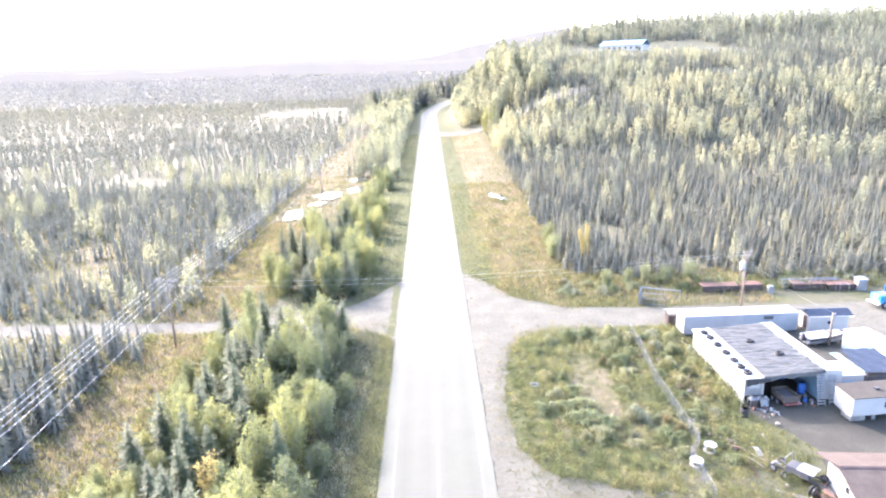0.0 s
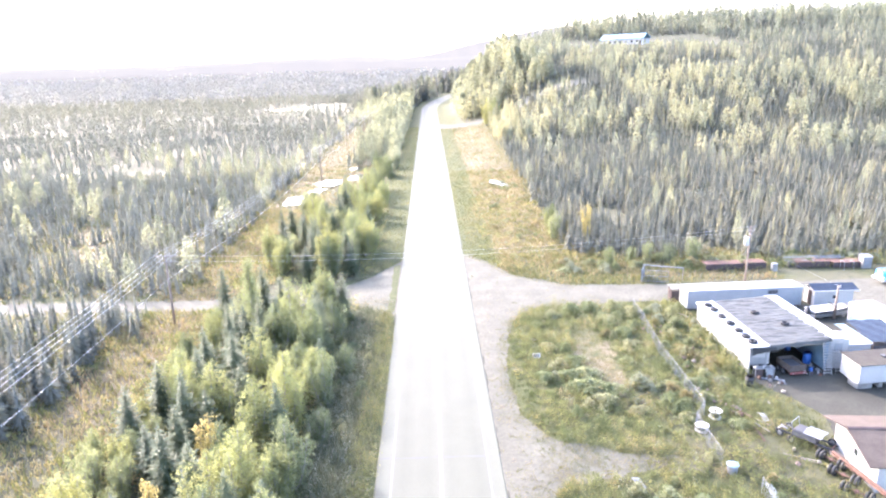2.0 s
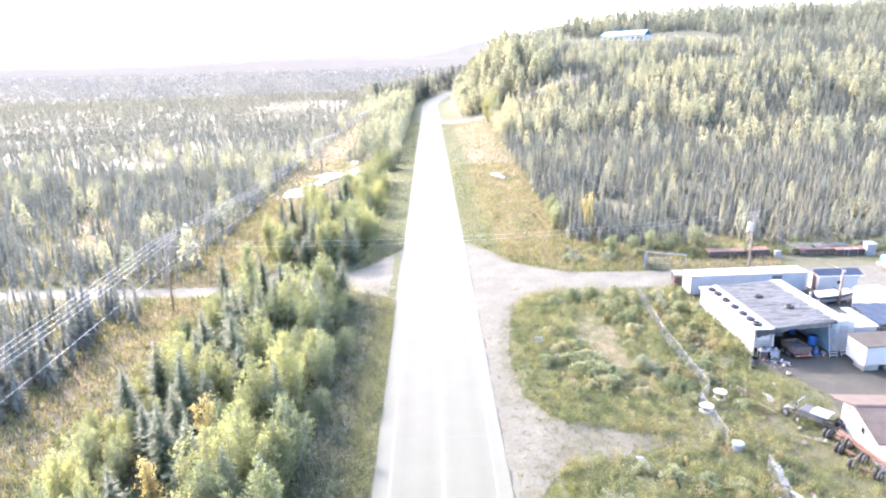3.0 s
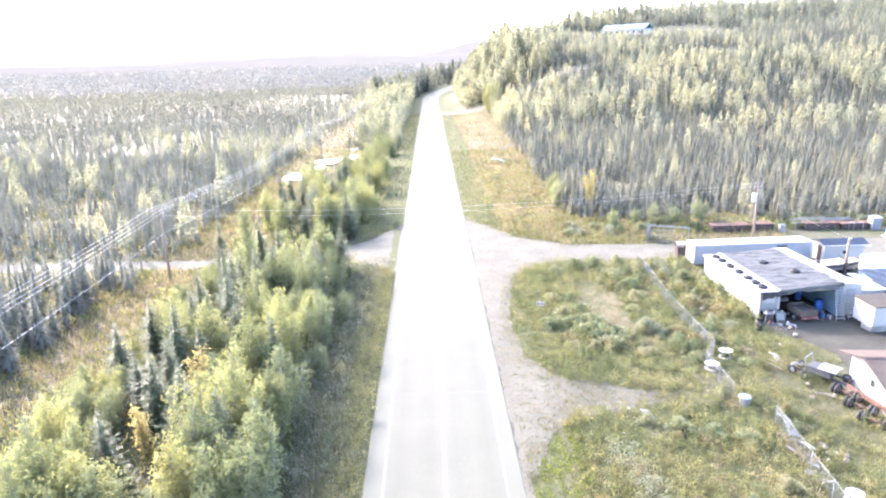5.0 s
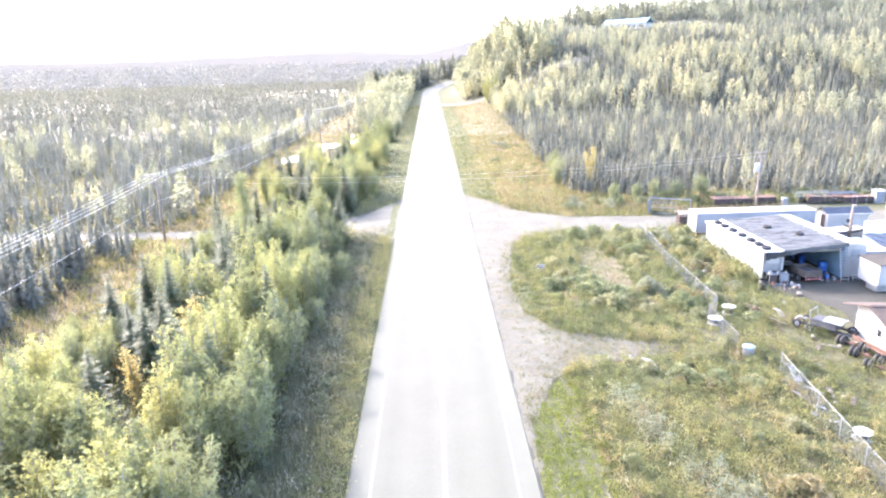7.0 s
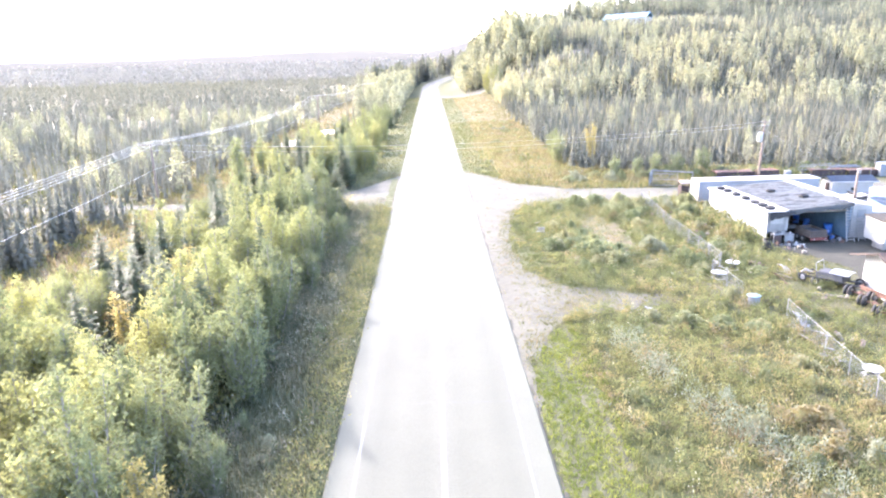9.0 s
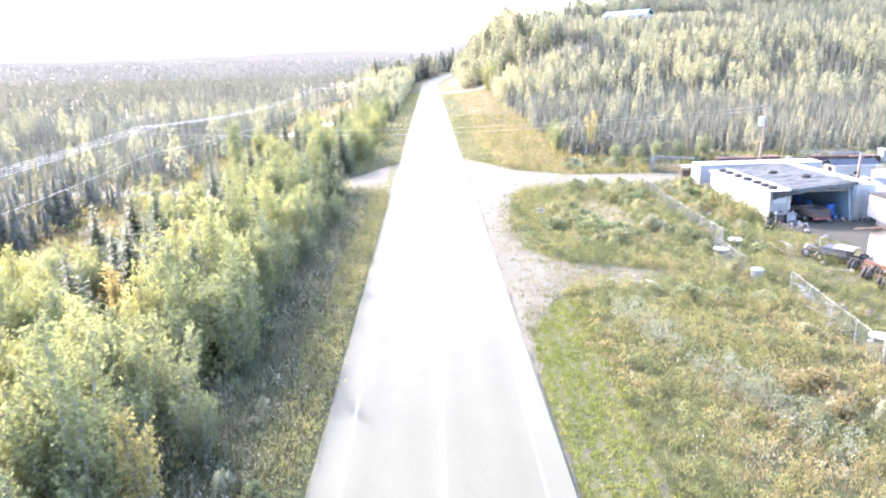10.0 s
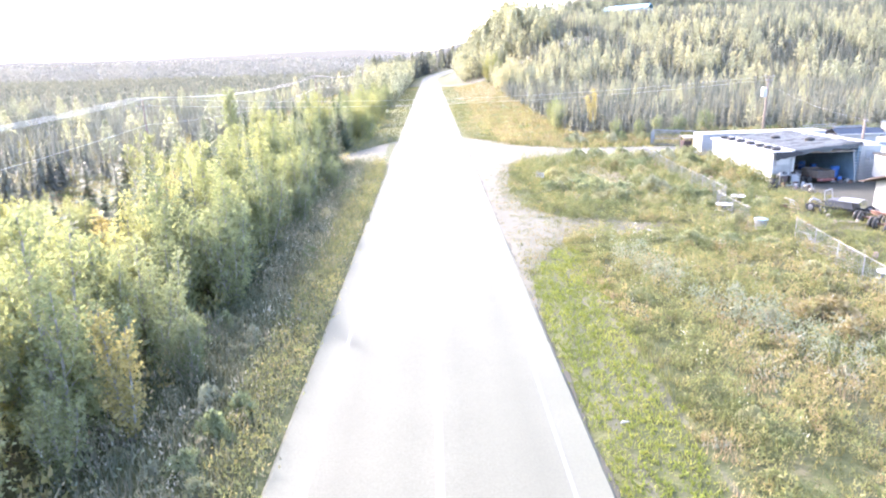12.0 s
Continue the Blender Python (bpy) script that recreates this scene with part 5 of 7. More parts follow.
# pale seed heads standing over the weeds, and scrub under the bog spruces
q = np.concatenate([scatter(-11.5, -6.4, 9, 70, 1.3), scatter(10, 24, 12, 46, 2.4), scatter(14, 28, 50, 76, 2.6)])
q = q[~bare(q) & (rng.uniform(0, 1, len(q)) < 0.55 + 0.4 * waves(q[:, 0], q[:, 1], 8, 81))]
weeds("seed_heads", q, 16, rng.uniform(0.06, 0.22, len(q)), rng.uniform(0.9, 1.6, len(q)), 0.06, np.clip(rng.normal(0.5, 0.25, len(q)), 0, 1), "pale silvery seed heads of tall fireweed", SEED)
q = np.concatenate([scatter(-135, -38, 62, 210, 1.7), scatter(-80, -38, 26, 84, 1.5)])
q = q[~bare(q) & (rng.uniform(0, 1, len(q)) < 0.7) & (np.abs(q[:, 1] - (88 + 0.035 * np.maximum(-q[:, 0] - 33, 0))) > 3.6)]
weeds("bog_scrub", q, 14, rng.uniform(0.4, 0.9, len(q)), rng.uniform(0.3, 1.3, len(q)), 0.26, np.clip(0.45 + 0.35 * waves(q[:, 0], q[:, 1], 14, 82) + rng.normal(0, 0.12, len(q)), 0, 1), "low olive scrub between the bog spruces")
q = scatter(-7.0, -5.35, 8, 100, 0.38)
q = q[~bare(q) & (rng.uniform(0, 1, len(q)) < 0.85 + 0.4 * waves(q[:, 0], q[:, 1], 7, 83))]
weeds("road_edge_weeds", q, 26, rng.uniform(0.15, 0.35, len(q)), rng.uniform(0.3, 0.95, len(q)), 0.085, np.clip(0.46 + 0.12 * rng.normal(0, 1, len(q)), 0, 0.7), "yellow-green weeds along the asphalt's edge")
u = rng.uniform(0, 1, 75)
q = np.stack([10.6 + 5.6 * u + rng.normal(0, 0.7, 75), 39 - 18 * u + rng.normal(0, 1.0, 75)], -1)
SILVER = leafy("silvery_weed_leaves", [(0.0, (0.139, 0.154, 0.111)), (0.5, (0.175, 0.191, 0.144)), (1.0, (0.229, 0.239, 0.186))], 0.38, "tone")
weeds("silver_weeds", q, 70, rng.uniform(0.15, 0.4, 75), rng.uniform(0.8, 1.5, 75), 0.085, np.clip(rng.normal(0.5, 0.2, 75), 0, 1), "tall silvery grey-green weeds in a streak across the meadow", SILVER)

# ---- power line ----


def utility_pole(x, y, h, label, arms=((0.0, 2.9), (-0.8, 1.7)), turn=0.0, box=False, lean=(0, 0)):
    """A wooden pole with crossarms and insulators; arms: (drop from the top, length)."""
    z0 = land1(x, y)
    ob = thing("utility_pole", pose(x, y, z0, lean[0], lean[1], turn), label, "utility pole", "power line")
    part("pole", Geo().tube([(0, 0, -0.4), (0, 0, h * 0.5), (0, 0, h)], [0.17, 0.15, 0.11], 10), WOOD_POLE, ob, smooth=True)
    for drop, ln in arms:
        zc = h - 0.15 + drop
        arm = part("crossarm", Geo().box((-ln / 2, -0.17, zc - 0.06), (ln / 2, -0.06, zc + 0.06)), PALE_WOOD, ob, "bleached timber crossarm", bevel=0.01)
        n = 4 if ln > 2 else 2
        for i in range(n):
            xx = -ln / 2 + 0.1 + (ln - 0.2) * i / (n - 1)
            part("insulator", Geo().tube([(xx, -0.11, zc + 0.06), (xx, -0.11, zc + 0.12), (xx, -0.11, zc + 0.2), (xx, -0.11, zc + 0.24)], [0.03, 0.06, 0.055, 0.02], 8), WHITE_PAINT, arm, "white porcelain insulator", True)
        part("brace", Geo().box((-ln * 0.28, -0.15, zc - 0.35), (ln * 0.28, -0.13, zc - 0.31)), METAL_GREY, ob)
    if box:
        part("transformer", Geo().tube([(-0.5, 0, h - 2.6), (-0.5, 0, h - 2.55), (-0.5, 0, h - 1.5), (-0.5, 0, h - 1.42)], [0.3, 0.34, 0.34, 0.25], 14), WHITE_PAINT, ob, "pale grey transformer can", True)
        part("bracket", Geo().box((-0.3, -0.05, h - 2.1), (0, 0.05, h - 1.95)), METAL_GREY, ob)
    return ob, z0 + h


def wire(a, b, sag, name="power_line", r=0.016, label="bright sagging overhead wire", group="wires", lift=0):
    pts = [Vector(a).lerp(Vector(b), u) - Vector((0, 0, sag * 4 * u * (1 - u))) for u in np.linspace(0, 1, 15)]
    ob = new(name, Geo().tube(pts, r, 6, False).mesh(name, WIRE, True))
    tagged(ob, label, "cable", group)


LINE = [(-37.2, -24.0, 9.6), (-34.2, 80.8, 9.6), (-31.0, 185.0, 9.8), (-28.5, 290.0, 9.8), (-26, 395, 9.8)]
tops = []
for x, y, h in LINE:
    ob, top = utility_pole(x, y, h, "wooden power pole with two crossarms in the cleared strip", turn=-1.7)
    tops.append((x, y, top))
for (ax, ay, az), (bx, by, bz) in zip(tops, tops[1:]):
    for dx, dz in ((-1.2, 0.07), (-0.4, 0.07), (0.4, 0.07), (1.2, 0.07)):
        wire((ax + dx, ay, az + dz), (bx + dx, by, bz + dz), 1.5, r=0.0135)
    wire((ax + 0.2, ay, az - 3.1), (bx + 0.2, by, bz - 3.1), 1.5, r=0.013, label="single lower telephone cable between the poles")
px, py = 42.3, 84.0
polr, topr = utility_pole(px, py, 8.9, "grey wooden power pole with transformer behind the trailer", ((0.0, 1.6), (-0.5, 1.2)), 20, True, (0, 1.0))
for dz in (0.0, -0.75):
    wire((tops[1][0] + 0.6, tops[1][1], tops[1][2] + dz - 0.1), (px - 0.4, py, topr + dz * 0.6 - 0.1), 1.3, r=0.009, label="thin service wire across the road")
yp, ytop = utility_pole(47.9, 72.6, 4.3, "short wooden service pole beside the boat", ((-0.1, 0.7),), 30)
wire((48.0, 72.6, ytop - 0.1), (px, py, topr - 1.0), 0.5, r=0.005, label="thin service wire to the yard")

# ---- yard ----


def wheel(parent, c, axis, r, w, name="wheel"):
    t = part(name, Geo().ring(c, axis, r - w * 0.42, w * 0.42, 18, 8), RUBBER, parent, "black rubber tyre", True)
    ax = Vector(axis).normalized() * w * 0.3
    part("rim", Geo().tube([Vector(c) - ax, Vector(c) - ax * 0.4, Vector(c) + ax * 0.4, Vector(c) + ax], [r * 0.5, r * 0.62, r * 0.62, r * 0.5], 14), METAL_GREY, t, "grey steel rim", True)
    return t


# long pale box trailer
tr = thing("box_trailer", pose(31.7, 76.8, 0, 0, 0, 0.8), "long pale blue-grey box trailer parked on the ground", "trailer")
part("body", Geo().box((0, 0, 0.25), (14.6, 2.5, 2.62)), BLUE_WHITE, tr, bevel=0.04)
part("roof", Geo().box((-0.06, -0.06, 2.625), (14.66, 2.56, 2.70)), WHITE_PAINT, tr, "white sheet roof", bevel=0.02)
for i in range(24):
    part("rib", Geo().box((0.3 + i * 0.6, -0.03, 0.35), (0.36 + i * 0.6, -0.002, 2.55)), BLUE_WHITE, tr)
for i in range(2):
    d = part("rear_door", Geo().box((-0.035, 0.06 + i * 1.22, 0.35), (-0.002, 1.22 + i * 1.22, 2.55)), WHITE_PAINT, tr, "white rear door", bevel=0.01)
    part("lock_bar", Geo().tube([(-0.06, 0.5 + i * 1.3, 0.4), (-0.06, 0.5 + i * 1.3, 2.5)], 0.02, 6), METAL_GREY, d)
part("skid", Geo().box((0.4, 0.2, 0.0), (3.0, 2.3, 0.25)), DARK, tr)
part("skid", Geo().box((11.0, 0.2, 0.0), (14.0, 2.3, 0.25)), DARK, tr)
part("dark_opening", Geo().box((10.2, -0.034, 1.9), (11.4, -0.004, 2.35)), DARK, tr, "dark vent opening")

# red-brown stall at the trailer's end
st = thing("stall", pose(30.9, 80.0, 0, 0, 0, 0), "small red-brown timber stall with a pale roof", "shed")
for xx, yy in ((0, 0), (0, 1.2), (0.8, 0), (0.8, 1.2)):
    part("post", Geo().box((xx - 0.05, yy - 0.05, 0), (xx + 0.05, yy + 0.05, 1.9)), RED_BROWN, st)
for i in range(6):
    part("plank", Geo().box((-0.09, 0.02 + i * 0.2, 0.1), (-0.055, 0.2 + i * 0.2, 1.6)), RED_BROWN, st)
for i in range(4):
    part("plank", Geo().box((0.02 + i * 0.2, -0.09, 0.1), (0.2 + i * 0.2, -0.055, 1.6)), RED_BROWN, st)
part("roof", Geo().prism([(-0.3, 1.9), (0.6, 2.15), (1.5, 1.9), (1.5, 1.97), (0.6, 2.22), (-0.3, 1.97)], -0.25, 1.1), PALE_WOOD, st, "bleached board roof")

# open-fronted shed
sh = thing("open_shed", pose(31.3, 59.6, 0, 0, 0, 0.6), "white open-fronted shed with a tarpaulin roof held down by tyres", "shed")
W, D = 8.0, 12.9
part("wall", Geo().box((0, 0, 0), (0.14, D, 2.75)), WHITE_PAINT, sh, "white panel side wall", bevel=0.01)
part("wall", Geo().box((W - 0.14, 0, 0), (W, D, 3.35)), BLUE_WALL, sh, "light blue inner side wall", bevel=0.01)
part("wall", Geo().box((0.14, D - 0.14, 0), (W - 0.14, D, 2.75)), BLUE_WHITE, sh, "pale back wall", bevel=0.01)
part("front_panel", Geo().box((0.14, 0.02, 0.9), (2.0, 0.14, 2.72)), METAL_GREY, sh, "grey patched front panel")
part("front_board", Geo().box((0.35, -0.04, 1.75), (1.55, 0.015, 2.3)), WHITE_PAINT, sh)
part("front_board", Geo().box((1.82, -0.05, 0.0), (2.0, 0.018, 2.85)), WHITE_PAINT, sh, "white upright board")
for i in range(6):
    part("stud", Geo().box((0.145, 0.6 + i * 2.3, 0), (0.24, 0.7 + i * 2.3, 2.7)), PALE_WOOD, sh)
for i in range(8):
    part("rafter", Geo().prism([(0.3 + i * 1.72, 2.66), (0.42 + i * 1.72, 2.66), (0.42 + i * 1.72, 2.84), (0.3 + i * 1.72, 2.84)], 0.2, W - 0.2), PALE_WOOD, sh)
# the tarp: a rippled sheet, higher at the far wall
nu, nv = 50, 150
tv, tf = [], []
for j in range(nv + 1):
    for i in range(nu + 1):
        u, v_ = i / nu, j / nv
        xx, yy = 1.7 + u * (W - 1.7), -0.35 + v_ * (D + 0.2)
        zz = 3.01 + 0.54 * u - 0.22 * v_ + 0.05 * noise.noise(Vector((xx * 0.35, yy * 1.6, 1.0))) + 0.03 * noise.noise(Vector((xx * 0.9, yy * 4.0, 5.0)))
        for k, (fx, fy) in enumerate(((0.22, 0.75), (0.3, 1.5), (0.8, 0.9))):
            zz += (0.085, 0.055, 0.05)[k] * (1 - abs(noise.noise(Vector((xx * fx, (yy + 0.25 * xx) * fy, 9.0 + k * 7))))) ** 9
        if j == 0:
            zz -= 0.38 + 0.12 * math.sin(xx * 3.1)
        tv.append((xx, yy, zz))
tq = np.array([(j * (nu + 1) + i, j * (nu + 1) + i + 1, (j + 1) * (nu + 1) + i + 1, (j + 1) * (nu + 1) + i) for j in range(nv) for i in range(nu)])
tob = new("tarpaulin", np_mesh("tarpaulin", np.array(tv), tq, TARP))
tob.parent = sh
tob["label"] = "wrinkled grey tarpaulin roof sheet"
tob.data.polygons.foreach_set("use_smooth", [True] * len(tq))
part("roof_edge", Geo().prism([(-0.25, 2.78), (D + 0.15, 2.62), (D + 0.15, 2.80), (-0.25, 2.96)], -0.2, 1.68), WHITE_PAINT, sh, "white roof edge strip")
part("batten", Geo().prism([(-0.3, 2.965), (D + 0.15, 2.805), (D + 0.15, 2.93), (-0.3, 3.09)], 1.52, 1.82), WHITE_PAINT, sh, "white board along the tarpaulin's edge")
part("roof_deck", Geo().prism([(-0.2, 3.42), (D, 3.24), (D, 3.36), (-0.2, 3.54)], W - 0.15, W + 1.35), WHITE_PAINT, sh, "white roof panel strip")
part("roof_deck", Geo().face((0.9, -0.2, 2.84), (W, -0.2, 3.44), (W, D, 3.22), (0.9, D, 2.62)), PALE_WOOD, sh, "board deck under the tarpaulin")
fl = Geo()
for i in range(10):
    x0, x1 = 0.05 + i * 0.24, 0.29 + i * 0.24
    d0, d1 = 0.75 - 0.05 * i + 0.06 * math.sin(i * 2.1), 0.75 - 0.05 * (i + 1) + 0.06 * math.sin((i + 1) * 2.1)
    fl.face((x0, -0.40, 2.93), (x1, -0.40, 2.93), (x1, -0.46, 2.93 - d1), (x0, -0.46, 2.93 - d0))
    fl.face((x0, -0.37, 2.93), (x1, -0.37, 2.93), (x1, -0.43, 2.93 - d1), (x0, -0.43, 2.93 - d0))
part("flap", fl, RUBBER, sh, "black tarpaulin flap hanging over the front")

for i, (xx, yy) in enumerate([(0.65, 0.9), (0.62, 2.3), (0.6, 3.9), (0.62, 5.9), (0.6, 8.0), (0.62, 10.1), (0.55, 11.6), (4.3, 8.2), (5.7, 4.4)]):
    ob = thing("tyre", pose(31.3 + xx, 59.6 + yy, (3.0 - 0.012 * yy if xx < 1 else 0.03 + 2.94 + 0.62 * (xx - 0.75) / 7.25 - 0.22 * yy / 13) + 0.11, rng.uniform(-3, 3), 3, rng.uniform(0, 360)), "black rubber tyre weighing down the shed roof", "tyre", "roof tyres")
    part("tread", Geo().ring((0, 0, 0), (0, 0, 1), 0.33, 0.125, 18, 8), RUBBER, ob, smooth=True)

# small trailer with an orange box, in the shed mouth
CART_WOOD = surface("stained_cart_boards", [(0.3, (0.075, 0.062, 0.054)), (0.7, (0.115, 0.096, 0.084))], 2.5, 0.9, 0, 0.3, spec=0.1)
ct = thing("cart", pose(35.7, 59.2, 0, 0, 0, 6), "small two-axle utility cart with weathered board sides and a red bumper", "trailer")
part("floor", Geo().box((-0.85, -0.6, 0.55), (0.85, 1.6, 0.62)), RUST, ct)
for i in range(3):
    part("tail_plank", Geo().box((-0.85, -0.66, 0.60 + i * 0.21), (0.85, -0.605, 0.79 + i * 0.21)), CART_WOOD, ct, "weathered tailboard plank", bevel=0.008)
for xx in (-0.85, 0.8):
    part("side_board", Geo().box((xx, -0.6, 0.63), (xx + 0.05, 1.6, 1.22)), CART_WOOD, ct, bevel=0.01)
part("front_board", Geo().box((-0.8, 1.55, 0.63), (0.8, 1.6, 1.22)), CART_WOOD, ct, bevel=0.01)
part("bumper", Geo().box((-0.85, -0.82, 0.34), (0.85, -0.68, 0.54)), RED_PAINT, ct, "red bumper bar", bevel=0.01)
for xx in (-0.6, 0.5):
    part("tail_lamp", Geo().box((xx, -0.835, 0.40), (xx + 0.12, -0.822, 0.49)), WHITE_PAINT, ct)
part("load", Geo().box((-0.78, -0.55, 0.63), (0.78, 1.5, 1.05), taper=0.8), DARK, ct, "dark heap in the cart", bevel=0.05)
part("drawbar", Geo().tube([(-0.5, 1.6, 0.55), (0, 2.9, 0.5), (0.5, 1.6, 0.55)], 0.04, 6), RUST, ct)
for xx in (-1.0, 1.0):
    for yy in (0.15, 0.95):
        wheel(ct, (xx, yy, 0.33), (1, 0, 0), 0.33, 0.2)


def drum(x, y, z, mat, label, r=0.3, h=0.88, group="drums"):
    ob = thing("drum", pose(x, y, z, 0, 0, rng.uniform(0, 360)), label, "drum", group)
    prof = [(r, 0), (r, 0.28 * h), (r + 0.018, 0.31 * h), (r, 0.34 * h), (r, 0.64 * h), (r + 0.018, 0.67 * h), (r, 0.70 * h), (r, h), (r - 0.03, h), (r - 0.03, h - 0.03)]
    part("shell", Geo().tube([(0, 0, q) for _, q in prof], [a for a, _ in prof], 20), mat, ob, smooth=True)
    part("lid", Geo().tube([(0, 0, h - 0.04), (0, 0, h - 0.012)], r - 0.035, 20), mat, ob)
    return ob


drum(38.35, 61.5, 0, BLUE_PLASTIC, "tall blue plastic drum inside the shed", 0.4, 1.15)
drum(38.0, 64.6, 0, BLUE_PLASTIC, "blue plastic drum inside the shed")
drum(37.9, 66.4, 0, BLUE_PLASTIC, "blue plastic drum inside the shed")
drum(37.7, 59.6, 0, BLUE_PLASTIC, "small blue drum in the shed mouth", 0.2, 0.45)
for i in range(30):
    x, y = (31.8 + rng.uniform(0, 2.6), 57.2 + rng.uniform(0, 1.3)) if i < 16 else (rng.uniform(36.8, 38.9), rng.uniform(58.4, 61.0))
    ob = new("scrap_part", Geo().box((-0.15, -0.1, 0), (0.15, 0.1, rng.uniform(0.1, 0.4)), taper=0.7).tube([(-0.3, 0, 0.05), (0.3, 0.1, 0.12)], 0.03, 5).mesh("scrap_part", [DARK, METAL_GREY, RUST, WHITE_PAINT][i % 4]))
    ob.matrix_world = pose(x, y, 0.01, 0, 0, rng.uniform(0, 180))
    tagged(ob, "small loose machine part lying before the shed", "scrap", "loose parts")
drum(30.3, 57.2, 0, RUBBER, "black open barrel beside the shed wall", 0.38, 0.95)
tb = thing("tub", pose(22.5, 43.5, 0), "white plastic tub with a blue lid behind the fence", "tub")
part("shell", Geo().tube([(0, 0, 0), (0, 0, 0.7)], [0.36, 0.42], 20), BLUE_WHITE, tb, smooth=False)
part("lid", Geo().tube([(0, 0, 0.705), (0, 0, 0.74), (0, 0, 0.78)], [0.46, 0.46, 0.38], 20), BLUE_WALL, tb, "blue lid")

# dark heaps and shelves inside the shed
for i in range(16):
    x, y = 31.3 + rng.uniform(0.6, 6.8), 59.6 + rng.uniform(4.2, 11.8)
    ob = thing("crate", pose(x, y, 0, 0, 0, rng.uniform(0, 90)), "dark worn crate among the clutter in the shed", "crate", "shed clutter")
    s = rng.uniform(0.35, 0.8)
    part("box", Geo().box((-s, -s * 0.7, 0), (s, s * 0.7, s * rng.uniform(0.8, 2.0))), [DARK, RUST, METAL_GREY, WOOD_POLE][i % 4], ob, bevel=0.02)
    part("lid", Geo().box((-s - 0.03, -s * 0.73, s * 2.0), (s + 0.03, s * 0.73, s * 2.0 + 0.04)), DARK, ob)
wb_ = thing("workbench", pose(31.6, 58.7, 0), "cluttered grey workbench against the shed front", "workbench")
part("top", Geo().box((0, 0, 0.85), (2.0, 0.7, 0.92)), METAL_GREY, wb_, bevel=0.01)
for xx in (0.05, 1.9):
    for yy in (0.05, 0.6):
        part("leg", Geo().box((xx, yy, 0), (xx + 0.07, yy + 0.07, 0.85)), METAL_GREY, wb_)
part("panel", Geo().box((0.1, -0.03, 0.1), (0.75, 0.0, 0.84)), RED_BROWN, wb_)
part("panel", Geo().box((1.1, -0.03, 0.1), (1.8, 0.0, 0.84)), BLUE_WHITE, wb_)
for i in range(7):
    ob = new("tin", Geo().tube([(0, 0, 0), (0, 0, 0.2)], 0.08, 10).mesh("tin", [WHITE_PAINT, METAL_GREY, DARK][i % 3]))
    ob.matrix_world = pose(31.75 + i * 0.26, 59.0 + 0.15 * (i % 3), 0.925)
    tagged(ob, "small tin standing on the workbench", "tin", "bench tins")
pk = new("plank", Geo().box((-0.08, 0, 0), (0.08, 3.6, 0.05)).mesh("plank", PALE_WOOD))
pk.matrix_world = look((30.5, 53.9, 0.03), (30.25, 57.4, 0.9)) @ pose(0, 0, 0, 90, 0, 180)
tagged(pk, "long pale plank leaning on the black barrel", "plank")


def steps(x, y, turn, n, rise, wide, label):
    ob = thing("step_ladder", pose(x, y, 0, 0, 0, turn), label, "ladder")
    for s in (-wide / 2, wide / 2):
        part("rail", Geo().tube([(s, 0, 0), (s, 0.9, n * rise)], 0.035, 6), WHITE_PAINT, ob)
    for i in range(1, n):
        part("tread", Geo().box((-wide / 2, 0.9 * i / n - 0.1, i * rise - 0.03), (wide / 2, 0.9 * i / n + 0.12, i * rise)), WHITE_PAINT, ob)
    return ob


steps(38.9, 58.6, 0, 13, 0.26, 0.75, "white aluminium ladder leaning at the shed's open end")
steps(40.2, 58.9, 8, 9, 0.26, 0.7, "white wide-tread ladder beside the camper")
# white lean-to with a small window beside the ladders
lt = thing("lean_to", pose(39.6, 60.0, 0), "white lean-to wall with a small square window", "shed")
part("wall", Geo().box((0, 0, 0), (1.9, 0.12, 3.2)), WHITE_PAINT, lt, bevel=0.01)
w_ = part("window", Geo().box((0.5, -0.03, 2.0), (1.2, -0.004, 2.7)), BLUE_WHITE, lt)
part("frame", Geo().box((0.44, -0.05, 1.94), (1.26, -0.034, 2.0)).box((0.44, -0.05, 2.7), (1.26, -0.034, 2.76)).box((0.44, -0.05, 2.0), (0.5, -0.034, 2.7)).box((1.2, -0.05, 2.0), (1.26, -0.034, 2.7)), METAL_GREY, w_)
part("side", Geo().box((1.78, 0.125, 0), (1.9, 2.2, 3.2)), WHITE_PAINT, lt)

# camper box with tan roof
cp = thing("camper", pose(39.7, 55.2, 0, 0, 0, 4), "white camper trailer with a tan roof on blocks", "camper")
part("body", Geo().prism([(0, 0.75), (0.0, 2.6), (2.7, 2.75), (2.7, 0.75), (0.6, 0.55)], 0, 8.0), WHITE_PAINT, cp, bevel=0.05)
part("roof", Geo().prism([(-0.1, 2.62), (2.8, 2.77), (2.8, 2.85), (-0.1, 2.70)], -0.12, 8.1), TAN_ROOF, cp, "flat tan roof")
part("skirt", Geo().prism([(0.2, 0.1), (0.2, 0.74), (1.6, 0.74), (1.6, 0.1)], 0.1, 1.6), METAL_GREY, cp, "grey skirt", bevel=0.03)
part("window", Geo().box((-0.03, 1.3, 1.2), (-0.004, 1.7, 1.75)), BLUE_WHITE, cp)
part("window", Geo().box((3.2, -0.03, 1.5), (4.4, -0.004, 2.1)), GLASS_DARK, cp)
part("vent", Geo().box((3, 1.1, 2.83), (3.4, 1.5, 2.95)), DARK, cp)
for xx in (2.4, 6.6):
    part("block", Geo().box((xx, 0.4, 0), (xx + 0.4, 2.3, 0.72)), METAL_GREY, cp)

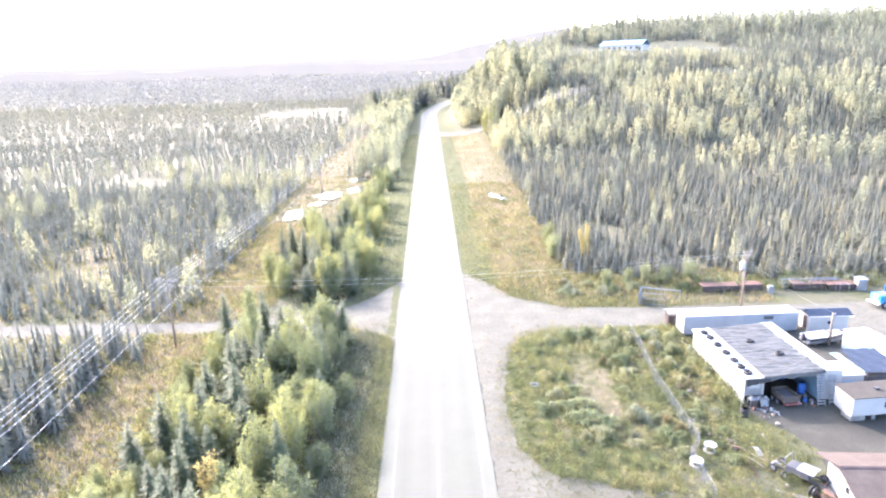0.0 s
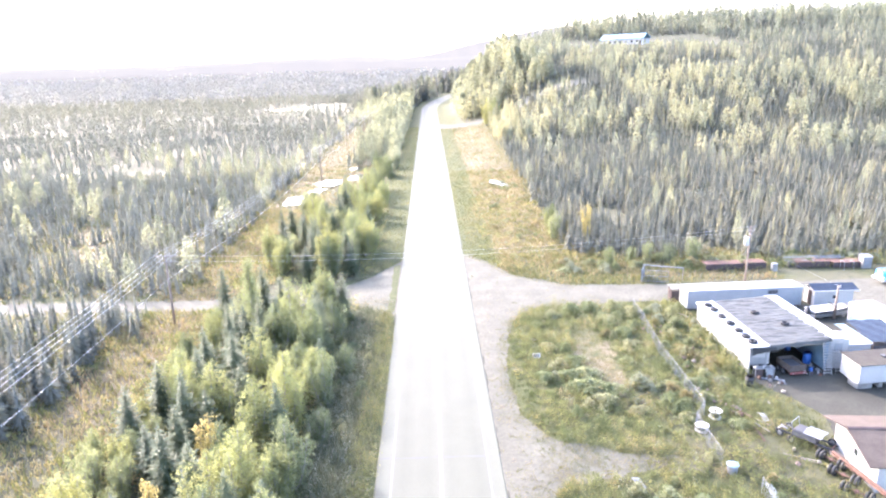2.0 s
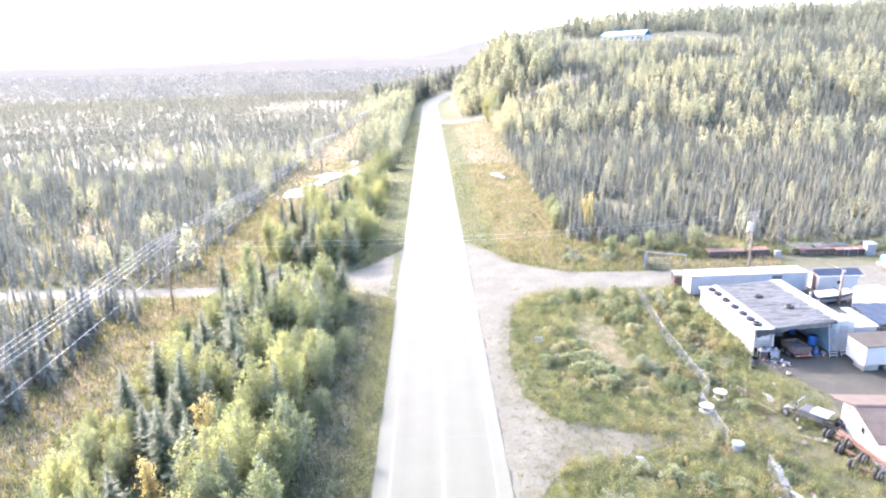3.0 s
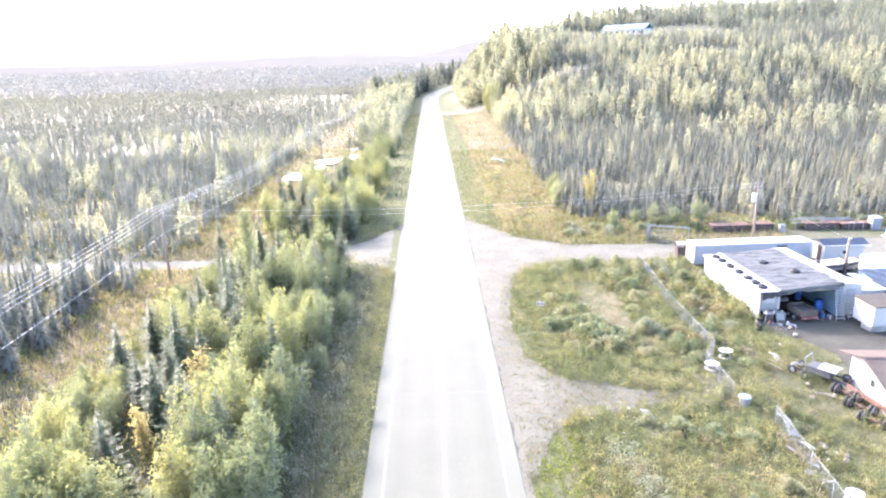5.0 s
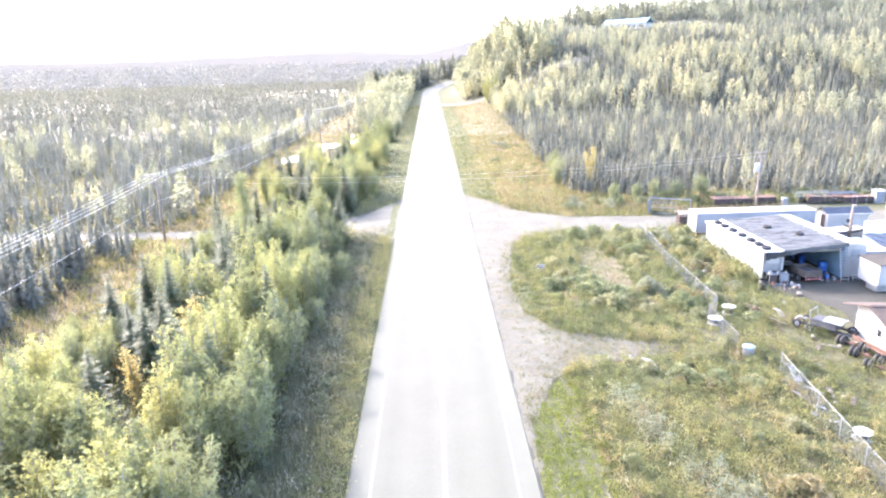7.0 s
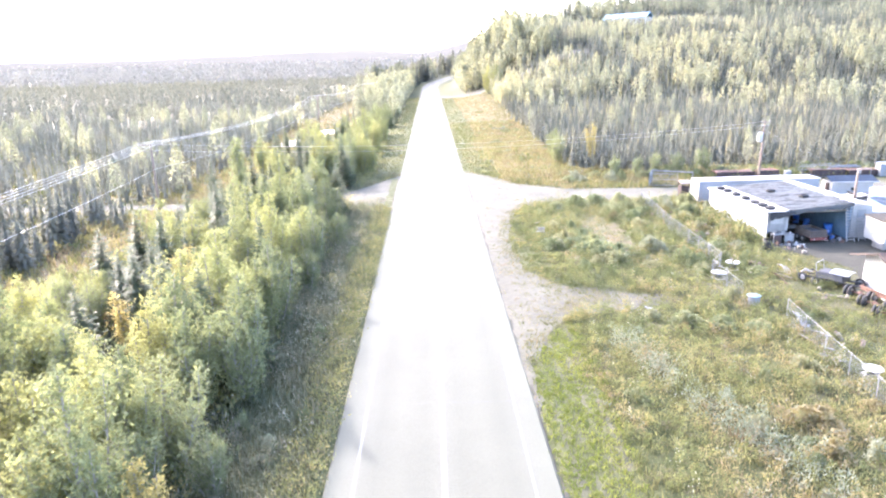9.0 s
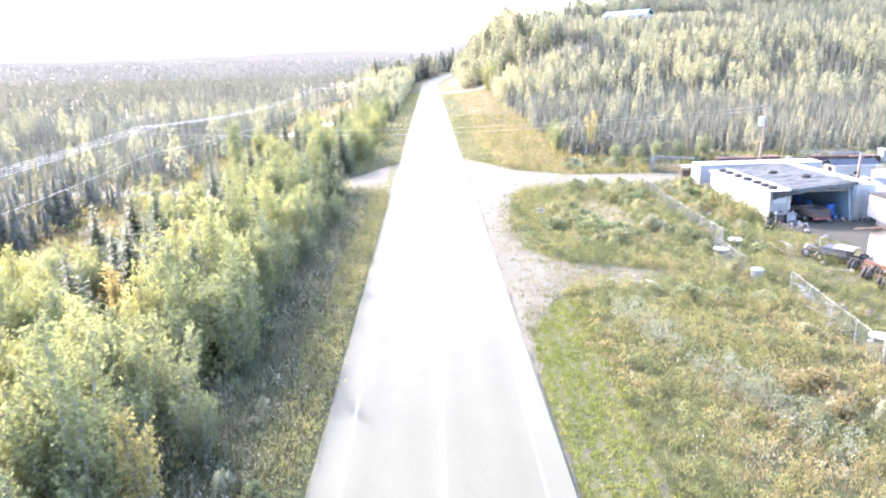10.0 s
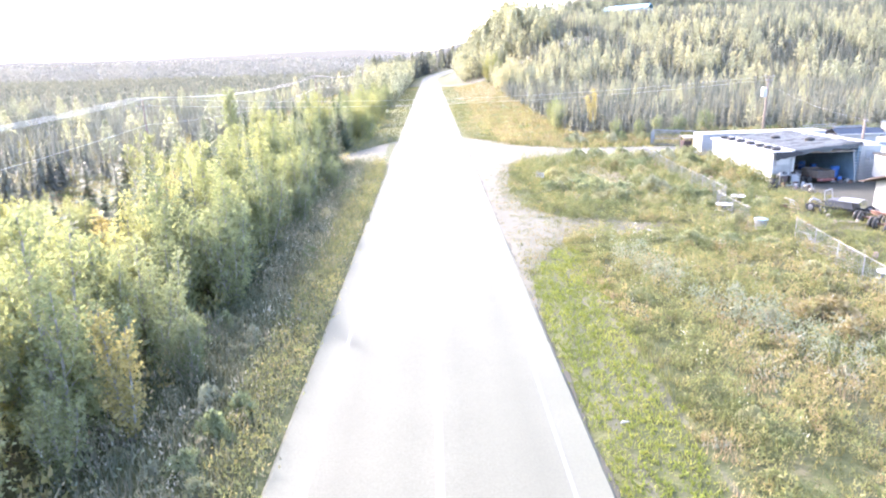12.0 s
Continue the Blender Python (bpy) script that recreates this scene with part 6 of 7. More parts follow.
# low white-roofed units and dark canopy behind the shed
un = thing("site_unit", pose(41.6, 60.4, 0, 0, 0, 2), "low pale blue site unit with a white roof", "cabin")
part("body", Geo().box((0, 0, 0), (2.6, 3.2, 2.3)), BLUE_WHITE, un, bevel=0.03)
part("roof", Geo().box((-0.1, -0.1, 2.305), (2.7, 3.3, 2.42)), WHITE_PAINT, un, bevel=0.02)
part("window", Geo().box((0.3, -0.03, 1.0), (1.6, -0.004, 1.8)), BLUE_WALL, un)
cn = thing("canopy", pose(44.9, 61.2, 0, 0, 0, 0), "dark blue canopy of sheeting over stacked gear", "canopy")
cn_sheet = Geo()
for j in range(10):
    for i in range(8):
        q = [(a * 0.5, b * 0.5, 2.2 + 0.05 * math.sin(a * 1.9 + b) + 0.04 * b) for a, b in ((i, j), (i + 1, j), (i + 1, j + 1), (i, j + 1))]
        cn_sheet.face(*q)
part("sheet", cn_sheet, BLUE_TARP, cn)
part("pale_sheet", Geo().box((-1.0, 0.2, 2.12), (-0.04, 5, 2.18)), BLUE_WALL, cn, "pale blue roof sheet")
for xx in (0.1, 3.8):
    for yy in (0.2, 2.5, 4.8):
        part("post", Geo().box((xx, yy, 0), (xx + 0.1, yy + 0.1, 2.2)), WOOD_POLE, cn)
part("gear", Geo().box((0.5, 0.5, 0), (3.5, 4.6, 1.5)), DARK, cn)
wu = thing("white_container", pose(50.2, 60.5, 0, 0, 0, 6), "long white container with a bleached roof", "container")
part("body", Geo().box((0, 0, 0), (3.0, 11.5, 2.35)), WHITE_PAINT, wu, bevel=0.04)
part("lid", Geo().box((-0.05, -0.05, 2.355), (3.05, 11.55, 2.43)), WHITE_PAINT, wu)
part("side_sheet", Geo().box((-0.05, 6.5, 0.2), (-0.005, 11.0, 2.2)), BLUE_WALL, wu)

# small cabin with dark roof
cb = thing("cabin", pose(47.4, 76.4, 0, 0, 0, -1), "small white cabin with a navy sheet roof", "cabin")
part("body", Geo().box((0.3, 0.3, 0), (5.2, 2.6, 2.15)), WHITE_PAINT, cb, bevel=0.02)
part("roof", Geo().prism([(-0.1, 2.16), (1.4, 2.72), (2.95, 2.20), (2.95, 2.27), (1.4, 2.80), (-0.1, 2.24)], 0, 5.6), BLUE_TARP, cb, "navy sheet roof")
part("verge", Geo().prism([(-0.12, 2.12), (-0.02, 2.12), (-0.02, 2.28), (-0.12, 2.28)], -0.05, 5.65), WHITE_PAINT, cb)
part("window", Geo().box((2.6, 0.27, 1.1), (3.1, 0.296, 1.5)), GLASS_DARK, cb)
part("door", Geo().box((0.27, 0.9, 0.05), (0.296, 1.7, 1.95)), RED_BROWN, cb)

# boat on the ground
bt = thing("boat", pose(45.2, 73.2, 0.25, 0, 0, 9), "white motor boat with navy stripes on blocks", "boat")


def hull(y_out, z_lo, z_hi, mat, nm, lab=""):
    g, n = Geo(), 14
    prev = None
    for i in range(n + 1):
        u = i / n
        w = y_out * (1 - u ** 3.2) * (0.92 + 0.08 * math.sin(u * 3))
        row = [(6.2 * u, s * w * (0.72 + 0.28 * q), z_lo + (z_hi - z_lo) * q + 0.28 * u * u * q) for s, q in ((-1, 1), (-1, 0.0), (1, 0.0), (1, 1))]
        if prev:
            for k in range(3):
                g.face(prev[k], prev[k + 1], row[k + 1], row[k])
            if mat is not BLUE_TARP:
                g.face(prev[3], prev[0], row[0], row[3])
        else:
            g.face(*row)
        prev = row
    return part(nm, g, mat, bt, lab)


hull(1.02, 0.0, 0.45, WHITE_PAINT, "hull", "white lower hull")
hull(1.06, 0.452, 0.62, BLUE_TARP, "stripe", "navy stripe")
hull(1.06, 0.62, 0.86, WHITE_PAINT, "deck", "white deck")
part("windscreen", Geo().face((3.4, -0.8, 0.9), (3.4, 0.8, 0.9), (3.0, 0.7, 1.35), (3.0, -0.7, 1.35)), GLASS_DARK, bt)
part("outboard", Geo().box((-0.5, -0.2, 0.3), (-0.02, 0.2, 1.25), taper=0.7), DARK, bt, bevel=0.04)
for i in range(2):
    part("block", Geo().box((1 + 3 * i, -0.6, -0.25), (1.4 + 3 * i, 0.6, 0.0)), PALE_WOOD, bt)
part("seat", Geo().box((4.8, -0.4, 0.9), (5.4, 0.4, 1.12)), DARK, bt, bevel=0.03)

# white gabled house by the wrecks
nb = thing("white_house", pose(32.25, 46.6, 0, 0, 0, -6), "small white house with a brown gable roof", "building")
GABLE = [(0, 0), (0, 2.5), (-3.1, 3.38), (-6.2, 2.5), (-6.2, 0)]
part("wall", Geo().prism(GABLE, 0, 0.15), WHITE_PAINT, nb, "white gable wall")
part("wall", Geo().prism(GABLE, 8.85, 9.0), WHITE_PAINT, nb, "white gable wall")
part("wall", Geo().box((0.15, -0.15, 0), (8.85, 0, 2.48)), WHITE_PAINT, nb, "white side wall", bevel=0.01)
part("wall", Geo().box((0.15, -6.2, 0), (8.85, -6.05, 2.48)), WHITE_PAINT, nb, "white side wall", bevel=0.01)
part("roof", Geo().prism([(-3.09, 3.42), (0.55, 2.38), (0.55, 2.48), (-3.09, 3.54)], -0.85, 9.5), BROWN_ROOF, nb, "sunlit brown roof slope", bevel=0.01)
part("roof", Geo().prism([(-3.11, 3.42), (-6.75, 2.38), (-6.75, 2.48), (-3.11, 3.54)], -0.85, 9.5), BROWN_ROOF, nb, "brown roof slope", bevel=0.01)
part("ridge_cap", Geo().prism([(-3.3, 3.50), (-3.1, 3.56), (-2.9, 3.50), (-2.9, 3.53), (-3.1, 3.60), (-3.3, 3.53)], -0.87, 9.52), RED_BROWN, nb)
for y0, y1 in ((0.55, -3.1), (-6.75, -3.1)):
    part("bargeboard", Geo().tube([(-0.88, y0, 2.42), (-0.88, y1, 3.47)], 0.06, 4), RED_BROWN, nb, "narrow red-brown bargeboard")
dr = part("door", Geo().box((-0.035, -1.75, 0.15), (-0.004, -0.9, 2.1)), BLUE_WHITE, nb, "pale grey door")
part("handle", Geo().tube([(-0.08, -1.6, 1.05), (-0.035, -1.6, 1.05)], 0.025, 8), METAL_GREY, dr)
part("door_frame", Geo().box((-0.05, -1.83, 0.1), (-0.003, -1.76, 2.18)).box((-0.05, -0.89, 0.1), (-0.003, -0.82, 2.18)).box((-0.05, -1.76, 2.11), (-0.003, -0.89, 2.18)), WHITE_PAINT, dr)
wi = part("window", Geo().box((-0.028, -3.5, 1.2), (-0.004, -2.95, 1.75)), GLASS_DARK, nb)
part("frame", Geo().box((-0.045, -3.56, 1.14), (-0.03, -2.89, 1.2)).box((-0.045, -3.56, 1.75), (-0.03, -2.89, 1.81)).box((-0.045, -3.56, 1.2), (-0.03, -3.5, 1.75)).box((-0.045, -2.95, 1.2), (-0.03, -2.89, 1.75)), WHITE_PAINT, wi)
for k in range(7):
    part("batten", Geo().box((-0.022, -6.1 + k * 0.42, 0.05), (-0.003, -6.06 + k * 0.42, 2.45)), WHITE_PAINT, nb)
part("step", Geo().box((-0.9, -1.9, 0), (-0.06, -0.75, 0.14)), PALE_WOOD, nb, bevel=0.01)

# stripped vehicle frame with its hood, and loose axles
wr = thing("wrecked_vehicle", pose(30.3, 47.4, 0, 0, 0, -52), "stripped dark vehicle frame with bent grey panels", "wreck")
for yy in (-0.45, 0.45):
    part("frame_rail", Geo().box((-2.2, yy - 0.05, 0.35), (2.4, yy + 0.05, 0.5)), DARK, wr, bevel=0.01)
for xx in (-1.9, -0.6, 0.8, 2.2):
    part("cross_member", Geo().box((xx - 0.05, -0.4, 0.36), (xx + 0.05, 0.4, 0.49)), RUST, wr)
part("body", Geo().box((-0.9, -0.75, 0.5), (1.2, 0.75, 1.05), taper=0.85), DARK, wr, bevel=0.06)
part("hood", Geo().prism([(-0.75, 1.06), (-0.1, 1.22), (0.7, 1.10), (0.7, 1.13), (-0.1, 1.25), (-0.75, 1.09)], 0.1, 1.5), METAL_GREY, wr, "dented grey panel")
part("roll_bar", Geo().tube([(-0.8, -0.7, 1.0), (-0.9, -0.66, 1.65), (-0.9, 0.66, 1.65), (-0.8, 0.7, 1.0)], 0.04, 8), METAL_GREY, wr)
part("fender", Geo().tube([(-1.9, -0.7, 0.7), (-1.6, -0.72, 1.0), (-1.1, -0.7, 0.9)], [0.05, 0.12, 0.05], 8), METAL_GREY, wr)
wheel(wr, (-1.7, -0.75, 0.36), (0.2, 1, 0), 0.36, 0.2)
wheel(wr, (-1.6, 0.75, 0.36), (0, 1, 0), 0.36, 0.2)
wheel(wr, (1.8, 0.8, 0.36), (0, 1, 0), 0.36, 0.2)
lw = thing("tyre", pose(29.0, 47.2, 0.34, 62, 0, 20), "loose pale-rimmed wheel leaning on the wreck", "tyre")
part("tread", Geo().ring((0, 0, 0), (0, 0, 1), 0.26, 0.09, 18, 8), RUBBER, lw, smooth=True)
part("rim", Geo().ring((0, 0, 0.02), (0, 0, 1), 0.17, 0.035, 16, 6), WHITE_PAINT, lw, smooth=True)
for i in range(3):
    ob = thing("axle", pose(30.6 - 0.25 * i, 44.2 - 2.0 * i, 0.36, 0, 0, -62 + 4 * i), "rusty truck axle with dual wheels", "axle", "axles")
    part("beam", Geo().tube([(-1.0, 0, 0), (-0.2, 0, 0), (0, 0, 0), (0.2, 0, 0), (1.0, 0, 0)], [0.06, 0.08, 0.2, 0.08, 0.06], 10), RUST, ob, smooth=True)
    for xx in (-0.95, -0.65, 0.7, 1.0):
        wheel(ob, (xx, 0, 0), (1, 0, 0), 0.42, 0.22)
ib = new("steel_beam", Geo().box((-0.12, -3.4, 0), (0.12, 3.4, 0.04)).box((-0.02, -3.4, 0.04), (0.02, 3.4, 0.22)).box((-0.12, -3.4, 0.22), (0.12, 3.4, 0.26)).mesh("steel_beam", RUST))
ib.matrix_world = pose(31.3, 41.2, 0.62, 0, 0, 8)
tagged(ib, "rusty steel beam lying across the axles", "beam")
for i, (x, y, a, ln) in enumerate(((28.7, 45.0, 30, 2.6), (29.4, 44.3, 38, 2.0), (27.8, 49.6, 70, 1.8), (28.3, 50.3, 60, 1.2))):
    ob = new("pole", Geo().tube([(-ln / 2, 0, 0.06), (ln / 2, 0, 0.1)], 0.045, 6).mesh("pole", PALE_WOOD))
    ob.matrix_world = pose(x, y, 0, 0, 0, -a)
    tagged(ob, "pale pole lying in the grass by the wreck", "pole", "loose poles")


def reel(x, y, turn, r, w, label, lying=True):
    ob = thing("cable_reel", pose(x, y, 0, 0, 0, turn), label, "cable reel", "cable reels")
    for zz in (0.0, w):
        part("flange", Geo().tube([(0, 0, zz), (0, 0, zz + 0.06)], r, 24), WHITE_PAINT, ob)
    part("core", Geo().tube([(0, 0, 0.062), (0, 0, w - 0.002)], r * 0.5, 18), DARK, ob)
    part("hub", Geo().tube([(0, 0, w + 0.062), (0, 0, w + 0.075)], 0.1, 12), DARK, ob)
    return ob


reel(24.6, 51.6, 0, 0.56, 0.62, "white wooden cable reel lying flat in the grass")
reel(22.6, 49.6, 10, 0.58, 0.45, "white wooden cable reel overgrown by weeds")
reel(23.8, 32.4, 0, 0.52, 0.45, "white wooden cable reel beside the fence")
for i, (x, y, lx, ly, a, mat, lab) in enumerate(((24.1, 40.4, 0.3, 1.4, -12, BLUE_WHITE, "white sheet lying along the fence"), (23.8, 38.0, 0.3, 1.0, 15, METAL_GREY, "bent grey sheet by the fence"), (23.4, 36.0, 0.3, 0.8, -25, BLUE_WHITE, "white board thrown by the fence"),
                                           (23.0, 34.6, 0.25, 0.8, 30, METAL_GREY, "bent grey sheet by the fence"), (23.2, 37.1, 0.25, 0.8, 55, PALE_WOOD, "broken pale pallet board"), (14.9, 42.2, 0.35, 0.6, 20, METAL_GREY, "small bent grey sheet lying in weeds"),
                                           (26.9, 48.6, 0.1, 1.2, 4, RUST, "rusty brown steel post lying in grass"), (27.0, 51.6, 0.25, 0.9, 30, RUST, "tangle of rusty scrap"), (26.5, 52.3, 0.2, 0.6, -20, DARK, "dark lump of scrap in grass"), (11.2, 69.5, 0.22, 0.3, 20, WHITE_PAINT, "white plastic scrap on the meadow"),
                                           (31.5, 73.3, 0.12, 1.8, 30, WHITE_PAINT, "white slat propped behind the shed"), (30.9, 74.2, 0.12, 1.6, 40, PALE_WOOD, "pale slat propped behind the shed"), (28.6, 51.0, 0.3, 0.5, 10, WHITE_PAINT, "white scrap panel in the grass"))):
    g = Geo()
    for j in range(5):
        u0, u1 = j / 5, (j + 1) / 5
        bow = lambda u: 0.30 * math.sin(u * 3.1 + i) + 0.22
        g.face((-lx, ly * (u0 * 2 - 1), bow(u0)), (lx, ly * (u0 * 2 - 1), bow(u0) * 0.6), (lx, ly * (u1 * 2 - 1), bow(u1) * 0.6), (-lx, ly * (u1 * 2 - 1), bow(u1)))
    me = g.mesh("scrap_sheet", mat)
    ob = new("scrap_sheet", me)
    sol = ob.modifiers.new("thick", "SOLIDIFY")
    sol.thickness = 0.03
    ob.matrix_world = pose(x, y, -0.02, 0, 0, a)
    tagged(ob, lab, "scrap", "scrap")

# rags, bags and broken bits thrown over the rough grass
PINK_RAG = plain("faded_pink_cloth", (0.24, 0.17, 0.16), 0.9)
TAN_RAG = plain("pale_tan_cloth", (0.26, 0.23, 0.18), 0.9)
DUMP = ((27.2, 62.5, 1.6, 16), (24.9, 57.4, 0.9, 8), (25.4, 55.7, 0.9, 8), (25.2, 37.0, 1.0, 8), (26.8, 52.2, 0.8, 6), (29.6, 45.6, 1.0, 6), (25.6, 70.5, 1.2, 5), (32.6, 56.6, 0.8, 4))
for cx0, cy0, sp, count in DUMP:
    for i in range(count):
        x, y = cx0 + rng.normal(0, sp * 0.6), cy0 + rng.normal(0, sp)
        s, g = rng.uniform(0.10, 0.24), Geo()
        rim = [(s * rng.uniform(0.5, 1.2) * math.cos(k * 0.9), s * rng.uniform(0.5, 1.2) * math.sin(k * 0.9), rng.uniform(0.12, 0.3)) for k in range(7)]
        for k in range(7):
            g.face(rim[k], rim[(k + 1) % 7], (0, 0, 0.28 + s * 0.5))
            g.face(rim[(k + 1) % 7], rim[k], (rim[k][0] * 0.6, rim[k][1] * 0.6, 0.0))
        ob = new("rag", g.mesh("rag", (TAN_RAG, PINK_RAG, TAN_RAG, PINK_RAG)[int(rng.integers(0, 4))]))
        ob.matrix_world = pose(x, y, land1(x, y), 0, 0, 0)
        tagged(ob, "crumpled pale rag or bag caught in the weeds", "litter", "litter")

bag = new("plastic_bag", Geo().tube([(-0.17, 0, 0.05), (-0.07, 0.03, 0.06), (0.07, -0.02, 0.06), (0.19, 0.02, 0.03)], [0.012, 0.045, 0.035, 0.01], 7).mesh("plastic_bag", WHITE_PAINT, True))
bag.matrix_world = pose(6.2, 19.3, land1(6.2, 19.3) + 0.03, 0, 0, 15)
tagged(bag, "crumpled white plastic bag on the mown grass", "litter")

# notice board on short legs by the pull-out
sg = thing("notice_board", pose(10.6, 64.0, 0, 0, 0, -6), "small white notice board with dark bars near the gravel", "sign")
part("board", Geo().box((-0.42, -0.02, 0.45), (0.42, 0.02, 0.95)), WHITE_PAINT, sg, bevel=0.005)
for zz, w in ((0.80, 0.34), (0.68, 0.30), (0.57, 0.32)):
    part("text_bar", Geo().box((-w, -0.027, zz), (w, -0.022, zz + 0.05)), DARK, sg)
for xx in (-0.35, 0.3):
    part("leg", Geo().box((xx, 0.022, 0), (xx + 0.05, 0.06, 0.8)), WOOD_POLE, sg)

# ---- fences ----


def chain_fence(pts, h, label):
    """Posts, a top rail and woven wire."""
    ob = thing("chain_link_fence", pose(0, 0, 0), label, "fence", "fences")
    for (ax, ay), (bx, by) in zip(pts, pts[1:]):
        ln = math.hypot(bx - ax, by - ay)
        n = max(1, round(ln / 3.0))
        for i in range(n):
            x, y = ax + (bx - ax) * i / n, ay + (by - ay) * i / n
            part("post", Geo().tube([(x, y, -0.1), (x, y, h + 0.03)], 0.03, 8), FENCE_WIRE, ob)
        part("top_rail", Geo().tube([(ax, ay, h), ((ax + bx) / 2, (ay + by) / 2, h - 0.04), (bx, by, h)], 0.015, 6), FENCE_WIRE, ob)
        g, m = Geo(), int(ln / 0.16)
        ux, uy = (bx - ax) / ln, (by - ay) / ln
        for sgn in (-1, 1):
            for i in range(-int(h / 0.16), m):
                s0, s1 = i * 0.16, i * 0.16 + h
                a0, a1 = max(s0, 0), min(s1, ln)
                if a1 - a0 < 0.05:
                    continue
                z0, z1 = (a0 - s0), (a1 - s0)
                if sgn < 0:
                    z0, z1 = h - z0, h - z1
                for off in ((0.0042, 0), (0, 0.0055)):
                    p0, p1 = (ax + ux * a0, ay + uy * a0, 0.04 + z0 * 0.96), (ax + ux * a1, ay + uy * a1, 0.04 + z1 * 0.96)
                    nx_, ny_ = -uy * off[0], ux * off[0]
                    g.face((p0[0] + nx_, p0[1] + ny_, p0[2] - off[1]), (p1[0] + nx_, p1[1] + ny_, p1[2] - off[1]), (p1[0] - nx_, p1[1] - ny_, p1[2] + off[1]), (p0[0] - nx_, p0[1] - ny_, p0[2] + off[1]))
        me = bpy.data.meshes.new("wire_mesh")
        me.from_pydata(g.v, [], g.f)
        me.materials.append(FENCE_WIRE)
        w = new("wire_mesh", me)
        w.parent = ob
    return ob


chain_fence([(25.2, 78.0), (25.0, 73.4), (24.1, 65.0), (24.0, 59.7), (23.8, 52.1)], 1.4, "sagging chain-link fence along the meadow")
chain_fence([(23.8, 52.1), (22.3, 50.2), (22.05, 44.2)], 1.4, "chain-link fence panel with a kinked corner")
chain_fence([(23.5, 40.9), (22.2, 29.7), (20.9, 18.0)], 1.4, "chain-link fence with scrap leaning on it")
gate = thing("gate", pose(29.5, 88.4, 0, 0, 0, -6), "open chain-link gate at the yard's turn-in", "gate")
for x0, y0, x1, y1 in ((0, 0, 1.0, 2.6), (0, 0, 3.6, -0.6)):
    for (a, b, c, d) in ((x0, y0, x0, y0), (x1, y1, x1, y1)):
        part("gate_post", Geo().tube([(a, b, 0), (a, b, 1.9)], 0.04, 8), METAL_GREY, gate)
    for zz in (0.2, 1.0, 1.8):
        part("gate_rail", Geo().tube([(x0, y0, zz), (x1, y1, zz)], 0.045, 6), METAL_GREY, gate)
    for i in range(1, 16):
        u = i / 16
        part("bar", Geo().tube([(x0 + (x1 - x0) * u, y0 + (y1 - y0) * u, 0.2), (x0 + (x1 - x0) * u, y0 + (y1 - y0) * u, 1.8)], 0.016, 4), METAL_GREY, gate)

part("panel", Geo().face((0.02, 0.02, 0.25), (0.98, 2.58, 0.25), (0.98, 2.58, 1.75), (0.02, 0.02, 1.75)), BLUE_WHITE, gate, "pale sheet on the gate leaf")
part("boom", Geo().tube([(0.6, 2.4, 1.85), (6.2, 1.2, 1.7)], 0.09, 8), METAL_GREY, gate, "pale steel boom across the top")
part("boom_post", Geo().tube([(6.1, 1.2, 0), (6.1, 1.2, 1.7)], 0.06, 8), METAL_GREY, gate)

# ---- behind the gravel road ----
for i, (x0, x1, y, h) in enumerate(((40.5, 46, 92.3, 1.0), (46.2, 49.4, 92.2, 1.1), (54.0, 58.8, 92.0, 1.0), (59.2, 64, 91.6, 0.9))):
    ob = thing("flat_deck", pose(x0, y, 0, 0, 0, -1), "red-brown steel flat deck lying along the wood's edge", "flat deck", "flat decks")
    part("side", Geo().box((0, 0, 0.1), (x1 - x0, 0.12, h)), RED_BROWN, ob, bevel=0.02)
    part("deck", Geo().box((0, 0.125, h - 0.15), (x1 - x0, 2.0, h)), RUST, ob)
    for k in range(int((x1 - x0) / 0.9)):
        part("stake", Geo().box((0.4 + k * 0.9, -0.05, 0.1), (0.5 + k * 0.9, -0.002, h - 0.05)), RED_BROWN, ob)
    part("skid", Geo().box((0.3, 0.3, 0), (x1 - x0 - 0.3, 1.6, h - 0.16)), DARK, ob)
bx = thing("utility_box", pose(50.2, 91.4, 0), "pale grey electric cabinet at the roadside", "utility box")
part("cabinet", Geo().box((-0.4, -0.3, 0.1), (0.4, 0.3, 1.15)), METAL_GREY, bx, bevel=0.03)
part("plinth", Geo().box((-0.45, -0.35, 0), (0.45, 0.35, 0.098)), PALE_WOOD, bx)
sc = thing("scaffold", pose(52.5, 93.0, 0.0, 0, 0, -4), "blue-grey lattice mast resting on blocks", "mast")
for zz, yy in ((0.9, 0), (1.6, 0), (1.25, 0.6)):
    part("chord", Geo().tube([(0, yy, zz), (4.6, yy, zz + 0.15)], 0.045, 6), BLUE_WHITE, sc)
for i in range(9):
    part("lattice", Geo().tube([(i * 0.5, 0, 0.9), (i * 0.5 + 0.5, 0, 1.65)], 0.02, 4), BLUE_WHITE, sc)
for xx in (0.6, 3.8):
    part("block", Geo().box((xx, -0.2, 0), (xx + 0.5, 0.8, 0.88)), DARK, sc)
ob = thing("rail_stack", pose(57.3, 93.3, 0), "stack of pale steel rails on the deck", "rails")
for i in range(4):
    part("rail", Geo().tube([(0, i * 0.25, 1.1 + 0.05 * i), (4.6, i * 0.25, 1.1 + 0.05 * i)], 0.05, 6), METAL_GREY, ob)
for xx in (0.5, 3.8):
    part("block", Geo().box((xx, -0.1, 0), (xx + 0.3, 0.9, 1.05)), DARK, ob)
ob = thing("cage", pose(60.2, 90.6, 0), "white tubular frame standing in grass", "frame")
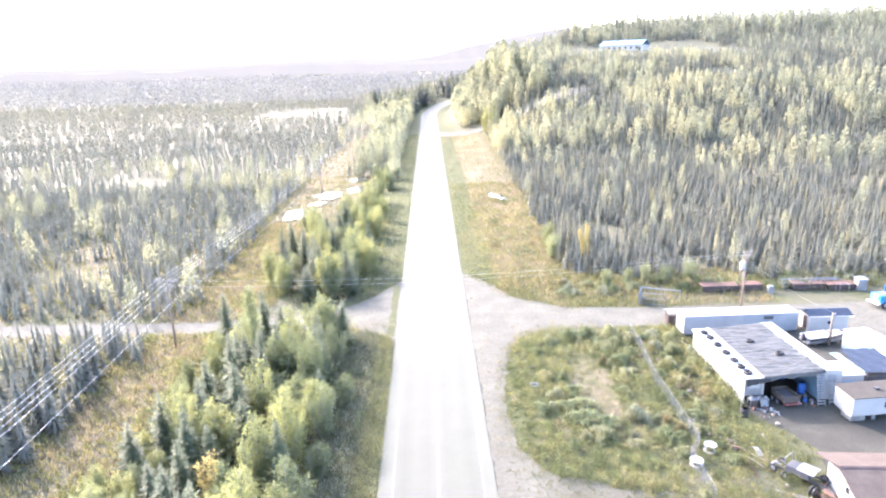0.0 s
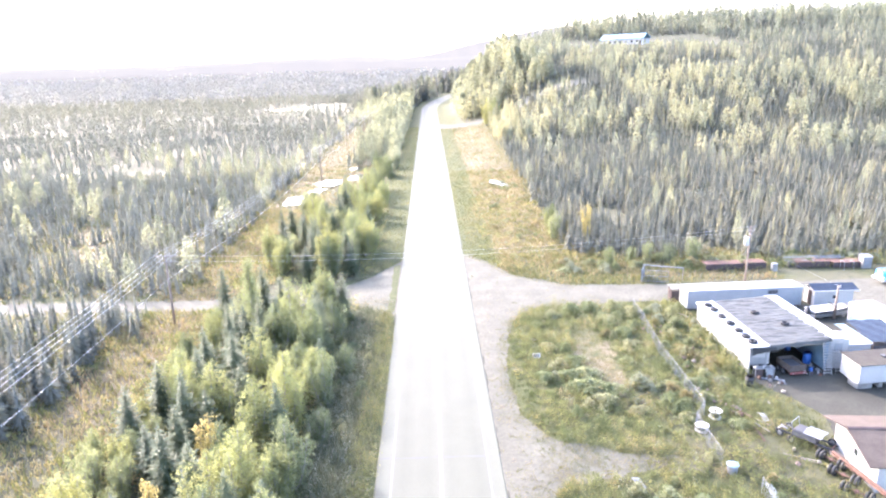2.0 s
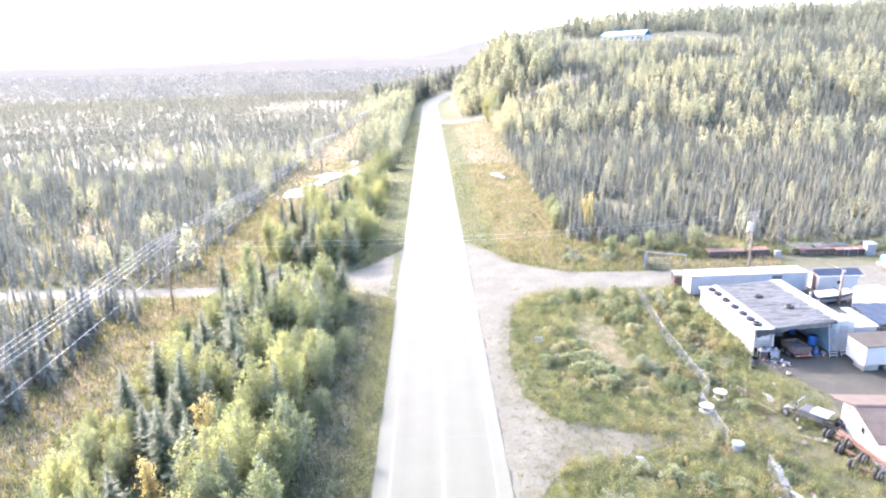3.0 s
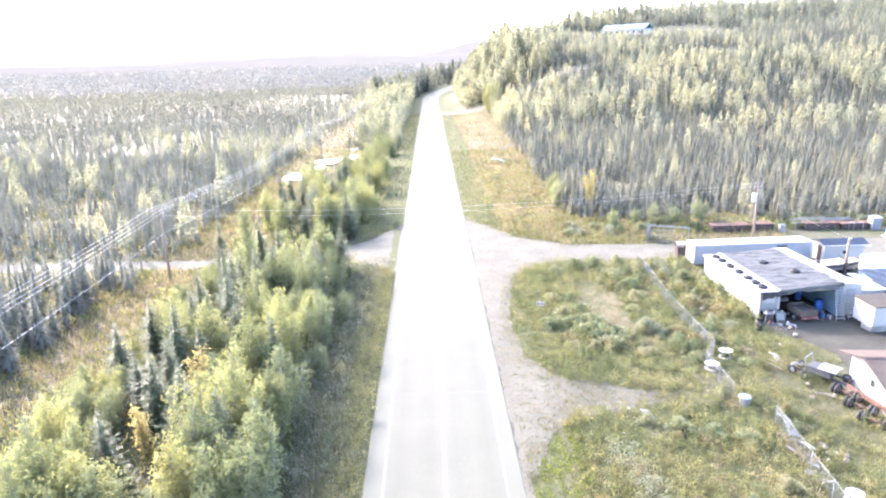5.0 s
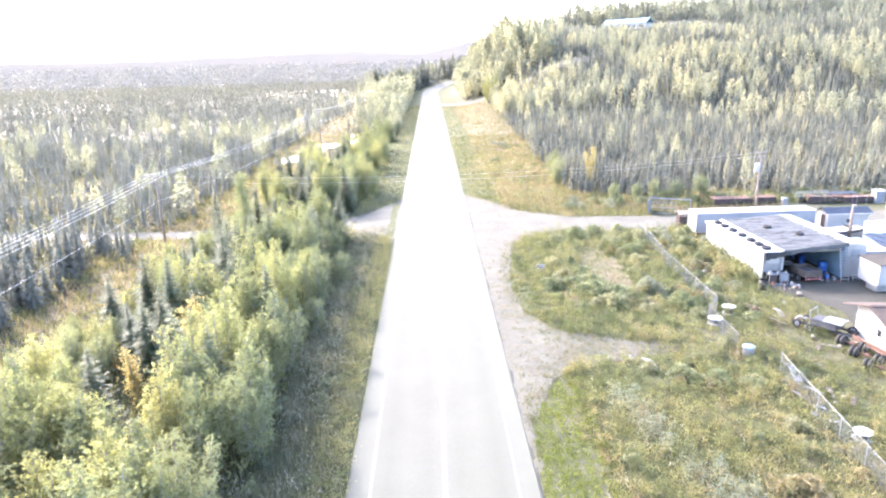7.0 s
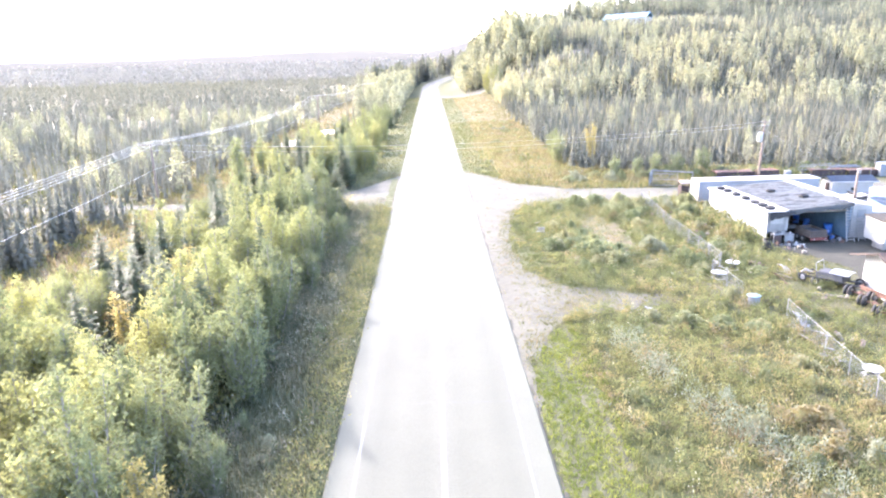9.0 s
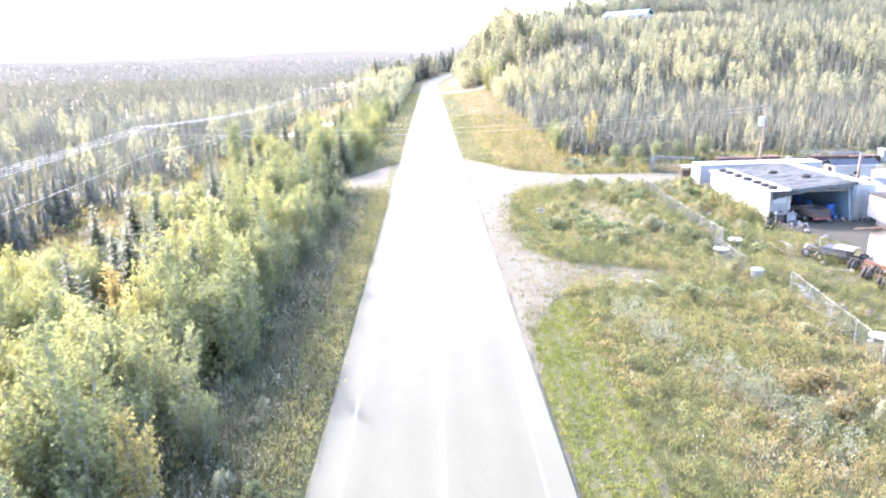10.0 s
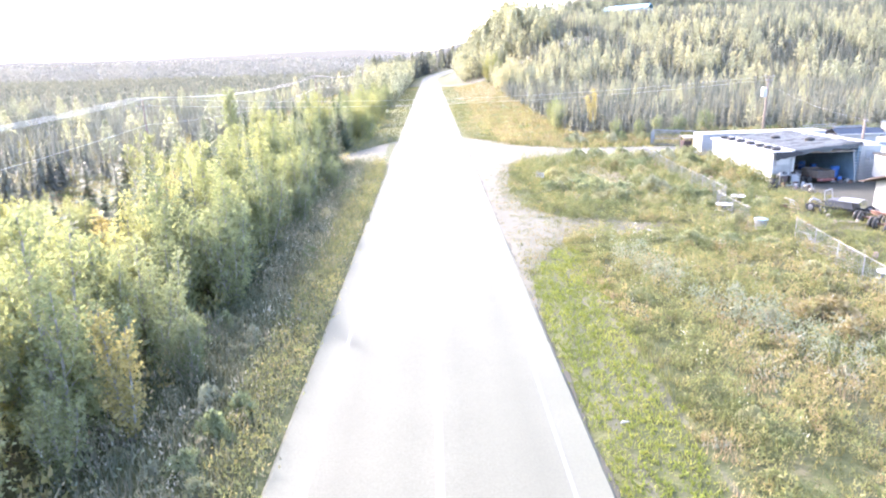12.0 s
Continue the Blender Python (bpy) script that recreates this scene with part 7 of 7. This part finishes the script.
for a, b in (((0, 0), (0, 0)), ((1.4, 0), (1.4, 0)), ((0, 1), (0, 1)), ((1.4, 1), (1.4, 1))):
    part("upright", Geo().tube([(*a, 0), (*b, 1.2)], 0.03, 6), METAL_GREY, ob)
for a, b in (((0, 0), (1.4, 0)), ((1.4, 0), (1.4, 1)), ((1.4, 1), (0, 1)), ((0, 1), (0, 0))):
    part("top_bar", Geo().tube([(*a, 1.2), (*b, 1.2)], 0.03, 6), METAL_GREY, ob)

# blue truck
tk = thing("truck", pose(61.3, 84.6, 0, 0, 0, 4), "bright blue conventional lorry with chrome trim", "truck")
part("hood", Geo().prism([(-1.0, 0.75), (-1.0, 1.75), (-0.8, 1.9), (0.8, 1.9), (1.0, 1.75), (1.0, 0.75)], 0.1, 2.1), BLUE_TRUCK, tk, bevel=0.05)
cab = part("cab", Geo().prism([(-1.15, 0.7), (-1.15, 2.5), (-1.0, 2.8), (1.0, 2.8), (1.15, 2.5), (1.15, 0.7)], 2.1, 4.0), BLUE_TRUCK, tk, bevel=0.05)
part("sleeper", Geo().box((4.05, -1.15, 0.7), (5.6, 1.15, 3.0)), BLUE_TRUCK, tk, bevel=0.08)
part("windscreen", Geo().box((2.06, -0.95, 1.95), (2.095, 0.95, 2.6)), GLASS_DARK, cab)
part("side_window", Geo().box((2.5, -1.19, 1.75), (3.6, -1.155, 2.4)), GLASS_DARK, cab)
part("grille", Geo().box((0.0, -0.6, 0.8), (0.09, 0.6, 1.7)), CHROME, tk, "chrome grille", bevel=0.02)
part("bumper", Geo().box((-0.25, -1.15, 0.4), (0.05, 1.15, 0.74)), CHROME, tk, "chrome bumper", bevel=0.03)
for yy in (-0.85, 0.85):
    part("headlight", Geo().tube([(-0.02, yy, 1.1), (0.12, yy, 1.1)], 0.13, 12), CHROME, tk)
    part("fender", Geo().tube([(0.2, yy * 1.2, 0.95), (0.7, yy * 1.2, 1.2), (1.2, yy * 1.2, 1.2), (1.7, yy * 1.2, 0.9)], [0.1, 0.2, 0.2, 0.1], 8), BLUE_TRUCK, tk, smooth=True)
    part("exhaust", Geo().tube([(4.0, yy * 1.45, 0.8), (4.0, yy * 1.45, 3.4)], 0.08, 8), CHROME, tk)
    part("tank", Geo().tube([(2.3, yy * 1.2, 0.65), (3.6, yy * 1.2, 0.65)], 0.3, 12), CHROME, tk)
    for xx in (0.95, 6.3, 7.6):
        wheel(tk, (xx, yy * 1.15, 0.5), (0, 1, 0), 0.5, 0.3)
part("chassis", Geo().box((0.3, -0.45, 0.55), (8.4, 0.45, 0.8)), DARK, tk)
tb = thing("tool_shed", pose(63.2, 91.0, 0), "small grey plank shed behind the blue lorry", "shed")
part("body", Geo().box((0, 0, 0), (1.3, 1.2, 1.7)), METAL_GREY, tb, bevel=0.02)
part("roof", Geo().prism([(-0.1, 1.72), (1.3, 1.84), (1.3, 1.9), (-0.1, 1.78)], -0.1, 1.4), METAL_GREY, tb)

# ---- house on the hill ----
hs_ = thing("hill_house", pose(126.5, 498, 39.0, 0, 0, -49), "long white house with a sky-blue metal roof on the hill", "house")
part("wall", Geo().box((0, 0, -3), (34, 9, 3.4)), WHITE_PAINT, hs_, bevel=0.02)
part("roof", Geo().prism([(-0.8, 3.4), (4.5, 6.6), (9.8, 3.4), (9.8, 3.6), (4.5, 6.85), (-0.8, 3.6)], -0.8, 34.8), BLUE_ROOF, hs_, "sky-blue metal roof")
for i in range(7):
    wq = part("window", Geo().box((2.2 + i * 4.5, -0.05, 0.9), (3.8 + i * 4.5, -0.004, 2.3)), GLASS_DARK, hs_)
    part("frame", Geo().box((2.0 + i * 4.5, -0.07, 0.75), (4.0 + i * 4.5, -0.052, 0.9)), WHITE_PAINT, wq)
part("door", Geo().box((31.6, -0.05, -0.4), (32.8, -0.004, 2.0)), RED_BROWN, hs_)


# grass creeping over the rim of the pull-out and along the old track
def rim_distance(p, line):
    """How far each spot lies from a bent line."""
    d = np.full(len(p), 1e9)
    for a, b in zip(np.array(line[:-1]), np.array(line[1:])):
        k = np.clip(((p - a) @ (b - a)) / ((b - a) @ (b - a)), 0, 1)
        d = np.minimum(d, np.linalg.norm(p - a - k[:, None] * (b - a), axis=1))
    return d


q = scatter(5.3, 23, 26, 82, 0.2)
on_track = hits(q, [TRACK])
q = q[hits(q, [SIDE]) | on_track]
on_track = hits(q, [TRACK])
rim_d = rim_distance(q, SIDE[SIDE.index((15.8, 80.6)):])
clump = np.clip(0.5 + 0.6 * waves(q[:, 0], q[:, 1], 1.6, 44) + 0.3 * waves(q[:, 0], q[:, 1], 4, 45), 0, 1)
grown = np.exp(-rim_d / (0.7 + 0.7 * (q[:, 1] < 50))) * clump * (q[:, 1] > 30) + on_track * (0.10 + 0.75 * sstep(12.5, 18.5, q[:, 0])) * (0.35 + 0.65 * clump)
q = q[rng.uniform(0, 1, len(q)) < np.clip(grown, 0, 0.9)]
tufts("creeping_grass", q, 9, rng.uniform(0.07, 0.2, len(q)) * (1 + 0.6 * sstep(14, 19, q[:, 0])), 0.03, np.clip(meadow_tone(q) - 0.05, 0, 1), "low grass tufts creeping over the gravel rim and track")
